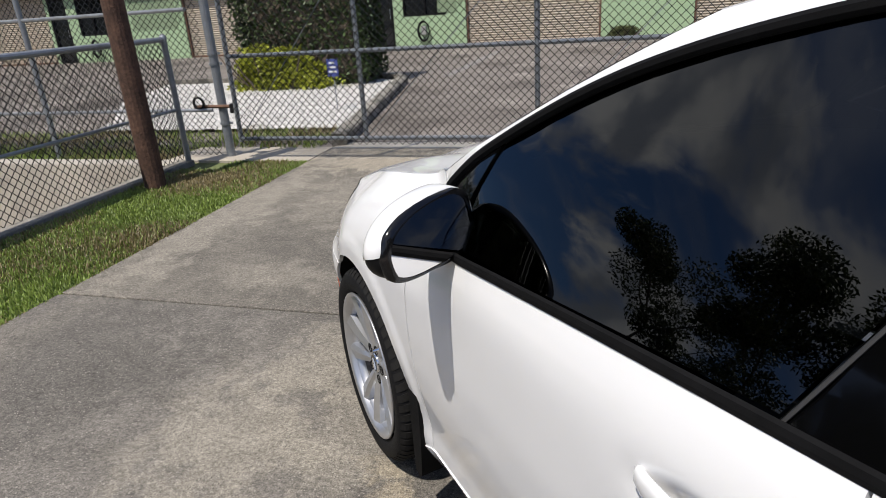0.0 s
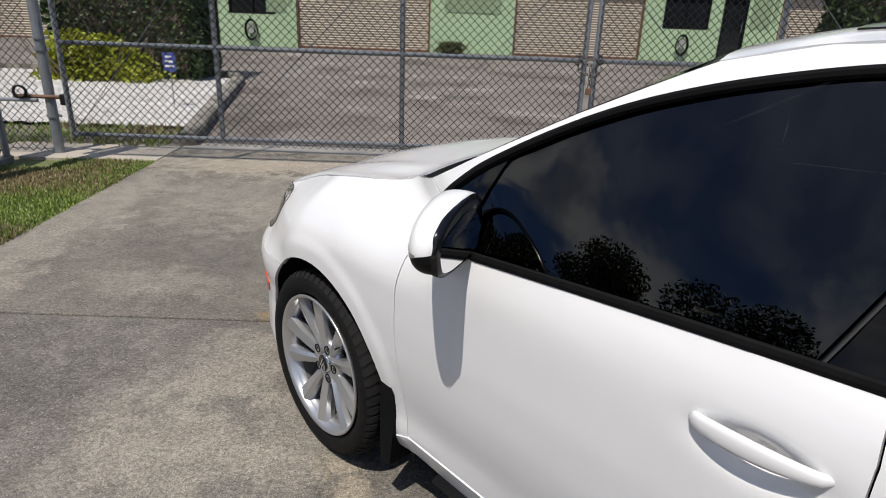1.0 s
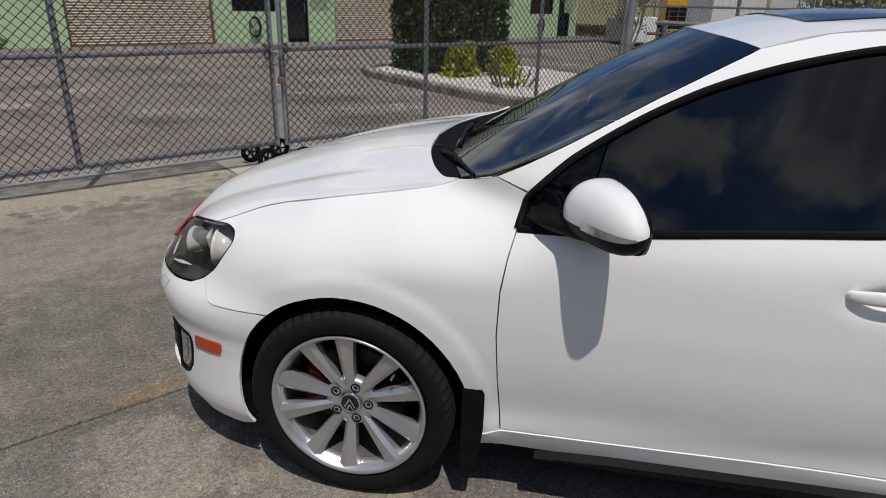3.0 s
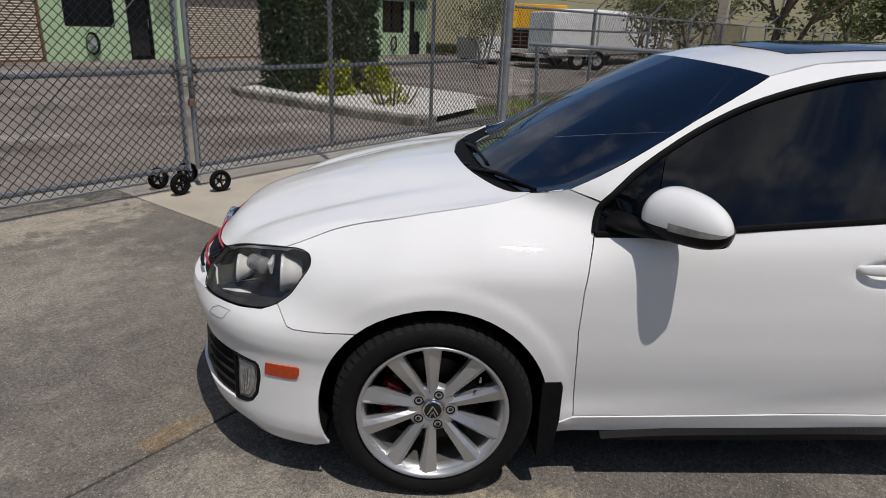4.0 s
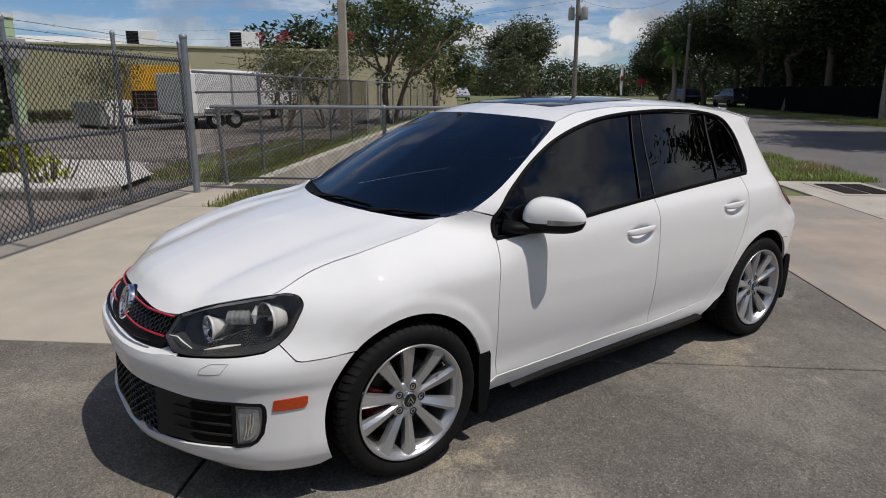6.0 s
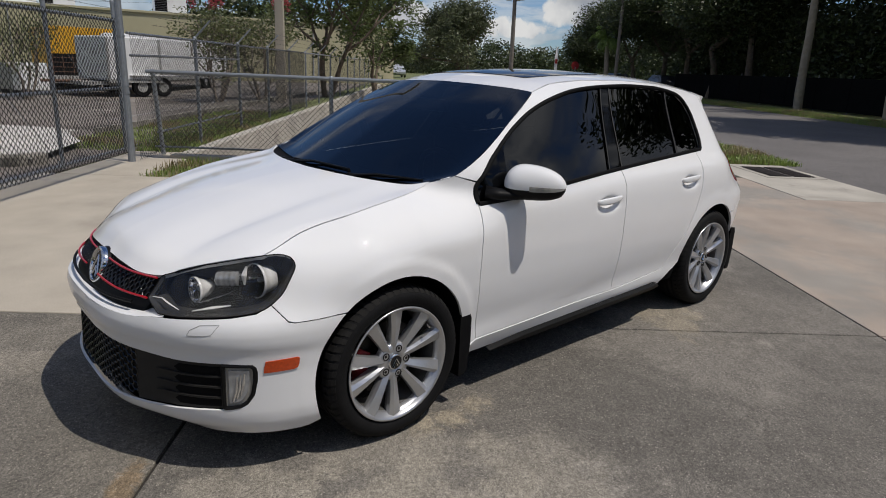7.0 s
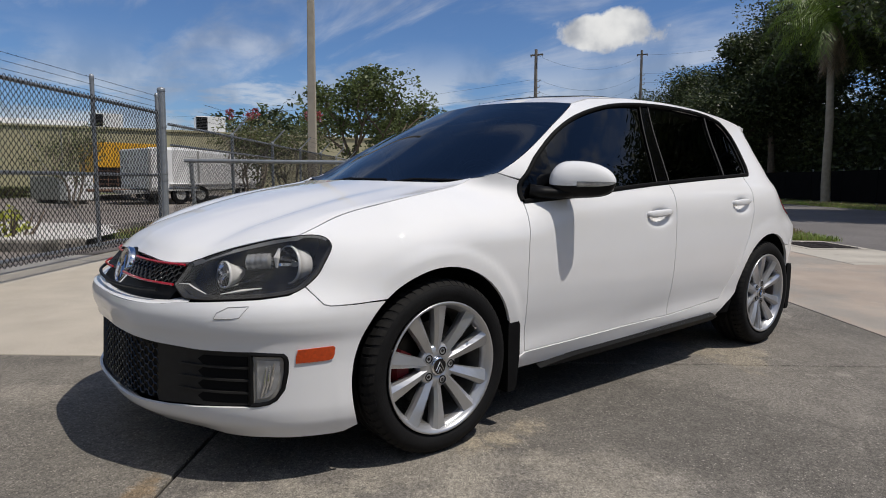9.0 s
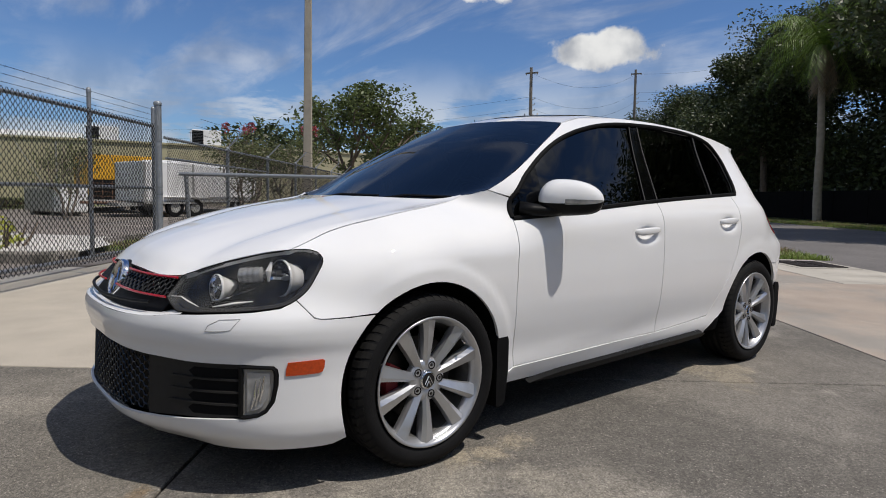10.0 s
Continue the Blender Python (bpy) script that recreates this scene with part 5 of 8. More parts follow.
def far_car(m, mat, label, group="parked cars"):
    c = thing("parked_car", m, label, "car", group)
    bm = bmesh.new()
    stations = [(-2.2, 0.55, 0.85, 0.8), (-2.0, 0.35, 1.0, 0.86), (-1.5, 0.3, 1.55, 0.88), (0.2, 0.3, 1.62, 0.9), (1.0, 0.3, 1.05, 0.9), (1.9, 0.32, 0.92, 0.86), (2.25, 0.5, 0.7, 0.75)]
    rows = []
    for x, z0, z1, w in stations:
        up = max(0.0, z1 - 1.0)
        rows.append([bm.verts.new((x, y * w, z)) for y, z in ((-1, z0), (-1.02, min(z1, 0.95)), (-0.75 if up else -0.9, z1), (0.75 if up else 0.9, z1), (1.02, min(z1, 0.95)), (1, z0))])
    for r0, r1 in zip(rows, rows[1:]):
        for q in range(6):
            bm.faces.new((r0[q], r0[(q + 1) % 6], r1[(q + 1) % 6], r1[q]))
    bm.faces.new(rows[0])
    bm.faces.new(rows[-1][::-1])
    bmesh.ops.recalc_face_normals(bm, faces=bm.faces)
    part("body", bm, mat, c, smooth=False)
    for sgn in (-1, 1):
        bm = bmesh.new()
        vsw = [bm.verts.new((x, sgn * y, z)) for x, y, z in ((-1.5, 0.86, 1.05), (0.55, 0.90, 1.02), (0.2, 0.72, 1.5), (-1.3, 0.71, 1.46))]
        bm.faces.new(vsw)
        part("side_window", bm, DARK_GLASS, c)
    for x in (-1.4, 1.4):
        for y in (-0.82, 0.82):
            road_wheel(c, x, y, 0.33, 0.2)
    return c


PAINT_SILVER = material("silver_paint", (0.55, 0.56, 0.58), rough=0.3, metal=0.5, coat=0.8)
PAINT_DARK = material("dark_paint", (0.03, 0.035, 0.05), rough=0.3, coat=0.8)
far_car(pose(65.1, -50.3, 0, 0, 0, 150), PAINT_SILVER, "silver estate car parked far down the street")
far_car(at(60, -18.6, 0, 10), PAINT_DARK, "dark car parked under street trees")
far_car(at(58, -22.5, 0, 5), PAINT_DARK, "dark car half hidden under street trees")
stop = thing("stop_sign", pose(33.9, -46.6, 0, 0, 0, 60), "red octagonal stop sign on a steel post", "road sign")
part("post", tubed([(0, 0, -0.05), (0, 0, 2.0)], 0.03, 6), GALV, stop)
SIGN_RED = material("red_sign", (0.22, 0.015, 0.015), rough=0.45, vary=0.08)
bm = bmesh.new()
lathe(bm, [(0.001, -0.05), (0.38, -0.05), (0.38, -0.04), (0.001, -0.04)], 8, "y", (0, 0, 2.1))
part("plate", bm, SIGN_RED, stop)
ban = thing("feather_flag", pose(34.7, -45.0, 0, 0, 0, 60), "tall red and white feather flag on a pole", "flag")
part("mast", tubed([(0, 0, -0.05), (0, 0, 3.4), (0.3, 0, 3.7)], 0.02, 6), GALV, ban)
bm = bmesh.new()
rows = [[bm.verts.new((0.02 + w * k, 0.04 * math.sin(k * 3 + z), z)) for k in (0, 0.5, 1)] for z, w in ((1.0, 0.14), (1.8, 0.22), (2.6, 0.24), (3.4, 0.18), (3.65, 0.1))]
for r0, r1 in zip(rows, rows[1:]):
    for q in range(2):
        bm.faces.new((r0[q], r0[q + 1], r1[q + 1], r1[q]))
part("banner", bm, TRIM_WHITE, ban)
part("stripe", boxed(0.03, 0.20, -0.06, 0.06, 2.2, 2.6), SIGN_RED, ban)

# dark screen fence along the far side of the street
# near-black panels: the shade of the trees is put into their colour
SCREEN_SHADED = material("black_screen_cloth", (0.006, 0.006, 0.0065), rough=0.95, spec=0.05, vary=0.2, scale=2)
scr = thing("screen_fence", at(0, -22.4), "screened fence under street trees, coloured near black for their shade", "fence")
for q in range(14):
    s = 12 + q * 3.0
    part("panel", boxed(s, s + 2.96, 0, 0.03, 0.05, 1.75), SCREEN_SHADED, scr)
    part("post", tubed([(s, -0.04, -0.1), (s, -0.04, 1.9)], 0.03, 6), GALV, scr)

# pale house glimpsed behind the trees
PINK_WALL = material("tan_house_wall", (0.33, 0.24, 0.15), rough=0.9, vary=0.1, scale=1)
house = thing("house", at(24, -30), "low tan house half hidden behind trees", "house")
part("wall", boxed(-3, 12, -6, 0, 0, 2.6), PINK_WALL, house)
bm = bmesh.new()
a = [bm.verts.new(p) for p in ((-3.5, -6.5, 2.6), (12.5, -6.5, 2.6), (12.5, 0.5, 2.6), (-3.5, 0.5, 2.6), (-1, -3, 4.1), (10, -3, 4.1))]
for fc in ((0, 1, 5, 4), (1, 2, 5), (2, 3, 4, 5), (3, 0, 4)):
    bm.faces.new([a[q] for q in fc])
part("roof", bm, GREY_METAL, house)
part("window", boxed(1, 2.6, 0.0, 0.03, 1.0, 2.1), DARK_GLASS, house)

# street drain at the driveway's corner
drain = structure("drain_frame", boxed(6.8, 8.1, -7.02, -6.05, -0.05, 0.006), CONCRETE_GREY, "concrete surround of a street drain")
GRATE = material("dark_cast_iron", (0.022, 0.016, 0.014), rough=0.8, vary=0.3, scale=25)
for n0 in (-6.92, -6.52):
    bm = bmesh.new()
    box(bm, 6.93, 7.95, n0, n0 + 0.37, -0.04, 0.008)
    for q in range(10):
        box(bm, 6.96 + q * 0.1, 7.01 + q * 0.1, n0 + 0.02, n0 + 0.35, 0.0, 0.018)
    structure("drain_grate_%d" % (1 if n0 < -6.6 else 2), bm, GRATE, "dark cast-iron street drain grate")


# ---- the white hatchback ----
from mathutils.bvhtree import BVHTree
from mathutils.geometry import delaunay_2d_cdt

CAR_WHITE = material("white_car_paint", (0.77, 0.77, 0.775), rough=0.6, spec=0.15, coat=1.0, vary=0.015, scale=3)
PILLAR_BLACK = material("black_pillar_film", (0.0015, 0.0015, 0.0017), rough=0.06, spec=0.25)
SUNROOF_GLASS = material("sunroof_glass", (0.008, 0.009, 0.010), rough=0.05, spec=0.5)
SHELL_BLACK = material("dark_shell", (0.006, 0.006, 0.0065), rough=0.8, spec=0.1)
CHROME = material("chrome", (0.75, 0.76, 0.78), rough=0.08, metal=1.0)
ALLOY = material("silver_alloy", (0.50, 0.505, 0.52), rough=0.30, metal=0.75, coat=0.3, vary=0.03, scale=20)
# the rim's alloy again, darkened for the shade behind the spokes
SHADED_ALLOY = material("dusty_alloy", (0.16, 0.155, 0.15), rough=0.5, metal=0.5, vary=0.25, scale=25)
TYRE = material("tyre_rubber", (0.008, 0.008, 0.0085), spec=0.15, rough=0.7, vary=0.2, scale=18, bump=0.15, bump_scale=140)
# a little paler than the tyre, so that the blocks stand out
TREAD = material("dusty_tread", (0.013, 0.0125, 0.012), spec=0.2, rough=0.85, vary=0.3, scale=25)
RED_TRIM = material("red_trim", (0.45, 0.01, 0.02), rough=0.3, coat=0.5)
RED_CALIPER = material("red_caliper", (0.22, 0.008, 0.010), rough=0.45)
AMBER = material("amber_lens", (0.50, 0.055, 0.003), rough=0.25, coat=0.6, vary=0.25, scale=90)
RED_LENS = material("red_lens", (0.28, 0.008, 0.012), rough=0.1, coat=1.0)
# kept dark: the shadow inside the wheel is put into this steel
DISC_STEEL = material("brake_disc", (0.035, 0.033, 0.031), rough=0.4, metal=0.9, vary=0.15, scale=40)
# more white than metal: the pale colour stands in for bright reflections
LAMP_PALE_CHROME = material("lamp_reflector", (0.97, 0.97, 0.98), rough=0.12, metal=0.25)
LAMP_MIRROR = material("faceted_reflector", (0.97, 0.97, 0.98), rough=0.08, metal=1.0)
LAMP_DARK = material("smoked_lamp_housing", (0.020, 0.020, 0.020), rough=0.55, vary=0.3, scale=14)
CABIN = material("cabin_fabric", (0.020, 0.020, 0.021), rough=0.8, vary=0.2, scale=15)
VENT_GREY = material("grey_black_plastic", (0.022, 0.021, 0.020), rough=0.6, spec=0.3, vary=0.15, scale=30)
SEAL_GREY = material("dark_grey_seal", (0.025, 0.025, 0.025), rough=0.6)
SATIN_TRIM = material("satin_trim", (0.33, 0.32, 0.30), rough=0.45, metal=0.3)
FOG_LENS = material("fog_lens", (0.40, 0.41, 0.42), rough=0.12, metal=0.5, coat=1.0, vary=0.3, scale=30)
GLASS_TINT = tinted_glass("privacy_glass", (0.02, 0.021, 0.022), ior=1.6)
GLASS_WIND = tinted_glass("windscreen_glass", (0.16, 0.19, 0.21), ior=1.95)
GLASS_CLEAR = tinted_glass("lamp_glass", (0.88, 0.88, 0.88), haze=0.013)
MIRROR = material("mirror_glass", (0.85, 0.85, 0.86), rough=0.01, metal=1.0)


def curve_through(points, per=24):
    """A Catmull-Rom curve through points."""
    pts = [Vector(p) for p in points]
    pts = [pts[0] * 2 - pts[1]] + pts + [pts[-1] * 2 - pts[-2]]
    out = []
    for i in range(1, len(pts) - 2):
        p0, p1, p2, p3 = pts[i - 1 : i + 3]
        for k in range(per):
            t = k / per
            out.append(0.5 * (2 * p1 + (p2 - p0) * t + (2 * p0 - 5 * p1 + 4 * p2 - p3) * t * t + (3 * p1 - p0 - 3 * p2 + p3) * t ** 3))
    return out + [pts[-2]]


# plan of the body's waist, from the nose round the left side to the tail
PLAN = curve_through([(0, 0.932), (-0.16, 0.929), (-0.31, 0.906), (-0.45, 0.851), (-0.63, 0.752), (-0.768, 0.605), (-0.846, 0.42), (-0.868, 0.2), (-0.870, 0), (-0.868, -0.4), (-0.870, -0.9),
                      (-0.871, -1.6), (-0.870, -2.1), (-0.864, -2.5), (-0.852, -2.75), (-0.828, -2.95), (-0.775, -3.10), (-0.63, -3.235), (-0.35, -3.315), (0, -3.34)])
PX, PY = np.array([p.x for p in PLAN]), np.array([p.y for p in PLAN])
PU = np.concatenate(([0.0], np.cumsum(np.hypot(np.diff(PX), np.diff(PY)))))
nose_len = float(np.interp(0.45, -PX[:140], PU[:140]))
PU = np.where(PU < nose_len, PU * (0.4555 / nose_len), PU - nose_len + 0.4555)
# the corner is ruled by its station along the car, so that panels share their edges
RULE_Y, RULE_U = zip(*[(0.85, 0.4578), (0.81, 0.5467), (0.75, 0.6558), (0.7, 0.7255), (0.65, 0.7877), (0.605, 0.8404), (0.55, 0.9016), (0.5, 0.9552), (0.46, 0.9973), (0.42, 1.039), (0.36, 1.1007), (0.3, 1.1618), (0.24, 1.2226), (0.18, 1.2833), (0.1, 1.364), (0.0, 1.4642)])
PU = np.where(PY > RULE_Y[0], PU, np.where(PY > 0, np.interp(-PY, [-v for v in RULE_Y], RULE_U), PU - np.interp(0.0, -PY, PU) + RULE_U[-1]))
TX, TY = np.gradient(PX, PU), np.gradient(PY, PU)


def uy(y):
    return float(np.interp(-y, -PY, PU))


def ux(x):
    return float(np.interp(-x, -PX[:140], PU[:140]))


def table(pairs, wide=15):
    xs, ys = zip(*pairs)
    fine = np.linspace(xs[0], xs[-1], 160)
    raw = np.interp(fine, xs, ys)
    pad = np.pad(raw, 6, mode="edge")
    soft = np.convolve(pad, np.hanning(wide)[1:-1] / np.hanning(wide)[1:-1].sum(), mode="same")[6:-6]
    return lambda z: float(np.interp(z, fine, soft))


door_prof = table([(0.14, -0.105), (0.20, -0.078), (0.25, -0.046), (0.28, -0.036), (0.31, -0.034), (0.35, -0.037), (0.40, -0.030), (0.46, -0.018), (0.54, -0.007), (0.66, 0.0), (0.80, -0.001), (0.855, -0.004), (0.90, -0.012), (0.95, -0.026), (1.02, -0.050)])
front_prof = table([(0.12, -0.14), (0.17, -0.075), (0.205, -0.028), (0.25, -0.016), (0.44, -0.024), (0.485, -0.017), (0.507, -0.006), (0.55, -0.003), (0.59, -0.016), (0.63, -0.048), (0.67, -0.085), (0.70, -0.110), (0.75, -0.155), (0.80, -0.205), (0.90, -0.33)], 9)
corner_prof = table([(0.08, -0.075), (0.13, -0.058), (0.17, -0.040), (0.205, -0.024), (0.25, -0.018), (0.40, -0.022), (0.475, -0.018), (0.505, -0.009), (0.517, -0.007), (0.555, -0.006), (0.59, -0.017), (0.63, -0.050), (0.67, -0.073), (0.70, -0.083), (0.75, -0.101), (0.78, -0.117), (0.81, -0.140), (0.90, -0.27)], 6)
house_prof = table([(0.88, -0.004), (0.95, -0.034), (1.0, -0.064), (1.1, -0.120), (1.2, -0.180), (1.3, -0.236), (1.38, -0.272), (1.42, -0.294), (1.48, -0.37)])
window_front = table([(0.80, -0.44), (0.915, -0.47), (1.11, -0.64), (1.235, -0.85), (1.30, -1.0), (1.352, -1.2), (1.40, -1.5), (1.48, -1.8)])


def ease(a, b, x):
    t = min(1.0, max(0.0, (x - a) / (b - a)))
    return t * t * (3 - 2 * t)


def hood_z(y):
    """Height of the seam between bonnet and front wing."""
    return float(np.interp(-y, (-0.53, -0.424, -0.318, -0.235, -0.124, -0.03, 0.085, 0.2, 0.25, 0.283, 0.4), (0.804, 0.838, 0.867, 0.888, 0.911, 0.929, 0.948, 0.968, 0.981, 0.998, 1.03)))


HANDLES = ((-1.355, 0.832), (-2.195, 0.874))


def push(u, z):
    """How far the skin lies outside the waist's plan."""
    y = float(np.interp(u, PU, PY))
    fend = door_prof(min(z, 0.82)) - 0.17 * max(0.0, (z - (min(hood_z(y), 0.958) - 0.21)) / 0.21) ** 2.1
    low = door_prof(z) + (fend - door_prof(z)) * ease(-0.72, -0.28, y)
    hi = house_prof(z) - (0.40 - 0.22 * ease(1.0, 1.2, z)) * (lambda d: 0.5 * (d + math.sqrt(d * d + 0.0009)))(y - window_front(z))
    side = low + (hi - low) * ease(0.92, 1.03, z)
    nose = front_prof(z) + (corner_prof(z) - front_prof(z)) * ease(0.50, 0.96, u)
    out = side + (nose - side) * ease(0.08 + 0.08 * ease(0.55, 0.40, z), 0.60 - 0.28 * ease(0.55, 0.40, z), y)
    # tail: the glass and hatch lean forward with height
    if y < -2.5:
        out -= ease(-2.65, -3.1, y) * max(0.0, z - 0.72) * 0.62
        out -= ease(-2.7, -3.2, y) * 0.25 * max(0.0, 0.30 - z)
    # shoulder line below the windows, fading out on the front wing
    over = z - (0.829 + 0.075 * (-0.24 - y))
    if over > -0.03 and -3.0 < y < 0.0:
        out -= 0.10 * 0.5 * (over + math.sqrt(over * over + 0.00004)) * ease(-0.05, -0.40, y) * ease(1.06, 0.94, z)
    # lower crease of the doors, rising to the rear
    under = 0.300 + 0.125 * (-0.46 - y) - z
    if under > -0.02 and -2.2 < y < -0.46:
        out -= 0.15 * 0.5 * (under + math.sqrt(under * under + 0.00002)) * ease(-1.75, -1.1, y) * ease(0.20, 0.27, z)
    for wy, r0 in ((0.0, 0.366), (-2.578, 0.370)):
        r = math.hypot(y - wy, z - 0.318)
        if z < 0.8 and r < 0.6:
            out += 0.0065 * ease(r0 + 0.078, r0 + 0.048, r) * (1 - 0.8 * ease(0.16, 0.30, y))
    for hy, hz in HANDLES:
        d = ((y - hy) / 0.085) ** 2 + ((z - hz + 0.008) / 0.036) ** 2
        if d < 4:
            out -= 0.034 * math.exp(-d * 1.3)
    return out


def skin(u, z, lift=0.0):
    x, y = float(np.interp(u, PU, PX)), float(np.interp(u, PU, PY))
    tx, ty = float(np.interp(u, PU, TX)), float(np.interp(u, PU, TY))
    n = math.hypot(tx, ty)
    o = push(u, z) + lift
    nx, ny = ty / n, -tx / n
    return Vector((min(0.0, x + nx * o), y + ny * o, z))


def sy(y, z, lift=0.0):
    return skin(uy(y), z, lift)


def shrink(poly, d):
    """Moves a closed outline inwards by d."""
    area = sum(a[0] * b[1] - b[0] * a[1] for a, b in zip(poly, poly[1:] + poly[:1]))
    sgn = 1 if area > 0 else -1
    out = []
    m = len(poly)
    for i in range(m):
        a, b, c = Vector(poly[i - 1]), Vector(poly[i]), Vector(poly[(i + 1) % m])
        e0, e1 = (b - a).normalized(), (c - b).normalized()
        n0, n1 = Vector((-e0.y, e0.x)) * sgn, Vector((-e1.y, e1.x)) * sgn
        mid = n0 + n1
        mid = mid / max(0.35, mid.length ** 2 / 2) if mid.length > 1e-6 else n0
        out.append((b + mid * d)[:])
    return out


def finer(poly, step):
    out = []
    for a, b in zip(poly, poly[1:] + poly[:1]):
        k = max(1, int(math.hypot(b[0] - a[0], b[1] - a[1]) / step))
        out += [(a[0] + (b[0] - a[0]) * i / k, a[1] + (b[1] - a[1]) * i / k) for i in range(k)]
    return out


def inside(poly, x, y, margin=0.0):
    hit = False
    for (x0, y0), (x1, y1) in zip(poly, poly[1:] + poly[:1]):
        if (y0 > y) != (y1 > y) and x < (x1 - x0) * (y - y0) / (y1 - y0) + x0:
            hit = not hit
    if hit and margin:
        for (x0, y0), (x1, y1) in zip(poly, poly[1:] + poly[:1]):
            dx, dy = x1 - x0, y1 - y0
            t = max(0, min(1, ((x - x0) * dx + (y - y0) * dy) / (dx * dx + dy * dy + 1e-12)))
            if math.hypot(x - x0 - t * dx, y - y0 - t * dy) < margin:
                return False
    return hit


def panel_mesh(poly, step=0.03, lift=0.0, gap=0.0022, rim=0.014, extra=(), mapper=None, join=False, edge_step=0.015):
    """A skin panel within an outline of (u, z), with its edges folded inwards. join: with its mirror image, welded in the middle."""
    mapper = mapper or skin
    poly = shrink(finer(poly, edge_step), gap) if gap else finer(poly, edge_step)
    if join:
        poly = [(max(0.0, p[0]) if p[0] > 0.003 else 0.0, p[1]) for p in poly]
    us, zs = [p[0] for p in poly], [p[1] for p in poly]
    pts = [Vector(p) for p in poly]
    edges = [(i, (i + 1) % len(poly)) for i in range(len(poly))]
    z, row = min(zs) + step * 0.5, 0
    while z < max(zs):
        u = min(us) + (step * 0.5 if row % 2 else 0.0)
        while u < max(us):
            if inside(poly, u, z, step * 0.45):
                pts.append(Vector((u, z)))
            u += step
        z += step * 0.866
        row += 1
    for (cu, cz, ru, rz) in extra:
        for i in range(-9, 10):
            for j in range(-7, 8):
                p = (cu + ru * i / 9, cz + rz * j / 7)
                if inside(poly, *p, 0.006):
                    pts.append(Vector(p))
    res = delaunay_2d_cdt(pts, edges, [], 1, 1e-6)
    vs, es, fs = res[0], res[1], res[2]
    bm = bmesh.new()
    top = [bm.verts.new(mapper(v.x, v.y, lift)) for v in vs]
    for f in fs:
        try:
            bm.faces.new([top[i] for i in f])
        except ValueError:
            pass
    for v in list(bm.verts):
        if not v.link_faces:
            bm.verts.remove(v)
    # outward normals
    for f in bm.faces:
        f.normal_update()
    tot = sum(f.normal.x * f.calc_area() + (-f.normal.y * f.calc_area() if join else 0) for f in bm.faces)
    if tot > 0:
        bmesh.ops.reverse_faces(bm, faces=bm.faces)
    bm.normal_update()
    if join:
        other = bmesh.ops.duplicate(bm, geom=list(bm.verts) + list(bm.edges) + list(bm.faces))["geom"]
        for v in other:
            if isinstance(v, bmesh.types.BMVert):
                v.co.x = -v.co.x
        bmesh.ops.reverse_faces(bm, faces=[g for g in other if isinstance(g, bmesh.types.BMFace)])
        bmesh.ops.remove_doubles(bm, verts=bm.verts, dist=0.0015)
        bm.normal_update()
    for f in bm.faces:
        f.smooth = True
    if rim:
        border = [e for e in bm.edges if len(e.link_faces) == 1]
        for e in border:
            a, b = e.verts
            n = (a.normal + b.normal).normalized()
            q = [bm.verts.new(a.co), bm.verts.new(b.co), bm.verts.new(b.co - n * rim), bm.verts.new(a.co - n * rim)]
            bm.faces.new(q)
    return bm


def flipped(ob, name=None):
    """The mirror image of a part on the car's other side."""
    me = ob.data.copy()
    me.transform(Matrix.Diagonal((-1, 1, 1, 1)))
    me.flip_normals()
    other = new(name or ob.name.split(".")[0], me)
    other.parent = ob.parent
    if "label" in ob:
        other["label"] = ob["label"]
    return other


def both(ob):
    flipped(ob)
    return ob


car = thing("hatchback_car", pose(0, 0, 0), "white five-door hatchback with dark tinted windows, parked on concrete", "car")
Y = lambda pts: [(uy(a), b) for a, b in pts]  # noqa: E731

HOOD_SIDE = [(y, hood_z(y)) for y in (0.53, 0.48, 0.424, 0.37, 0.318, 0.235, 0.124, 0.03, -0.085, -0.2, -0.25, -0.283)]
SCREEN_SIDE = [(-0.285, 0.998), (-0.335, 1.006), (-0.39, 1.022), (-0.475, 1.066), (-0.625, 1.150), (-0.785, 1.240), (-0.91, 1.305), (-1.028, 1.365)]
ROOF_SIDE = [(-1.028, 1.365), (-1.2, 1.406), (-1.45, 1.428), (-1.8, 1.432), (-2.15, 1.418), (-2.45, 1.385), (-2.62, 1.355)]
DLO_TOP = [(-0.464, 0.909), (-0.474, 0.95), (-0.488, 0.99), (-0.548, 1.053), (-0.615, 1.108), (-0.752, 1.192), (-0.895, 1.262), (-1.035, 1.312), (-1.18, 1.350), (-1.32, 1.376), (-1.50, 1.394), (-1.75, 1.404), (-1.95, 1.402), (-2.15, 1.391), (-2.33, 1.360), (-2.41, 1.310), (-2.443, 1.23), (-2.432, 1.11), (-2.408, 1.047)]
BELT = [(-0.465, 0.908), (-0.65, 0.926), (-0.885, 0.947), (-1.15, 0.968), (-1.43, 0.987), (-1.85, 1.012), (-2.405, 1.042)]
DOOR_FRONT = [(-0.462, 0.904), (-0.447, 0.84), (-0.434, 0.75), (-0.431, 0.62), (-0.440, 0.48), (-0.456, 0.295)]
B_SEAM = [(-1.487, 0.990), (-1.499, 0.90), (-1.500, 0.80), (-1.500, 0.68), (-1.503, 0.58), (-1.507, 0.45), (-1.511, 0.312)]
C_SEAM = [(-2.335, 1.039), (-2.342, 0.93), (-2.335, 0.82), (-2.29, 0.68), (-2.22, 0.56), (-2.13, 0.45), (-2.04, 0.345)]


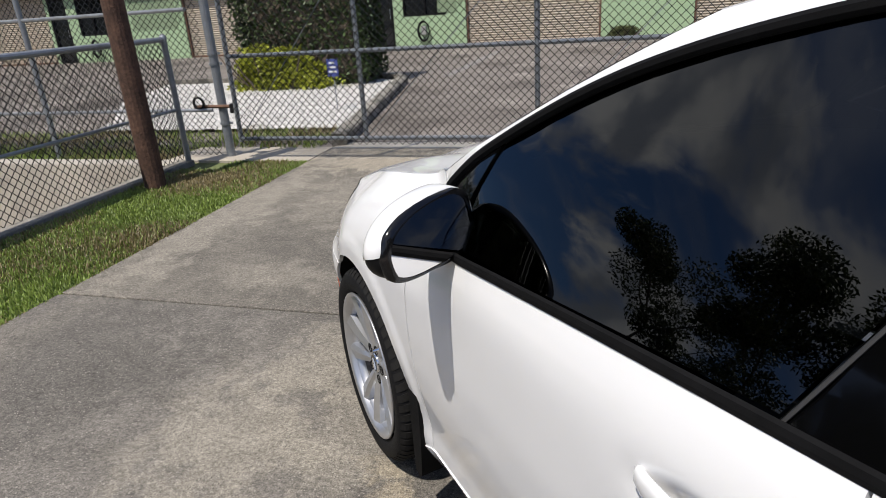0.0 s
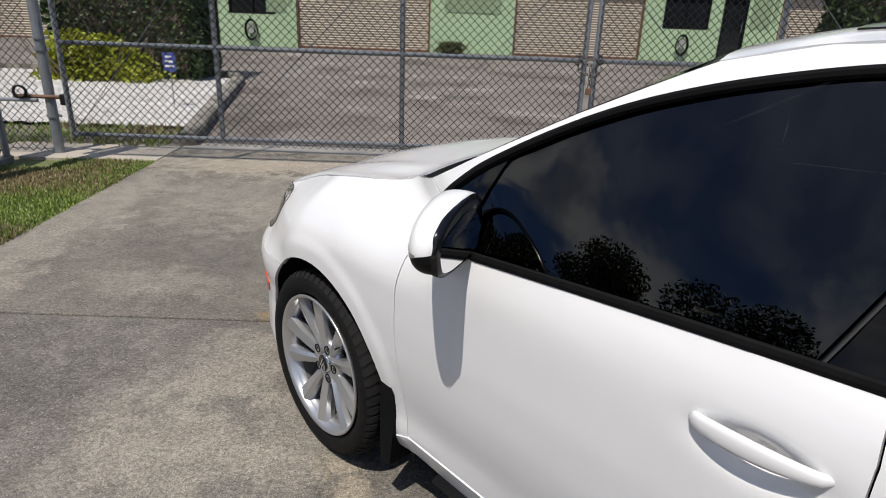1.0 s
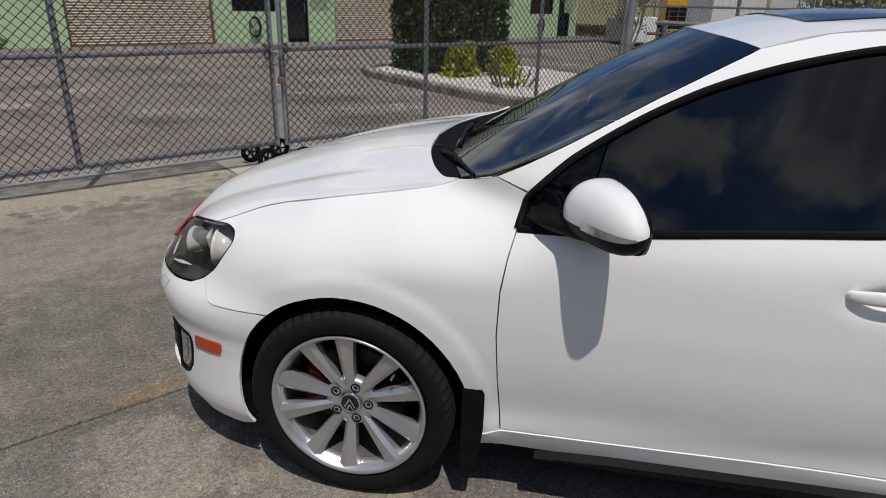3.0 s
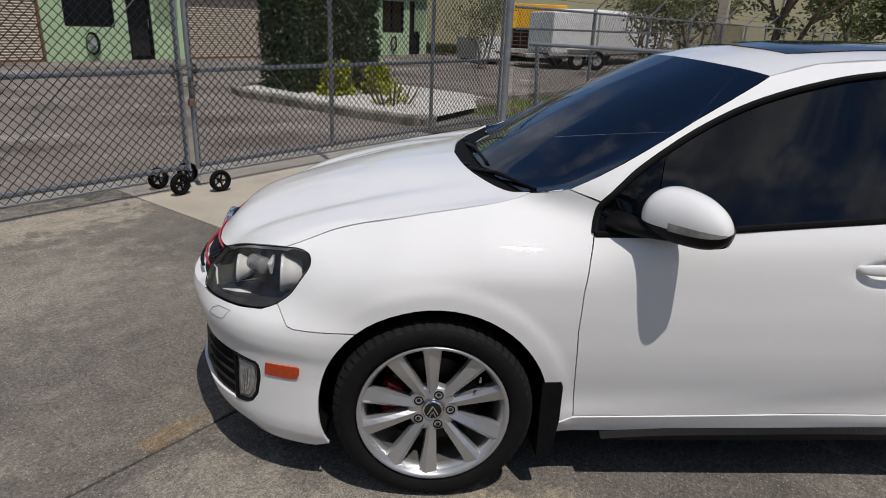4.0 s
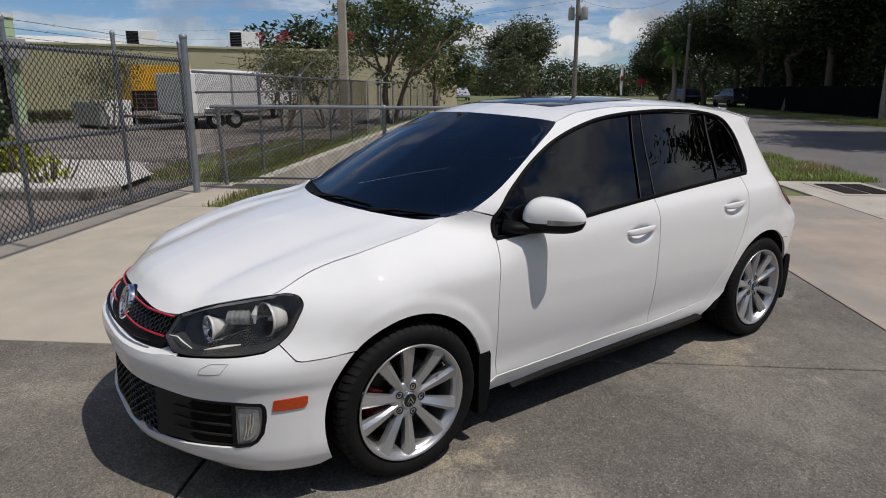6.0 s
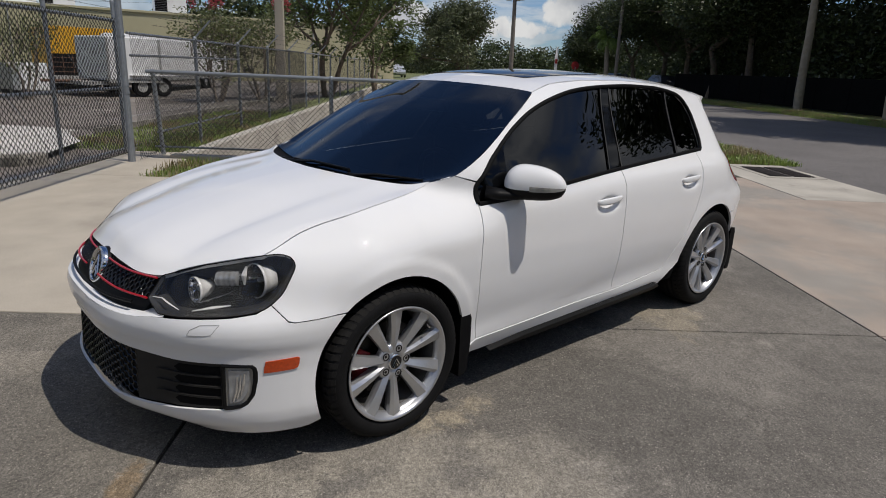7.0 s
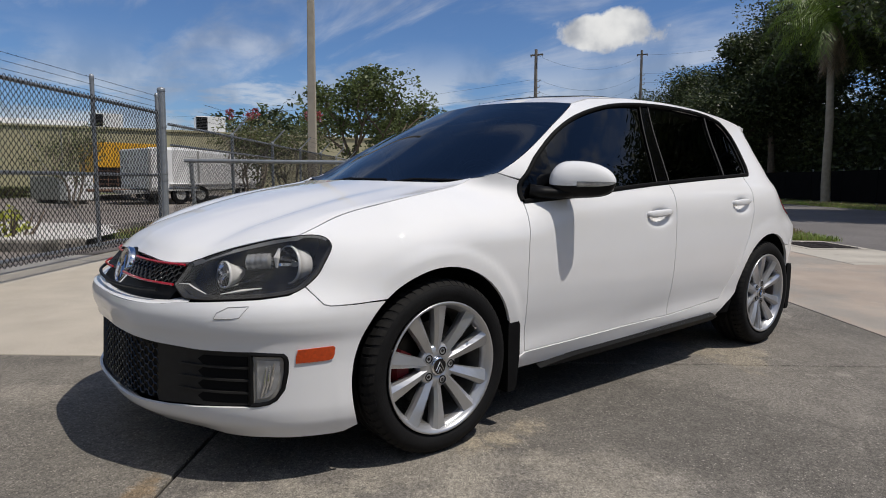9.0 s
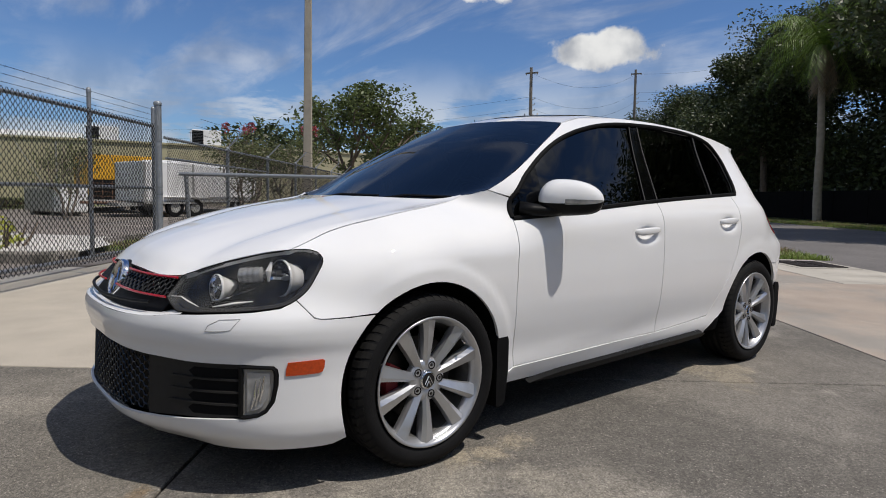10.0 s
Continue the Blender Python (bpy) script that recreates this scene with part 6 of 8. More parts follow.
def arc(cy, r, a0, a1, n=22):
    return [(cy + r * math.cos(radians(a0 + (a1 - a0) * i / n)), 0.318 + r * math.sin(radians(a0 + (a1 - a0) * i / n))) for i in range(n + 1)]


# front wing
FENDER = HOOD_SIDE + SCREEN_SIDE[1:3] + [(-0.44, 1.006), (-0.484, 0.992)] + DLO_TOP[1::-1] + DOOR_FRONT + [(-0.456, 0.222), (-0.366, 0.222)] + arc(0, 0.366, 184, 49) + [(0.30, 0.592), (0.349, 0.590), (0.437, 0.590), (0.458, 0.596), (0.483, 0.621), (0.511, 0.649), (0.47, 0.681), (0.434, 0.729), (0.409, 0.768), (0.416, 0.791), (0.44, 0.802), (0.475, 0.8065)]
both(part("front_wing", panel_mesh(Y(FENDER), step=0.02, gap=0.0014), CAR_WHITE, car))
DOOR_F = DOOR_FRONT[::-1] + BELT[:5] + B_SEAM + [(-0.9, 0.300)]
door_f = part("front_door", panel_mesh(Y(DOOR_F), extra=[(uy(-1.355), 0.828, 0.13, 0.06)]), CAR_WHITE, car)
both(door_f)
DOOR_R = B_SEAM[::-1] + BELT[5:6] + C_SEAM
door_r = part("rear_door", panel_mesh(Y(DOOR_R), extra=[(uy(-2.195), 0.87, 0.12, 0.06)]), CAR_WHITE, car)
both(door_r)
SIDE = SCREEN_SIDE[2:] + ROOF_SIDE[1:] + [(-2.67, 1.26), (-2.75, 1.12), (-2.85, 1.0), (-2.94, 0.90), (-3.0, 0.78), (-3.01, 0.66), (-2.93, 0.60)] + arc(-2.578, 0.368, 128, 6) + [(-2.0, 0.232), (-2.0, 0.335)] + C_SEAM[::-1] + DLO_TOP[:2:-1] + [(-0.490, 0.994), (-0.44, 1.008)]
both(part("body_side", panel_mesh(Y(SIDE)), CAR_WHITE, car))
bumper_r = [(uy(a), b) for a, b in arc(-2.578, 0.368, 128, 192)] + [(uy(-2.93), 0.235), (uy(-3.1), 0.21), (PU[-1] - 0.4, 0.20), (PU[-1], 0.20), (PU[-1], 0.66), (PU[-1] - 0.4, 0.67), (uy(-3.01), 0.66), (uy(-2.93), 0.60)]
both(part("rear_bumper", panel_mesh(bumper_r, step=0.06), CAR_WHITE, car))
hatch = [(uy(-2.62), 1.352), (uy(-2.67), 1.26), (uy(-2.75), 1.12), (uy(-2.85), 1.0), (uy(-2.94), 0.90), (uy(-3.0), 0.78), (uy(-3.01), 0.66), (PU[-1], 0.66), (PU[-1], 1.352)]
both(part("tailgate", panel_mesh(hatch, step=0.06), CAR_WHITE, car))
LAMP_TAIL = [(-2.84, 1.0), (-3.0, 1.02), (-3.09, 0.95), (-3.09, 0.80), (-2.99, 0.79), (-2.88, 0.87)]
both(part("tail_light", panel_mesh(Y(LAMP_TAIL), lift=0.006), RED_LENS, car, "dark red tail light"))

# sill and black side skirt
SILL = [(-0.456, 0.293), (-0.9, 0.299), (-1.511, 0.310), (-2.03, 0.344), (-2.03, 0.245), (-1.4, 0.228), (-0.37, 0.222), (-0.37, 0.26)]
both(part("sill", panel_mesh(Y(SILL), lift=0.004, gap=0.001), CAR_WHITE, car))
SKIRT = [(-0.56, 0.206), (-0.64, 0.216), (-0.78, 0.227), (-1.2, 0.236), (-1.95, 0.258), (-1.99, 0.246), (-1.96, 0.230), (-1.2, 0.208), (-0.78, 0.201)]
both(part("side_skirt", panel_mesh(Y(SKIRT), lift=0.034, gap=0, rim=0.045), BLACK_PLASTIC, car, "black plastic side skirt"))

# front bumper
ARCH_F = arc(0, 0.366, 48, -23)
BUMPER = [(0.0, 0.576), (ux(-0.2), 0.576), (ux(-0.385), 0.580), (0.455, 0.584), (0.512, 0.594), (0.60, 0.600), (0.703, 0.607), (0.796, 0.613), (0.889, 0.624), (0.943, 0.6475), (0.973, 0.620), (0.998, 0.5945), (1.02, 0.589), (1.112, 0.5885), (1.165, 0.5905)]
BUMPER += [(uy(a), b) for a, b in ARCH_F] + [(uy(0.385), 0.158), (uy(0.42), 0.155), (uy(0.52), 0.157), (uy(0.63), 0.157), (0.72, 0.152), (0.64, 0.150), (0.55, 0.158), (ux(-0.25), 0.155), (0.0, 0.155)]
BUMPER += [(0.0, 0.232), (ux(-0.25), 0.236), (ux(-0.45), 0.246), (0.62, 0.264), (0.70, 0.269), (0.781, 0.272), (0.82, 0.279), (0.847, 0.292), (0.872, 0.326), (0.884, 0.382), (0.885, 0.415), (0.881, 0.432), (0.87, 0.442), (0.782, 0.447), (0.585, 0.445), (ux(-0.40), 0.448), (ux(-0.2), 0.458), (0.0, 0.462)]
part("front_bumper", panel_mesh(BUMPER, step=0.017, rim=0.010, gap=0.0014, join=True), CAR_WHITE, car)
bm = bmesh.new()
rows = []
for u in np.linspace(0.0, 0.56, 26):
    z0 = float(np.interp(u, (0.0, 0.39, 0.455, 0.512, 0.56), (0.576, 0.580, 0.584, 0.594, 0.598))) - 0.001
    w = 0.095 * (1 - 0.75 * ease(0.40, 0.56, u))
    rows.append([bm.verts.new(p) for p in (skin(u, z0), skin(u, z0, -0.008) + Vector((0, 0, 0.004)), skin(u, z0, -w) + Vector((0, 0, 0.009)))])
for r0, r1 in zip(rows, rows[1:]):
    for q in range(2):
        bm.faces.new((r0[q], r1[q], r1[q + 1], r0[q + 1]))
both(part("bumper_ledge", bm, CAR_WHITE, car, smooth=True))
# washer flap line
wf = [(0.664, 0.553), (0.672, 0.572), (0.706, 0.590), (0.768, 0.594), (0.757, 0.580), (0.742, 0.560), (0.72, 0.556)]
flap_edge = [skin(u, z, 0.0004) for u, z in finer(wf, 0.01)]
both(part("washer_flap", tubed(flap_edge + flap_edge[:1], 0.0011, 4), GREY_METAL, car, "thin outlined headlight washer flap"))
MARK = [(0.907, 0.410), (0.909, 0.431), (0.914, 0.453), (0.972, 0.456), (1.028, 0.458), (1.035, 0.454), (1.033, 0.431), (1.027, 0.418), (1.013, 0.413), (0.957, 0.411)]
both(part("side_marker", panel_mesh(MARK, step=0.02, lift=0.004, gap=0, rim=0.012), AMBER, car, "orange side marker lens"))

# lower grille: backing, honeycomb, vents, fog lamps
LOWG = [(0.0, 0.238), (ux(-0.45), 0.25), (0.781, 0.27), (0.845, 0.292), (0.872, 0.33), (0.884, 0.40), (0.872, 0.44), (0.782, 0.446), (ux(-0.40), 0.447), (0.0, 0.458)]
part("grille_backing", panel_mesh(LOWG, step=0.04, lift=-0.045, gap=-0.012, rim=0.03, join=True), BLACK_PLASTIC, car)


def honeycomb(region, cell, lift, r, name, label):
    bm = bmesh.new()
    seen = set()
    us, zs = [p[0] for p in region], [p[1] for p in region]
    h = cell * 0.866
    rows = int((max(zs) - min(zs)) / h) + 2
    cols = int(max(us) / (cell * 1.5)) + 2
    for c in range(-1, cols):
        for q in range(-1, rows):
            cu, cz = c * cell * 1.5, min(zs) + q * 2 * h + (h if c % 2 else 0)
            for k in range(6):
                a, b = ((cu + cell * math.cos(radians(60 * j)), cz + cell * math.sin(radians(60 * j))) for j in (k, k + 1))
                key = (round(a[0] + b[0], 3), round(a[1] + b[1], 3))
                mid = ((a[0] + b[0]) / 2, (a[1] + b[1]) / 2)
                if key in seen or not inside(region, *mid) or min(a[0], b[0]) < 0:
                    continue
                seen.add(key)
                pa, pb = skin(*a, lift), skin(*b, lift)
                for sgn in (1, -1):
                    tube(bm, [(pa.x * sgn, pa.y, pa.z), (pb.x * sgn, pb.y, pb.z)], r, 4, caps=False)
    return part(name, bm, BLACK_GLOSS, car, label)


honeycomb([(0, 0.24), (ux(-0.40), 0.252), (ux(-0.40), 0.448), (0, 0.458)], 0.017, -0.02, 0.0032, "lower_honeycomb", "black honeycomb mesh of the lower grille")
for sgn in (-1, 1):
    # grey cheek between the honeycomb and the fog lamp, with dark slots
    cheek = [(ux(-0.405), 0.247), (0.56, 0.262), (0.70, 0.270), (0.768, 0.275), (0.768, 0.444), (0.60, 0.443), (ux(-0.405), 0.446)]
    ob = part("vent_cheek", panel_mesh(cheek, step=0.03, lift=-0.012, gap=0), VENT_GREY, car, "dark grey plastic bumper cheek")
    # the slots' shade is laid on as black panels, no openings are cut
    slots = [part("vent_slot", panel_mesh([(0.60, z), (0.58, z + 0.015), (0.60, z + 0.030), (0.755, z + 0.032), (0.755, z + 0.002)], step=0.03, lift=-0.0095, gap=0, rim=0.02), SHELL_BLACK, car) for z in (0.278, 0.318, 0.358, 0.398)]
    fins = [part("vent_slat", panel_mesh([(0.50, z), (0.76, z + 0.002), (0.76, z + 0.009), (0.52, z + 0.006)], step=0.03, lift=-0.004, gap=0, rim=0.012), VENT_GREY, car) for z in (0.309, 0.349, 0.389)]
    if sgn > 0:
        for o in (ob, *slots, *fins):
            o.data.transform(Matrix.Diagonal((-1, 1, 1, 1)))
            o.data.flip_normals()
FOG = [(0.768, 0.277), (0.795, 0.278), (0.823, 0.284), (0.846, 0.298), (0.866, 0.330), (0.875, 0.38), (0.876, 0.415), (0.873, 0.429), (0.864, 0.437), (0.82, 0.439), (0.768, 0.440)]
both(part("fog_trim", panel_mesh(shrink(FOG, 0.006), step=0.02, lift=-0.008, gap=0, rim=0.03), SATIN_TRIM, car, "satin fog lamp surround"))
both(part("fog_lamp", panel_mesh(shrink(FOG, 0.018), step=0.02, lift=-0.004, gap=0), FOG_LENS, car, "clear fog lamp lens"))
for k in range(3):
    both(part("fog_reflector", tubed([skin(0.800 + 0.013 * k, 0.305 + 0.012 * k, 0.0), skin(0.812 + 0.012 * k, 0.345 + 0.012 * k, 0.002), skin(0.816 + 0.013 * k, 0.40 + 0.006 * k, 0.0)], [0.002, 0.0045, 0.002], 6), CHROME, car))
fog_ring = [skin(u, z, -0.004) for u, z in finer(FOG, 0.012)]
both(part("fog_rim", tubed(fog_ring + fog_ring[:1], 0.007, 6), BLACK_PLASTIC, car))

# upper grille
UPG = [(0.0, 0.592), (0.44, 0.598), (0.462, 0.64), (0.470, 0.70), (0.0, 0.712)]
part("grille_backing", panel_mesh(UPG, step=0.03, lift=-0.035, gap=-0.01, rim=0.03, join=True), BLACK_PLASTIC, car)
honeycomb([(0, 0.645), (0.448, 0.638), (0.460, 0.695), (0, 0.70)], 0.0125, -0.014, 0.0036, "upper_honeycomb", "black honeycomb mesh of the upper grille")
for z0, z1 in ((0.702, 0.699), (0.648, 0.640)):
    pts = [skin(0.085 + 0.378 * k / 16, z0 + (z1 - z0) * k / 16, 0.002) for k in range(17)]
    both(part("grille_stripe", tubed(pts, 0.0042, 6), RED_TRIM, car, "red grille stripe"))
both(part("grille_edge", tubed([skin(ux(-0.40 * k / 14), 0.608 + 0.012 * k / 14, -0.002) for k in range(15)], 0.006, 6), BLACK_PLASTIC, car))

# badge: a plain chrome ring with a dark field and bare bars
badge = new("badge")
badge.parent = car
badge.location = (0, 0.843, 0.658)
badge.rotation_euler = (radians(19), 0, 0)
badge.scale = (1.06, 1.0, 1.06)
tagged(badge, "round chrome badge with plain bars")
bm = bmesh.new()
lathe(bm, [(0.054, 0.0), (0.058, 0.012), (0.064, 0.014), (0.069, 0.008), (0.070, -0.01)], 40, "y")
part("ring", bm, CHROME, badge, smooth=True)
bm = bmesh.new()
lathe(bm, [(0.001, 0.004), (0.056, 0.002), (0.066, -0.012)], 40, "y")
part("field", bm, BLACK_GLOSS, badge, smooth=True)
for q, (x0, z0, x1, z1) in enumerate(((-0.036, -0.030, 0.0, 0.036), (0.036, -0.030, 0.0, 0.036), (-0.020, -0.044, 0.0, -0.004), (0.020, -0.044, 0.0, -0.004))):
    part("bar", tubed([(x0, 0.006, z0), (x1, 0.006, z1)], 0.006, 6), CHROME, badge)
bm = bmesh.new()
lathe(bm, [(0.070, -0.008), (0.074, -0.016), (0.076, -0.045)], 40, "y")
part("back_ring", bm, BLACK_PLASTIC, badge, "black collar behind the badge", smooth=True)
# headlights
LAMP_TOP = [(0.476, 0.705), (0.530, 0.726), (0.600, 0.748), (0.697, 0.768), (0.778, 0.784), (0.846, 0.795), (0.921, 0.8035)]
LAMP = LAMP_TOP + [(0.98, 0.806), (1.018, 0.802), (1.043, 0.791), (1.05, 0.768), (1.023, 0.729), (0.987, 0.681), (0.937, 0.645), (0.889, 0.628), (0.796, 0.617), (0.703, 0.611), (0.620, 0.606), (0.555, 0.605), (0.535, 0.607), (0.500, 0.622), (0.470, 0.638), (0.466, 0.648), (0.471, 0.676)]


def rounded(poly):
    pts = [Vector(p) for p in poly]
    ring = curve_through(pts[-2:] + pts + pts[:2], 6)
    return [(p.x, p.y) for p in ring[12:-13]]


LAMP = rounded(LAMP)


def headlight(sgn):
    lamp = part("headlight", panel_mesh(LAMP, step=0.02, lift=0.001, gap=0.003, rim=0.0), GLASS_CLEAR, car, "clear headlight glass over dark housing")
    lamp.visible_shadow = False
    part("housing", panel_mesh(LAMP, step=0.03, lift=-0.150, gap=0.002, rim=0.0), LAMP_DARK, lamp)
    ring = finer(LAMP, 0.012)
    bm = bmesh.new()
    outer, inner = ([bm.verts.new(skin(u, z, d)) for u, z in ring] for d in (-0.003, -0.151))
    for i in range(len(ring)):
        j = (i + 1) % len(ring)
        bm.faces.new((outer[i], outer[j], inner[j], inner[i]))
    part("housing_wall", bm, LAMP_DARK, lamp)
    edge = [skin(u, z, 0.0) for u, z in ring]
    part("seal", tubed(edge + edge[:1], 0.0018, 6), BLACK_RUBBER, lamp)
    # narrow ledge inside the glass
    inner_ring = shrink(ring, 0.007)
    bm = bmesh.new()
    rim_o, rim_i = [bm.verts.new(skin(u, z, -0.003)) for u, z in ring], [bm.verts.new(skin(u, z, -0.016)) for u, z in inner_ring]
    for i in range(len(ring)):
        j = (i + 1) % len(ring)
        bm.faces.new((rim_o[i], rim_o[j], rim_i[j], rim_i[i]))
    part("bezel", bm, LAMP_DARK, lamp, smooth=True)
    # forward-facing bowls: a faceted inside and a tapering bright hood behind the mouth
    for (u, z, lift, r, depth, turn, hood, tail) in ((0.884, 0.7075, -0.066, 0.060, 0.044, 8, 0.062, 0.046), (0.618, 0.673, -0.042, 0.044, 0.036, 6, 0.066, 0.023)):
        m = Matrix.Translation(skin(u, z, lift)) @ Matrix.Rotation(radians(turn), 4, "Z") @ Matrix.Rotation(radians(4), 4, "X")
        bm = bmesh.new()
        lathe(bm, [(r, 0.002), (r * 0.90, -depth * 0.34), (r * 0.72, -depth * 0.68), (r * 0.46, -depth * 0.92), (0.010, -depth)], 16, "y")
        bm.transform(m)
        part("reflector", bm, LAMP_MIRROR, lamp, "faceted chrome reflector bowl")
        bm = bmesh.new()
        lathe(bm, [(r * 0.995, 0.003), (r * 1.05, 0.003), (r * 1.05, -0.006), (r * 0.99, -0.008), (r * 0.99 + (tail - r) * 0.5, -hood * 0.5), (tail, -hood), (tail * 0.7, -hood * 1.04)], 40, "y")
        bm.transform(m)
        part("reflector_hood", bm, LAMP_PALE_CHROME, lamp, "bright tapering hood", smooth=True)
        bm = bmesh.new()
        lathe(bm, [(0.001, -0.010), (0.007, -0.012), (0.009, -0.02), (0.008, -depth)], 16, "y")
        bm.transform(m)
        part("bulb_cap", bm, GREY_METAL, lamp, smooth=True)
    # ribbed barrel between the bowls, its bracket and the light guides below
    a0, a1 = skin(0.719, 0.716, -0.035), skin(0.812, 0.722, -0.037)
    barrel = [a0.lerp(a1, k / 16) for k in range(17)]
    part("barrel", tubed(barrel, [0.0245 if k in (0, 16) else 0.0275 - (0.003 if k % 4 == 2 else 0.0) for k in range(17)], 20), FOG_LENS, lamp, "ribbed clear barrel", smooth=True)
    tip = skin(0.835, 0.732, -0.040)
    part("bracket", tubed([tip + Vector((0, 0, -0.034)), tip, tip + Vector((0.004, -0.012, 0.030))], [0.004, 0.011, 0.004], 6), LAMP_PALE_CHROME, lamp)
    part("chrome_blade", tubed([skin(0.62, 0.628, -0.030), skin(0.70, 0.648, -0.036), skin(0.80, 0.682, -0.045)], [0.004, 0.012, 0.003], 6, flat=(1, 0.3)), CHROME, lamp)
    part("chrome_blade", tubed([skin(0.66, 0.622, -0.016), skin(0.73, 0.634, -0.022), skin(0.79, 0.640, -0.03)], [0.003, 0.010, 0.003], 6, flat=(1, 0.5)), LAMP_PALE_CHROME, lamp)
    part("chrome_blade", tubed([skin(0.476, 0.643, -0.010), skin(0.515, 0.644, -0.012), skin(0.548, 0.634, -0.014), skin(0.60, 0.620, -0.016)], [0.002, 0.0032, 0.004, 0.002], 6, flat=(1, 0.6)), LAMP_PALE_CHROME, lamp)
    if sgn > 0:
        for o in (lamp, *lamp.children):
            o.data.transform(Matrix.Diagonal((-1, 1, 1, 1)))
            o.data.flip_normals()
    return lamp


headlight(-1)
headlight(1)


# bonnet, windscreen, roof: patches between a middle line and the side edges
def along(pts, t):
    pts = [Vector(p) for p in pts]
    d = [0.0]
    for a, b in zip(pts, pts[1:]):
        d.append(d[-1] + (b - a).length)
    s = t * d[-1]
    for i in range(len(pts) - 1):
        if s <= d[i + 1] + 1e-9:
            return pts[i].lerp(pts[i + 1], (s - d[i]) / max(1e-9, d[i + 1] - d[i]))
    return pts[-1]


def top_patch(front, rear, middle, side, na, nb, bend=2.0, crease=None):
    """front and rear edges run from the middle to the side; middle and side run from front to rear. Gives the whole width."""
    fr, re, mi, si = (curve_through(c, 10) for c in (front, rear, middle, side))

    def edge(c, b):
        """The point of an edge curve at the share b of its width."""
        want = c[0].x + (c[-1].x - c[0].x) * b
        for p, q in zip(c, c[1:]):
            if q.x <= want <= p.x:
                return p.lerp(q, (p.x - want) / max(1e-9, p.x - q.x))
        return c[-1].copy()

    bm = bmesh.new()
    grid = []
    for i in range(na + 1):
        a = i / na
        row = []
        for j in range(nb + 1):
            b = j / nb
            M, E, F, R = along(mi, a), along(si, a), edge(fr, b), edge(re, b)
            be = b ** bend
            M0, M1, E0, E1 = fr[0], re[0], fr[-1], re[-1]

            def mix(p, q, t):
                return p + (q - p) * t

            ruled = mix(M, E, be)
            ruled.x = mix(M.x, E.x, b)
            corner0 = mix(M0, E0, be)
            corner0.x = mix(M0.x, E0.x, b)
            corner1 = mix(M1, E1, be)
            corner1.x = mix(M1.x, E1.x, b)
            p = ruled + (F - corner0) * (1 - a) + (R - corner1) * a
            if crease:
                p.z += crease(a, b)
            row.append(p)
        grid.append(row)
    vs = []
    for row in grid:
        left = [bm.verts.new(p) for p in row]
        right = [left[0]] + [bm.verts.new((-p.x, p.y, p.z)) for p in row[1:]]
        vs.append(left[::-1] + right[1:])
    for r0, r1 in zip(vs, vs[1:]):
        for q in range(len(r0) - 1):
            bm.faces.new((r0[q], r0[q + 1], r1[q + 1], r1[q]))
    bm.normal_update()
    if sum(f.normal.z for f in bm.faces) < 0:
        bmesh.ops.reverse_faces(bm, faces=bm.faces)
    for f in bm.faces:
        f.smooth = True
    return bm


def rimmed(bm, d):
    bm.normal_update()
    for e in [e for e in bm.edges if len(e.link_faces) == 1]:
        a, b = e.verts
        n = (a.normal + b.normal).normalized()
        bm.faces.new([bm.verts.new(a.co), bm.verts.new(b.co), bm.verts.new(b.co - n * d), bm.verts.new(a.co - n * d)])
    return bm


hood_front = [skin(0.0, 0.716), skin(ux(-0.2), 0.713), skin(ux(-0.36), 0.704)] + [skin(u, z + 0.004) for u, z in LAMP_TOP[:-1]] + [sy(0.53, hood_z(0.53) + 0.0015)]
hood_side = [sy(y, z + 0.0015) for y, z in HOOD_SIDE]
hood_rear = [Vector((0, -0.085, 0.986)), Vector((-0.25, -0.11, 0.985)), Vector((-0.45, -0.16, 0.982)), Vector((-0.60, -0.222, 0.982)), hood_side[-1]]
hood_mid = [hood_front[0], Vector((0, 0.73, 0.785)), Vector((0, 0.55, 0.852)), Vector((0, 0.25, 0.934)), hood_rear[0]]
bonnet = top_patch(hood_front, hood_rear, hood_mid, hood_side, 44, 34, 2.2,
                   crease=lambda a, b: 0.004 * math.sin(math.pi * a) ** 0.7 * max(0.0, 1 - abs(b - 0.74) / 0.20) ** 1.4)
part("bonnet", rimmed(bonnet, 0.02), CAR_WHITE, car, "smooth white bonnet")
screen_side = [sy(y, z) for y, z in SCREEN_SIDE]
screen_low = [Vector((0, -0.165, 0.974)), Vector((-0.25, -0.19, 0.974)), Vector((-0.45, -0.235, 0.976)), Vector((-0.60, -0.277, 0.981)), screen_side[0]]
screen_top = [Vector((0, -0.935, 1.394)), Vector((-0.25, -0.955, 1.388)), Vector((-0.45, -0.998, 1.377)), screen_side[-1]]
screen_mid = [screen_low[0], Vector((0, -0.40, 1.112)), Vector((0, -0.66, 1.262)), screen_top[0]]
part("windscreen", top_patch(screen_low, screen_top, screen_mid, screen_side, 26, 20, 2.0), GLASS_WIND, car, "dark tinted windscreen")
roof_side = [sy(y, z) for y, z in ROOF_SIDE]
roof_rear = [Vector((0, -2.86, 1.375)), Vector((-0.3, -2.83, 1.374)), Vector((-0.5, -2.74, 1.365)), roof_side[-1]]
roof_mid = [screen_top[0], Vector((0, -1.12, 1.437)), Vector((0, -1.38, 1.464)), Vector((0, -1.9, 1.472)), Vector((0, -2.4, 1.445)), roof_rear[0]]
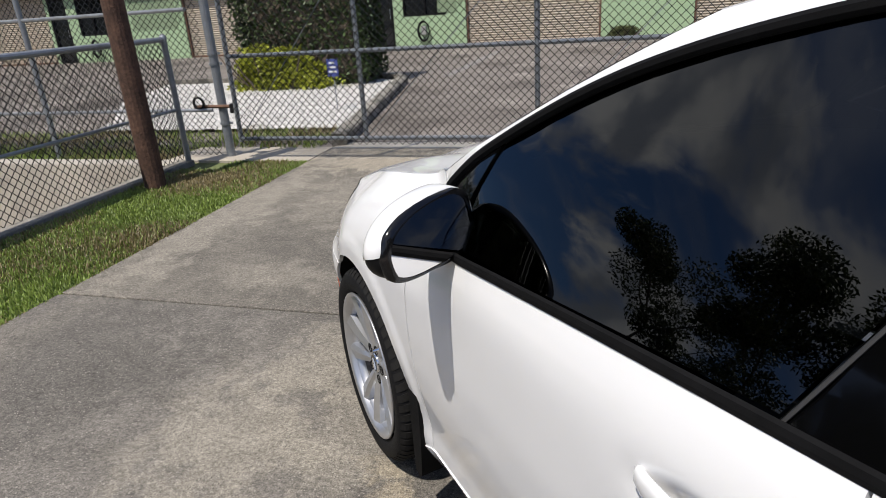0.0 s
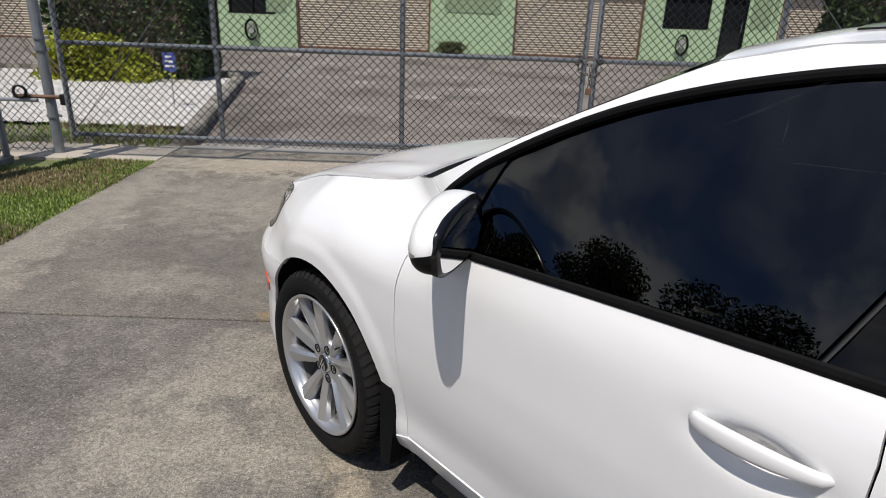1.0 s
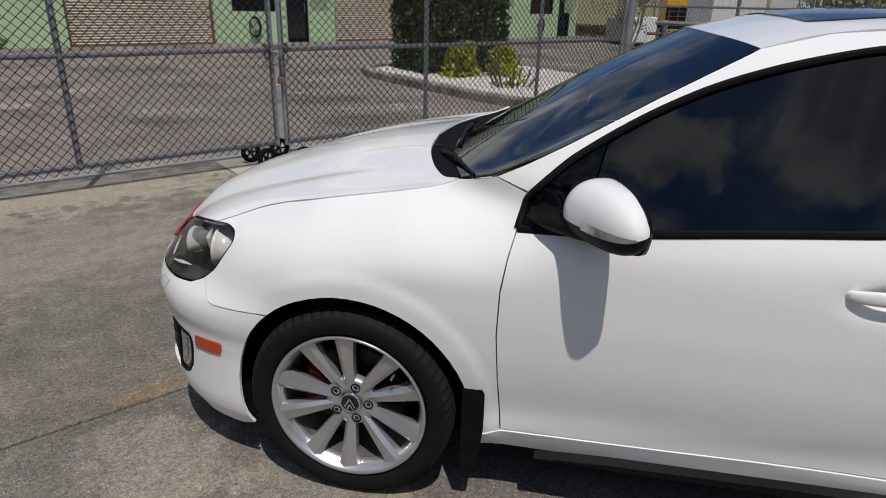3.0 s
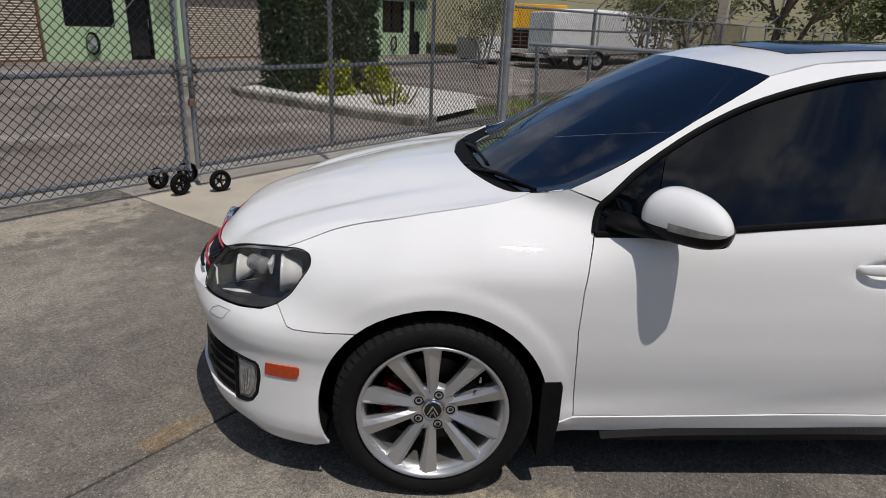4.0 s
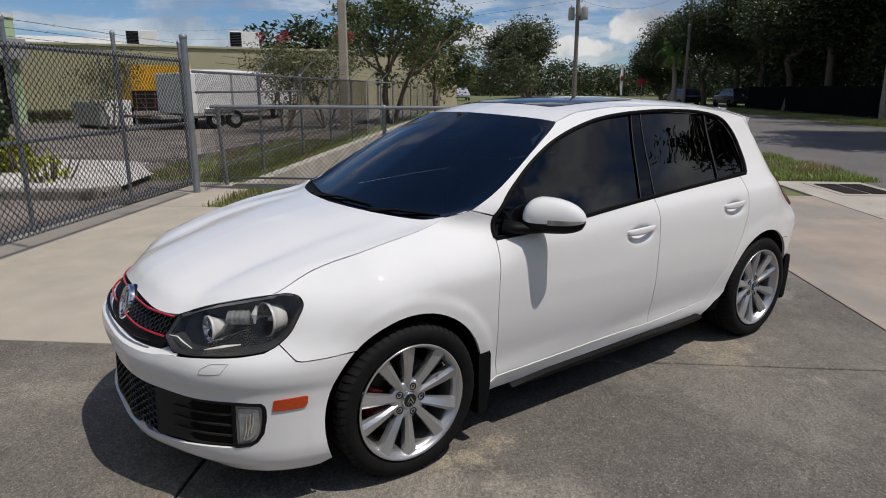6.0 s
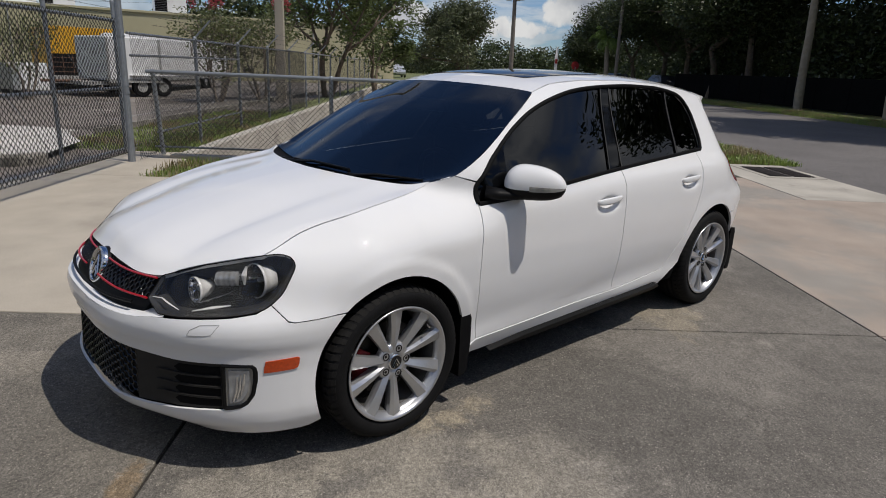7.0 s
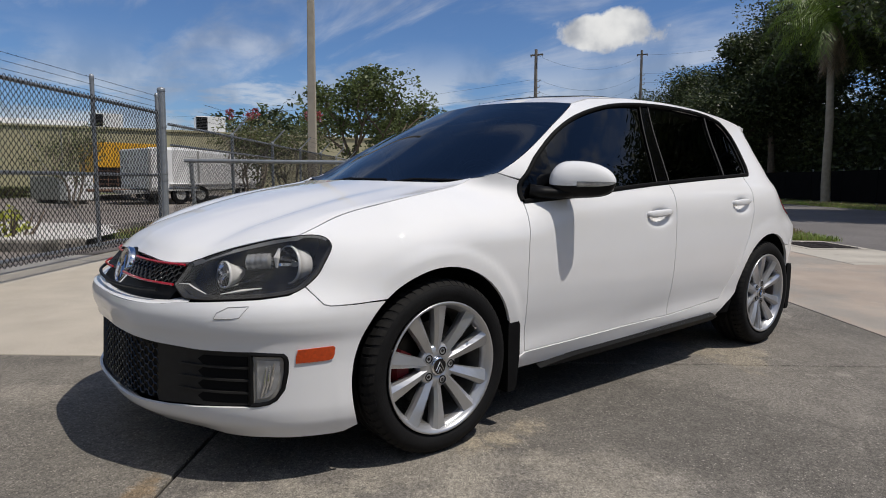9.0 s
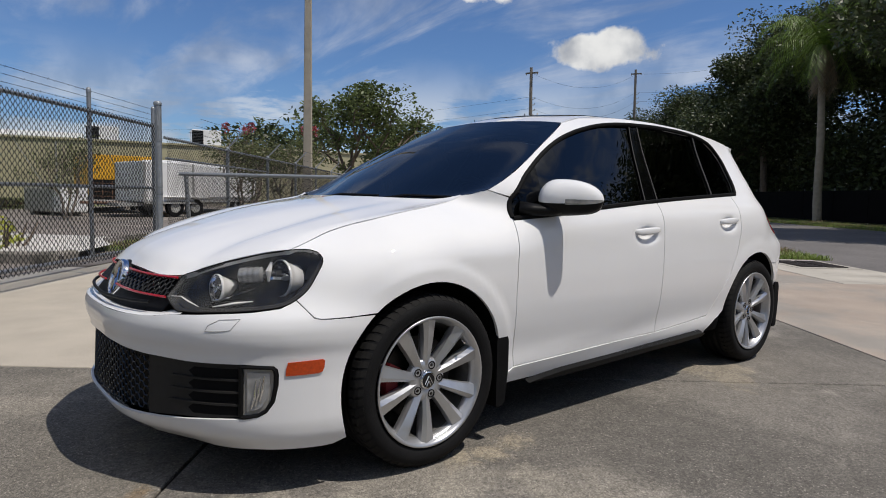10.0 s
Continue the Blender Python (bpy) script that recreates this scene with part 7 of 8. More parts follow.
roof_ob = part("roof", rimmed(top_patch(screen_top, roof_rear, roof_mid, roof_side, 40, 20, 2.6), 0.015), CAR_WHITE, car)
# sunroof pane lies a little proud of the roof
roof_tree = BVHTree.FromPolygons([v.co.copy() for v in roof_ob.data.vertices], [tuple(p.vertices) for p in roof_ob.data.polygons])
bm = bmesh.new()
rows = []
for i in range(25):
    a = -1 + 2 * i / 24
    half = 0.405 * (1 - 0.10 * abs(a) ** 6)
    row = []
    for k in range(25):
        x, y = half * (-1 + k / 12), -1.475 + 0.325 * a
        y -= 0.035 * (x / 0.4) ** 2
        row.append(bm.verts.new((x, y, roof_tree.ray_cast(Vector((x, y, 2.0)), Vector((0, 0, -1)))[0].z + 0.004)))
    rows.append(row)
for r0, r1 in zip(rows, rows[1:]):
    for q in range(24):
        bm.faces.new((r0[q], r0[q + 1], r1[q + 1], r1[q]))
bm.normal_update()
if sum(f.normal.z for f in bm.faces) < 0:
    bmesh.ops.reverse_faces(bm, faces=bm.faces)
part("sunroof", rimmed(bm, 0.006), SUNROOF_GLASS, car, "dark glass sunroof", smooth=True)
# spoiler
sp_f = [Vector((0, -2.77, 1.400)), Vector((-0.35, -2.74, 1.396)), Vector((-0.55, -2.62, 1.374))]
sp_r = [Vector((0, -2.95, 1.376)), Vector((-0.35, -2.91, 1.372)), Vector((-0.565, -2.765, 1.345))]
spo = top_patch(sp_f, sp_r, [sp_f[0], sp_r[0]], [sp_f[-1], sp_r[-1]], 6, 12, 2.0)
part("spoiler", rimmed(spo, 0.035), CAR_WHITE, car)
part("aerial", tubed([(0, -2.6, 1.42), (0.0, -2.72, 1.50)], [0.006, 0.003], 6), BLACK_RUBBER, car)

# cowl between bonnet and windscreen, wipers
cowl_f = [p + Vector((0, 0.005, -0.004)) for p in hood_rear]
cowl_r = [p + Vector((0, -0.01, -0.006)) for p in screen_low]
part("cowl", top_patch(cowl_f, cowl_r, [cowl_f[0], (cowl_f[0] + cowl_r[0]) / 2 - Vector((0, 0, 0.012)), cowl_r[0]], [cowl_f[-1], cowl_r[-1]], 5, 20, 2.0), SHELL_BLACK, car)
for x0, x1 in ((0.38, -0.20), (-0.18, -0.60)):
    def on_screen(b, a):
        lo, hi = along(curve_through(screen_low, 8), min(1, abs(b))), along(curve_through(screen_top, 8), min(1, abs(b)))
        q = lo.lerp(hi, a)
        q.x = math.copysign(q.x, b) if b else 0
        return q
    w = new("wiper")
    w.parent = car
    tagged(w, "black flat wiper on the windscreen")
    base = Vector((x0 * 0.97, -0.105 - 0.30 * abs(x0) ** 1.8, 0.960))
    tipv = Vector((x1, -0.185 - 0.36 * abs(x1) ** 2.0, 0.985))
    part("arm", tubed([base, base.lerp(tipv, 0.5) + Vector((0, 0, 0.02)), tipv + Vector((0, 0, 0.006))], [0.010, 0.007, 0.005], 6), BLACK_PLASTIC, w)
    part("blade", tubed([base.lerp(tipv, 0.12) + Vector((0, -0.03, 0.012)), tipv + Vector((0, 0, -0.002))], 0.007, 6), BLACK_RUBBER, w)
    bm = bmesh.new()
    lathe(bm, [(0.001, 0.02), (0.014, 0.018), (0.016, 0.0)], 12, "z", base)
    part("pivot", bm, BLACK_PLASTIC, w)

# side glass, pillars and trim
def lerp2(pts, y):
    ys, zs = zip(*sorted(pts))
    return float(np.interp(y, ys, zs))


def slanted(low_y, top_y):
    return [(low_y + (top_y - low_y) * k / 6, lerp2(BELT, low_y) + (lerp2(DLO_TOP[:15], top_y) - lerp2(BELT, low_y)) * k / 6) for k in range(7)]


GL_F = [(-0.622, 0.930)] + BELT[2:4] + slanted(-1.385, -1.545) + [p for p in DLO_TOP[:12][::-1] if -1.53 < p[0] < -0.70] + [(-0.673, 1.144)]
GL_R = slanted(-1.512, -1.632)[::-1] + [(-1.85, 1.012)] + slanted(-2.105, -2.205) + [(-1.85, 1.40)]
GL_Q = slanted(-2.123, -2.223) + [(-2.33, 1.358), (-2.405, 1.306), (-2.438, 1.23), (-2.427, 1.11), (-2.405, 1.048)]
for nm, poly, lab in (("front_window", GL_F, "dark tinted front side window"), ("rear_window", GL_R, "dark tinted rear side window"), ("quarter_window", GL_Q, "small dark quarter window")):
    both(part(nm, panel_mesh(Y(poly), step=0.11, lift=-0.010, gap=0.004, rim=0.0, edge_step=0.04), GLASS_TINT, car, lab))
B_POST = slanted(-1.385, -1.545) + slanted(-1.512, -1.632)[::-1]
both(part("door_pillar", panel_mesh(Y(B_POST), step=0.03, lift=-0.004, gap=0.001), PILLAR_BLACK, car, "black pillar trim"))
for low_y, top_y in ((-1.392, -1.551), (-1.507, -1.627), (-2.105, -2.205)):
    both(part("window_seal", tubed([sy(y, z, -0.001) for y, z in slanted(low_y, top_y)], 0.0028, 5), SEAL_GREY, car, "thin grey window seal"))
C_POST = slanted(-2.105, -2.205) + slanted(-2.123, -2.223)[::-1]
both(part("window_divider", panel_mesh(Y(C_POST), step=0.03, lift=-0.004, gap=0.0, edge_step=0.01), BLACK_PLASTIC, car))
SAIL = [(-0.467, 0.909), (-0.62, 0.926), (-0.672, 1.138), (-0.615, 1.098), (-0.550, 1.046), (-0.494, 0.985), (-0.480, 0.95)]
both(part("mirror_sail", panel_mesh(Y(SAIL), step=0.03, lift=-0.004, gap=0.001), PILLAR_BLACK, car))
belt_pts = [sy(y, z - 0.002, 0.002) for y, z in [(float(v[0]), float(v[1])) for v in curve_through(BELT, 8)]]
both(part("belt_trim", tubed(belt_pts, 0.0115, 8, flat=(0.6, 1.0)), BLACK_RUBBER, car, "black window trim strip"))
top_pts = [sy(float(v[0]), float(v[1]), 0.001) for v in curve_through(DLO_TOP, 6)]
both(part("window_trim", tubed(top_pts, 0.0105, 8), BLACK_RUBBER, car, "black window trim strip"))

# dark shell under the panels, cabin
bm = bmesh.new()
rows = []
for y in np.linspace(0.38, -3.0, 86):
    col = []
    for z in np.linspace(0.24, lerp2(BELT, max(-2.33, min(-0.43, y))) - 0.004 if y < -0.35 else min(hood_z(y) - 0.05, 0.90), 14):
        col.append((y, z))
    rows.append(col)
grid = [[bm.verts.new(sy(y, z, -0.016)) for y, z in col] for col in rows]
for r0, c0, r1 in zip(grid, rows, grid[1:]):
    for q in range(13):
        yy, z2 = c0[q]
        if any(math.hypot(yy - wy, z2 - 0.318) < 0.40 for wy in (0, -2.578)):
            continue
        bm.faces.new((r0[q], r1[q], r1[q + 1], r0[q + 1]))
both(part("inner_shell", bm, SHELL_BLACK, car))
bm = bmesh.new()
box(bm, -0.70, 0.70, -3.0, 0.60, 0.19, 0.24)
part("floorpan", bm, SHELL_BLACK, car)
# unseen black sheet behind bumper and lamps, added to stop sunlight passing through
bm = bmesh.new()
grid = [[bm.verts.new(skin(u, z, -0.085)) for z in np.linspace(0.19, 0.70, 10)] for u in np.linspace(0.0, 1.06, 30)]
for r0, r1 in zip(grid, grid[1:]):
    for q in range(9):
        bm.faces.new((r0[q], r1[q], r1[q + 1], r0[q + 1]))
both(part("front_shell", bm, SHELL_BLACK, car))
# hidden strip in the bumper, blocks light leaking between the two grilles
bm = bmesh.new()
grid = [[bm.verts.new(skin(u, 0.475, o)) for o in (-0.004, -0.09)] for u in np.linspace(0.0, 0.95, 28)]
for r0, r1 in zip(grid, grid[1:]):
    bm.faces.new((r0[0], r1[0], r1[1], r0[1]))
both(part("bumper_beam", bm, SHELL_BLACK, car))
# plate added under the nose to keep bright slits out of its shadow
bm = bmesh.new()
half = [skin(u, 0.175, -0.02) for u in np.linspace(0.0, uy(0.40), 24)]
bm.faces.new([bm.verts.new((p.x, p.y, 0.19)) for p in half] + [bm.verts.new((-p.x, p.y, 0.19)) for p in half[:0:-1]])
part("undertray", bm, SHELL_BLACK, car)
bm = bmesh.new()
box(bm, -0.66, 0.66, 0.30, 0.34, 0.2, 0.72)
part("bulkhead", bm, SHELL_BLACK, car)
bm = bmesh.new()
rows = []
for k in range(13):
    x = -0.74 + 1.48 * k / 12
    y0 = -0.05 - 0.25 * (x / 0.74) ** 2
    rows.append([bm.verts.new((x, y0 + a, z)) for a, z in ((0.0, 0.925), (-0.25, 0.955), (-0.42, 0.935), (-0.50, 0.85), (-0.50, 0.55))])
for r0, r1 in zip(rows, rows[1:]):
    for j in range(4):
        bm.faces.new((r0[j], r0[j + 1], r1[j + 1], r1[j]))
bmesh.ops.scale(bm, vec=(0.93, 1.0, 1.0), verts=bm.verts)
part("dashboard", bm, CABIN, car, smooth=True)
for x in (-0.36, 0.36):
    seat = part("front_seat", boxed(x - 0.25, x + 0.25, -1.35, -0.85, 0.30, 0.52, bevel=0.05), CABIN, car)
    bm = bmesh.new()
    box(bm, x - 0.25, x + 0.25, -1.52, -1.38, 0.5, 1.08, 0.05)
    part("seat_back", bm, CABIN, seat)
    bm = bmesh.new()
    box(bm, x - 0.13, x + 0.13, -1.53, -1.43, 1.11, 1.29, 0.04)
    part("head_rest", bm, CABIN, seat)
bm = bmesh.new()
box(bm, -0.6, 0.6, -2.35, -2.15, 0.4, 1.05, 0.05)
part("rear_bench", bm, CABIN, car)
bm = bmesh.new()
ring = [(-0.36 + 0.185 * math.cos(a), -0.66 + 0.06 * math.sin(a), 0.90 + 0.175 * math.sin(a)) for a in np.linspace(0, 6.283, 30)]
tube(bm, ring, 0.016, 8, caps=False)
tube(bm, [(-0.54, -0.66, 0.90), (-0.36, -0.64, 0.89), (-0.18, -0.66, 0.90)], 0.018, 6)
part("steering_wheel", bm, BLACK_PLASTIC, car)
part("rear_mirror", boxed(-0.12, 0.12, -0.88, -0.84, 1.235, 1.30, bevel=0.015), BLACK_PLASTIC, car)


# wheel wells
for wy, r in ((0.0, 0.374), (-2.578, 0.380)):
    bm = bmesh.new()
    rows = []
    for k in range(25):
        a = radians(-22 + 224 * k / 24)
        c, s = wy + r * math.cos(a), 0.318 + r * math.sin(a)
        rows.append([bm.verts.new((x, c, s)) for x in (sy(c, min(0.7, max(0.15, s))).x + 0.012, -0.74, -0.55)])
    for r0, r1 in zip(rows, rows[1:]):
        for j in range(2):
            bm.faces.new((r0[j], r0[j + 1], r1[j + 1], r1[j]))
    bm.faces.new([row[2] for row in rows])
    both(part("wheel_arch_liner", bm, SHELL_BLACK, car))


def tyre_bm(R, w):
    bm = bmesh.new()
    prof = [(0.238, -w * 0.40), (0.252, -w * 0.47), (0.275, -w * 0.50), (0.297, -w * 0.485), (R - 0.008, -w * 0.42), (R - 0.001, -w * 0.36)]
    groove = []
    for g in (-0.26, -0.09, 0.09, 0.26):
        groove += [(R, w * (g - 0.025)), (R - 0.007, w * (g - 0.018)), (R - 0.007, w * (g + 0.018)), (R, w * (g + 0.025))]
    prof = prof + groove + [(r, -o) for r, o in prof[::-1]]
    lathe(bm, prof, 72, "x")
    for f in bm.faces:
        f.smooth = True
    return bm


def wheel(y, x_mid, seed, front):
    """One wheel: tyre, ten-spoke alloy, bolts, cap, disc and caliper. Outside is towards -x."""
    h = new("wheel")
    h.parent = car
    h.location = (x_mid, y, 0.318)
    tagged(h, "ten-spoke silver alloy wheel with a low-profile tyre")
    part("tyre", tyre_bm(0.3175, 0.226), TYRE, h)
    # shoulder blocks of the tread, standing proud on the outer edge
    bm = bmesh.new()
    for k in range(60):
        a = 2 * math.pi * k / 60
        rows = []
        for da in (-0.036, 0.036):
            skew = 0.010
            rows.append([bm.verts.new((-o * 0.226, r * math.cos(a + da + q * skew), r * math.sin(a + da + q * skew)))
                         for q, (r, o) in enumerate(((0.312, 0.20), (0.3190, 0.20), (0.3190, 0.345), (0.3165, 0.385), (0.3115, 0.425), (0.300, 0.476), (0.296, 0.470)))])
        for q in range(6):
            bm.faces.new((rows[0][q], rows[0][q + 1], rows[1][q + 1], rows[1][q]))
        for row in rows:
            bm.faces.new(row)
    bmesh.ops.recalc_face_normals(bm, faces=bm.faces)
    part("tread", bm, TREAD, h)
    bm = bmesh.new()
    lathe(bm, [(0.232, 0.10), (0.212, 0.06), (0.208, -0.02), (0.213, -0.062)], 72, "x")
    part("barrel", bm, SHADED_ALLOY, h, "inner barrel of the rim, darkened for the shade behind the spokes", smooth=True)
    bm = bmesh.new()
    lathe(bm, [(0.213, -0.062), (0.214, -0.072), (0.224, -0.090), (0.236, -0.098), (0.2415, -0.104), (0.2405, -0.110), (0.234, -0.109), (0.2275, -0.100), (0.222, -0.088)], 72, "x")
    part("rim", bm, ALLOY, h, smooth=True)
    # spokes: pairs that lean a little to each other, with a ridge off the middle
    for k in range(10):
        bm = bmesh.new()
        a0 = radians(90 + 36 * k + (2.2 if k % 2 else -2.2))
        rad = [0.050, 0.085, 0.125, 0.165, 0.200, 0.2285]
        wid = [0.0170, 0.0185, 0.0215, 0.0255, 0.0295, 0.0335]
        dep = [-0.070, -0.077, -0.084, -0.0895, -0.0925, -0.095]
        rows = []
        skew = 0.35 if k % 2 else -0.35
        for r, w, o in zip(rad, wid, dep):
            e, t = Vector((0, math.cos(a0), math.sin(a0))), Vector((0, -math.sin(a0), math.cos(a0)))
            row = []
            for f, dx in ((-1.0, 0.020), (-0.88, 0.004), (skew, -0.006), (0.88, 0.004), (1.0, 0.020), (0.8, 0.040), (-0.8, 0.040)):
                row.append(bm.verts.new(Vector((o + dx, 0, 0)) + e * r + t * (w * f)))
            rows.append(row)
        for r0, r1 in zip(rows, rows[1:]):
            for j in range(7):
                bm.faces.new((r0[j], r0[(j + 1) % 7], r1[(j + 1) % 7], r1[j]))
        bm.faces.new(rows[-1])
        bmesh.ops.recalc_face_normals(bm, faces=bm.faces)
        part("spoke", bm, ALLOY, h)
    bm = bmesh.new()
    lathe(bm, [(0.085, -0.045), (0.082, -0.066), (0.074, -0.074), (0.050, -0.076), (0.036, -0.074), (0.034, -0.066)], 48, "x")
    part("hub", bm, ALLOY, h, smooth=True)
    for k in range(5):
        a = radians(90 + 18 + 72 * k)
        c = (0, 0.056 * math.cos(a), 0.056 * math.sin(a))
        bm = bmesh.new()
        lathe(bm, [(0.015, -0.060), (0.0155, -0.078), (0.012, -0.0775), (0.0118, -0.066), (0.001, -0.066)], 16, "x", c)
        part("bolt_seat", bm, BLACK_PLASTIC, h)
        bm = bmesh.new()
        lathe(bm, [(0.0085, -0.060), (0.0085, -0.074), (0.006, -0.076), (0.001, -0.076)], 6, "x", c)
        part("bolt", bm, DISC_STEEL, h)
    bm = bmesh.new()
    lathe(bm, [(0.034, -0.066), (0.034, -0.078), (0.031, -0.081), (0.028, -0.0815)], 40, "x")
    part("cap_ring", bm, CHROME, h, smooth=True)
    bm = bmesh.new()
    lathe(bm, [(0.029, -0.0805), (0.001, -0.0825)], 40, "x")
    part("cap", bm, BLACK_GLOSS, h, "dark centre cap with bare bars")
    for (y0, z0, y1, z1) in ((-0.017, -0.013, 0.0, 0.017), (0.017, -0.013, 0.0, 0.017), (-0.010, -0.021, 0.0, -0.002), (0.010, -0.021, 0.0, -0.002)):
        part("cap_bar", tubed([(-0.083, y0, z0), (-0.083, y1, z1)], 0.0026, 5), CHROME, h)
    bm = bmesh.new()
    lathe(bm, [(0.06, -0.012), (0.155, -0.012), (0.156, 0.012), (0.06, 0.012)], 48, "x", closed=True)
    part("brake_disc", bm, DISC_STEEL, h)
    bm = bmesh.new()
    rows = []
    for k in range(9):
        a = radians((4 if front else 170) - 24 + 48 * k / 8)
        rows.append([bm.verts.new((x, r * math.cos(a), r * math.sin(a))) for r, x in ((0.110, -0.040), (0.160, -0.040), (0.172, -0.025), (0.172, 0.03), (0.110, 0.03))])
    for r0, r1 in zip(rows, rows[1:]):
        for j in range(5):
            bm.faces.new((r0[j], r0[(j + 1) % 5], r1[(j + 1) % 5], r1[j]))
    bm.faces.new(rows[0])
    bm.faces.new(rows[-1][::-1])
    bmesh.ops.recalc_face_normals(bm, faces=bm.faces)
    part("caliper", bm, RED_CALIPER, h, "red brake caliper")
    part("valve", tubed([(-0.10, 0.196 * math.cos(2.4), 0.196 * math.sin(2.4)), (-0.118, 0.190 * math.cos(2.4), 0.190 * math.sin(2.4))], 0.004, 6), CHROME, h)
    return h


w_f = wheel(0.0, -0.762, 1, True)
w_r = wheel(-2.578, -0.746, 2, False)
for w0 in (w_f, w_r):
    w1 = new("wheel")
    w1.parent = car
    w1.location = (-w0.location.x, w0.location.y, w0.location.z)
    w1.rotation_euler = (0, 0, math.pi)
    w1["label"] = w0["label"]
    for ch in w0.children:
        oc = new(ch.name.split(".")[0], ch.data)
        oc.parent = w1
        if "label" in ch:
            oc["label"] = ch["label"]

# mud flaps
for y, z0, z1 in ((-0.352, 0.150, 0.445), (-2.935, 0.175, 0.47)):
    bm = bmesh.new()
    prof = [(y + 0.004, z1), (y - 0.044, z1), (y - 0.056, z1 - 0.03), (y - 0.056, z1 - 0.15), (y - 0.04, z0 + 0.012), (y - 0.025, z0), (y + 0.008, z0), (y + 0.010, z1 - 0.02)]
    x0 = sy(y, 0.4).x
    a = [bm.verts.new((x0 - (0.006 if y > -1 else 0.022), p, z)) for p, z in prof]
    b = [bm.verts.new((x0 + 0.17, p + 0.01, z)) for p, z in prof]
    for q in range(len(prof)):
        bm.faces.new((a[q], a[(q + 1) % 8], b[(q + 1) % 8], b[q]))
    bm.faces.new(a)
    bm.faces.new(b[::-1])
    bmesh.ops.recalc_face_normals(bm, faces=bm.faces)
    both(part("mud_flap", bm, BLACK_RUBBER, car, "black rubber mud flap"))

# door handles: a flat bar bridging the scooped bowl
for (hy, hz), owner in zip(HANDLES, (door_f, door_r)):
    bm = bmesh.new()
    rows = []
    for k in range(19):
        t = k / 18
        yy = hy + 0.112 - 0.218 * t
        bow = math.sin(math.pi * t) ** 0.45
        x0 = (sy(hy + 0.17, hz).x * (1 - t) + sy(hy - 0.17, hz).x * t) + 0.012 - 0.026 * bow
        hh = 0.0175 * (0.35 + 0.65 * bow) * (1.0 + 0.12 * math.cos(math.pi * t))
        zc = hz + 0.006 + 0.010 * t
        ring = []
        for i in range(14):
            a = 2 * math.pi * i / 14
            c, s2 = math.cos(a), math.sin(a)
            ring.append(bm.verts.new((x0 + 0.0085 * math.copysign(abs(c) ** 0.7, c), yy, zc + hh * math.copysign(abs(s2) ** 0.8, s2))))
        rows.append(ring)
    for r0, r1 in zip(rows, rows[1:]):
        for i in range(14):
            bm.faces.new((r0[i], r0[(i + 1) % 14], r1[(i + 1) % 14], r1[i]))
    bm.faces.new(rows[0])
    bm.faces.new(rows[-1][::-1])
    bmesh.ops.recalc_face_normals(bm, faces=bm.faces)
    hd = part("door_handle", bm, CAR_WHITE, owner, smooth=True)
    other = hd.data.copy()
    other.transform(Matrix.Diagonal((-1, 1, 1, 1)))
    other.flip_normals()
    o2 = new("door_handle", other)
    o2.parent = owner


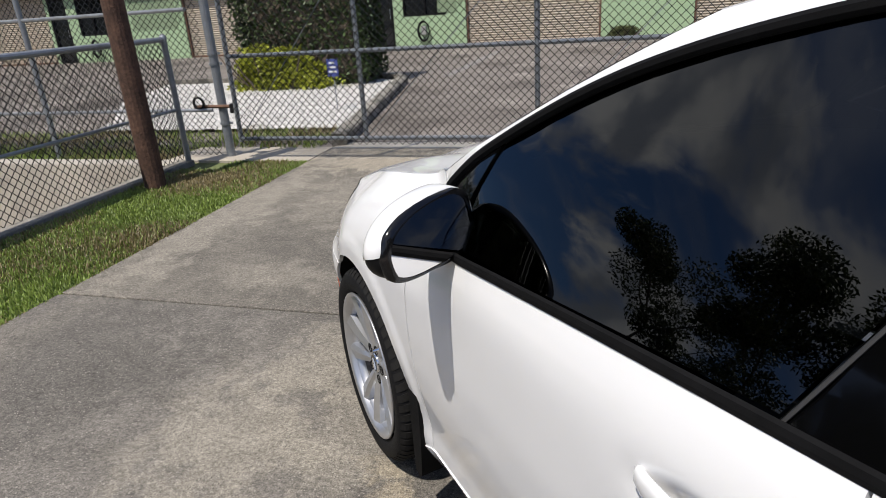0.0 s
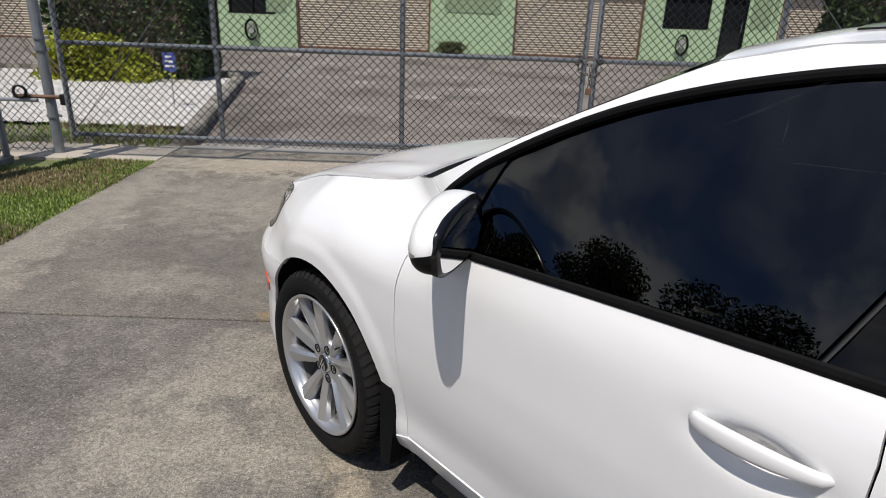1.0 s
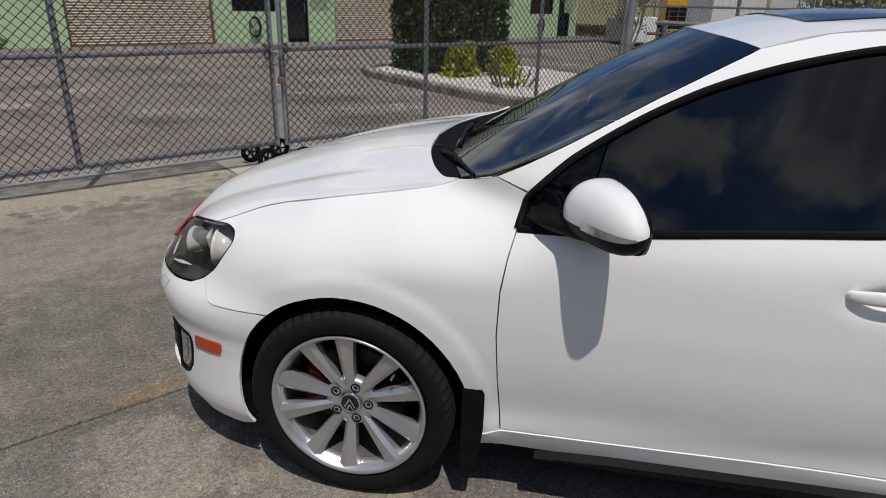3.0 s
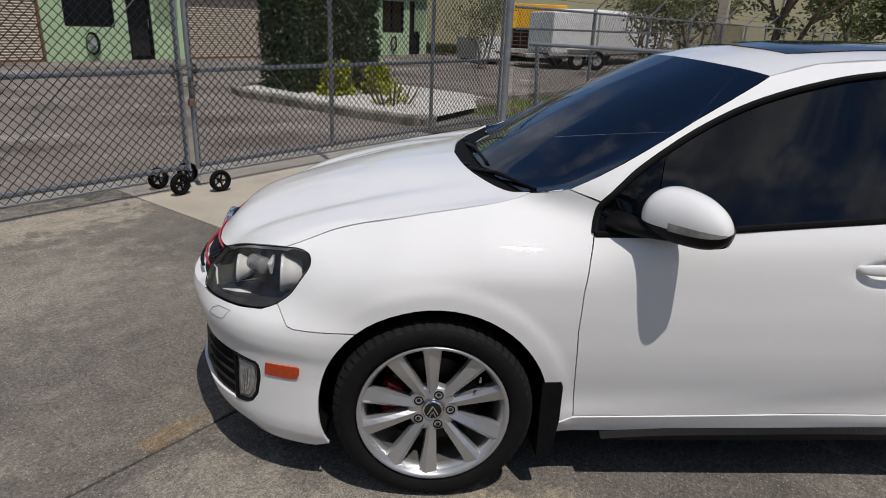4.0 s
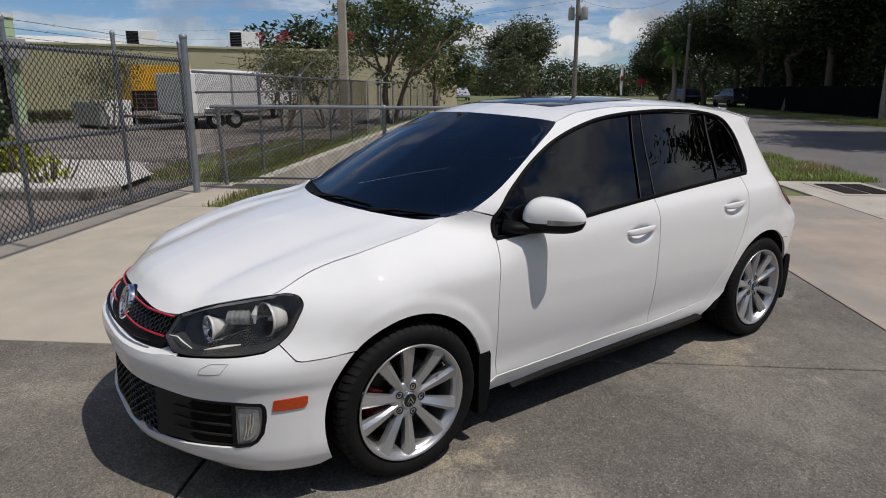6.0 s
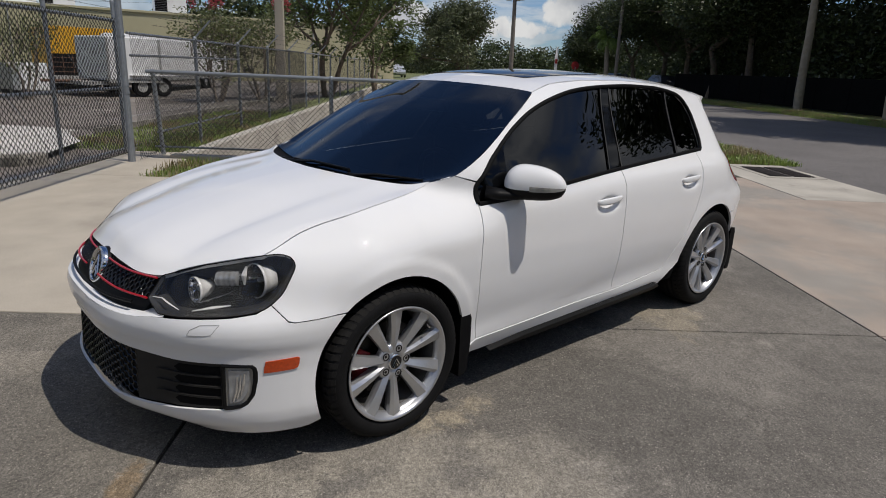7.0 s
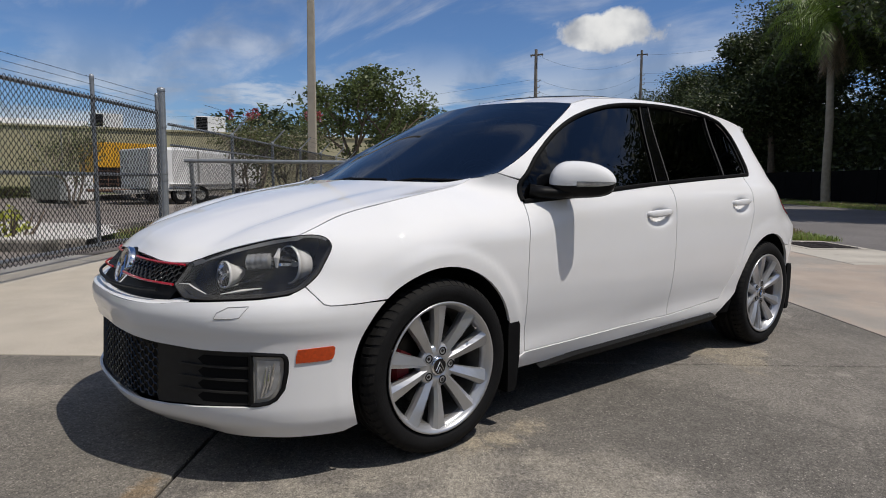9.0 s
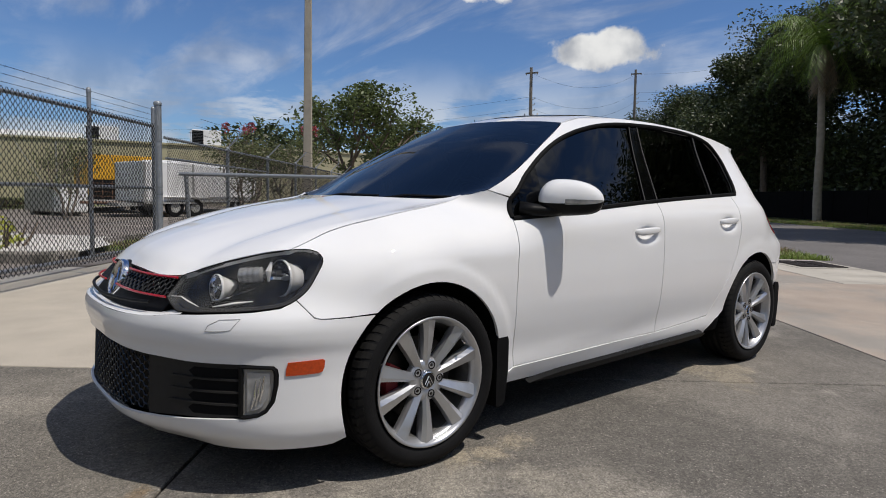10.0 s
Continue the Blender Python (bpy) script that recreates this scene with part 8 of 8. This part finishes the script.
# wing mirrors
def wing_mirror():
    m = new("wing_mirror")
    m.parent = car
    tagged(m, "white-capped wing mirror on a black foot")
    c = Vector((-0.914, -0.690, 0.987))
    TURN_M = Matrix.Rotation(radians(26), 3, "Z")

    def form(a, b):
        """A point of the shell: a round the x axis of the housing, b along it."""
        prof = max(0.0, 1 - abs(b) ** 3.4) ** 0.45
        d = (b + 0.35) / (1.35 if b > -0.35 else 0.65)
        top = 0.086 * max(0.0, 1 - abs(d) ** 2.3) ** 0.52
        co, si = math.cos(a), math.sin(a)
        yy = math.copysign(abs(co) ** 0.85, co) * (0.074 - 0.028 * b) * prof
        if yy < 0:
            yy = max(yy, -0.026)
        zz = si * top if si > 0 else math.copysign(abs(si) ** 0.8, si) * 0.068 * prof * (1 - 0.12 * b)
        return c + TURN_M @ Vector((-0.136 * b, yy, zz + 0.002))

    def shell(a0, a1, grow, name, mat, label="", b0=-0.999, b1=0.999, na=28, nb=26, smooth=True):
        bm = bmesh.new()
        rows = []
        for j in range(nb + 1):
            b = b0 + (b1 - b0) * j / nb
            b = math.sin(b * math.pi / 2) if b0 < -0.9 else b
            rows.append([bm.verts.new(c + (form(radians(a0 + (a1 - a0) * i / na), b) - c) * grow) for i in range(na + 1)])
        for r0, r1 in zip(rows, rows[1:]):
            for i in range(na):
                bm.faces.new((r0[i], r0[i + 1], r1[i + 1], r1[i]))
        bmesh.ops.remove_doubles(bm, verts=bm.verts, dist=0.0004)
        bmesh.ops.recalc_face_normals(bm, faces=bm.faces)
        return part(name, bm, mat, m, label, smooth=smooth)

    shell(0, 360, 0.985, "housing", BLACK_PLASTIC, na=48)
    shell(-9, 168, 1.0, "cap", CAR_WHITE, "white mirror cap")
    shell(-13, 1, 1.010, "indicator", FOG_LENS, "clear indicator strip", b0=-0.05, b1=0.985, na=5)
    # glass and its frame look back along the car and fill the housing's rear
    def rear_ring(grow, y):
        ring = []
        for i in range(44):
            a = 2 * math.pi * i / 44
            x = 0.130 * math.copysign(abs(math.cos(a)) ** 0.7, math.cos(a))
            b = -x / 0.136
            d = (b + 0.35) / (1.35 if b > -0.35 else 0.65)
            z = 0.082 * max(0.0, 1 - abs(d) ** 2.3) ** 0.52 if math.sin(a) > 0 else -0.065 * max(0.0, 1 - abs(b) ** 3.4) ** 0.45
            z *= min(1.0, abs(math.sin(a)) * 2.0)
            ring.append(c + TURN_M @ Vector((x * grow, y, z * grow + 0.003)))
        return ring

    bm = bmesh.new()
    bm.faces.new([bm.verts.new(p) for p in rear_ring(0.89, -0.0315)])
    bm.normal_update()
    if sum(f.normal.y for f in bm.faces) > 0:
        bmesh.ops.reverse_faces(bm, faces=bm.faces)
    part("glass", bm, MIRROR, m, "mirror glass")
    bm = bmesh.new()
    frame_in, frame_out = rear_ring(0.87, -0.033), rear_ring(0.995, -0.0275)
    frame_side = rear_ring(0.995, -0.018)
    loops = [[bm.verts.new(p) for p in ring] for ring in (frame_in, frame_out, frame_side)]
    for l0, l1 in zip(loops, loops[1:]):
        for i in range(44):
            bm.faces.new((l0[i], l0[(i + 1) % 44], l1[(i + 1) % 44], l1[i]))
    part("bezel", bm, BLACK_GLOSS, m, "black mirror frame", smooth=True)
    foot = [Vector((-0.775, -0.525, 0.948)), Vector((-0.82, -0.565, 0.944)), Vector((-0.86, -0.615, 0.943)), Vector((-0.90, -0.66, 0.950))]
    part("foot", tubed(foot, [0.05, 0.042, 0.038, 0.04], 12, flat=(1.0, 0.62)), BLACK_PLASTIC, m, smooth=True)
    return m


mir = wing_mirror()
mir2 = new("wing_mirror")
mir2.parent = car
mir2["label"] = mir["label"]
for ch in mir.children:
    me = ch.data.copy()
    me.transform(Matrix.Diagonal((-1, 1, 1, 1)))
    me.flip_normals()
    oc = new(ch.name.split(".")[0], me)
    oc.parent = mir2
    if "label" in ch:
        oc["label"] = ch["label"]
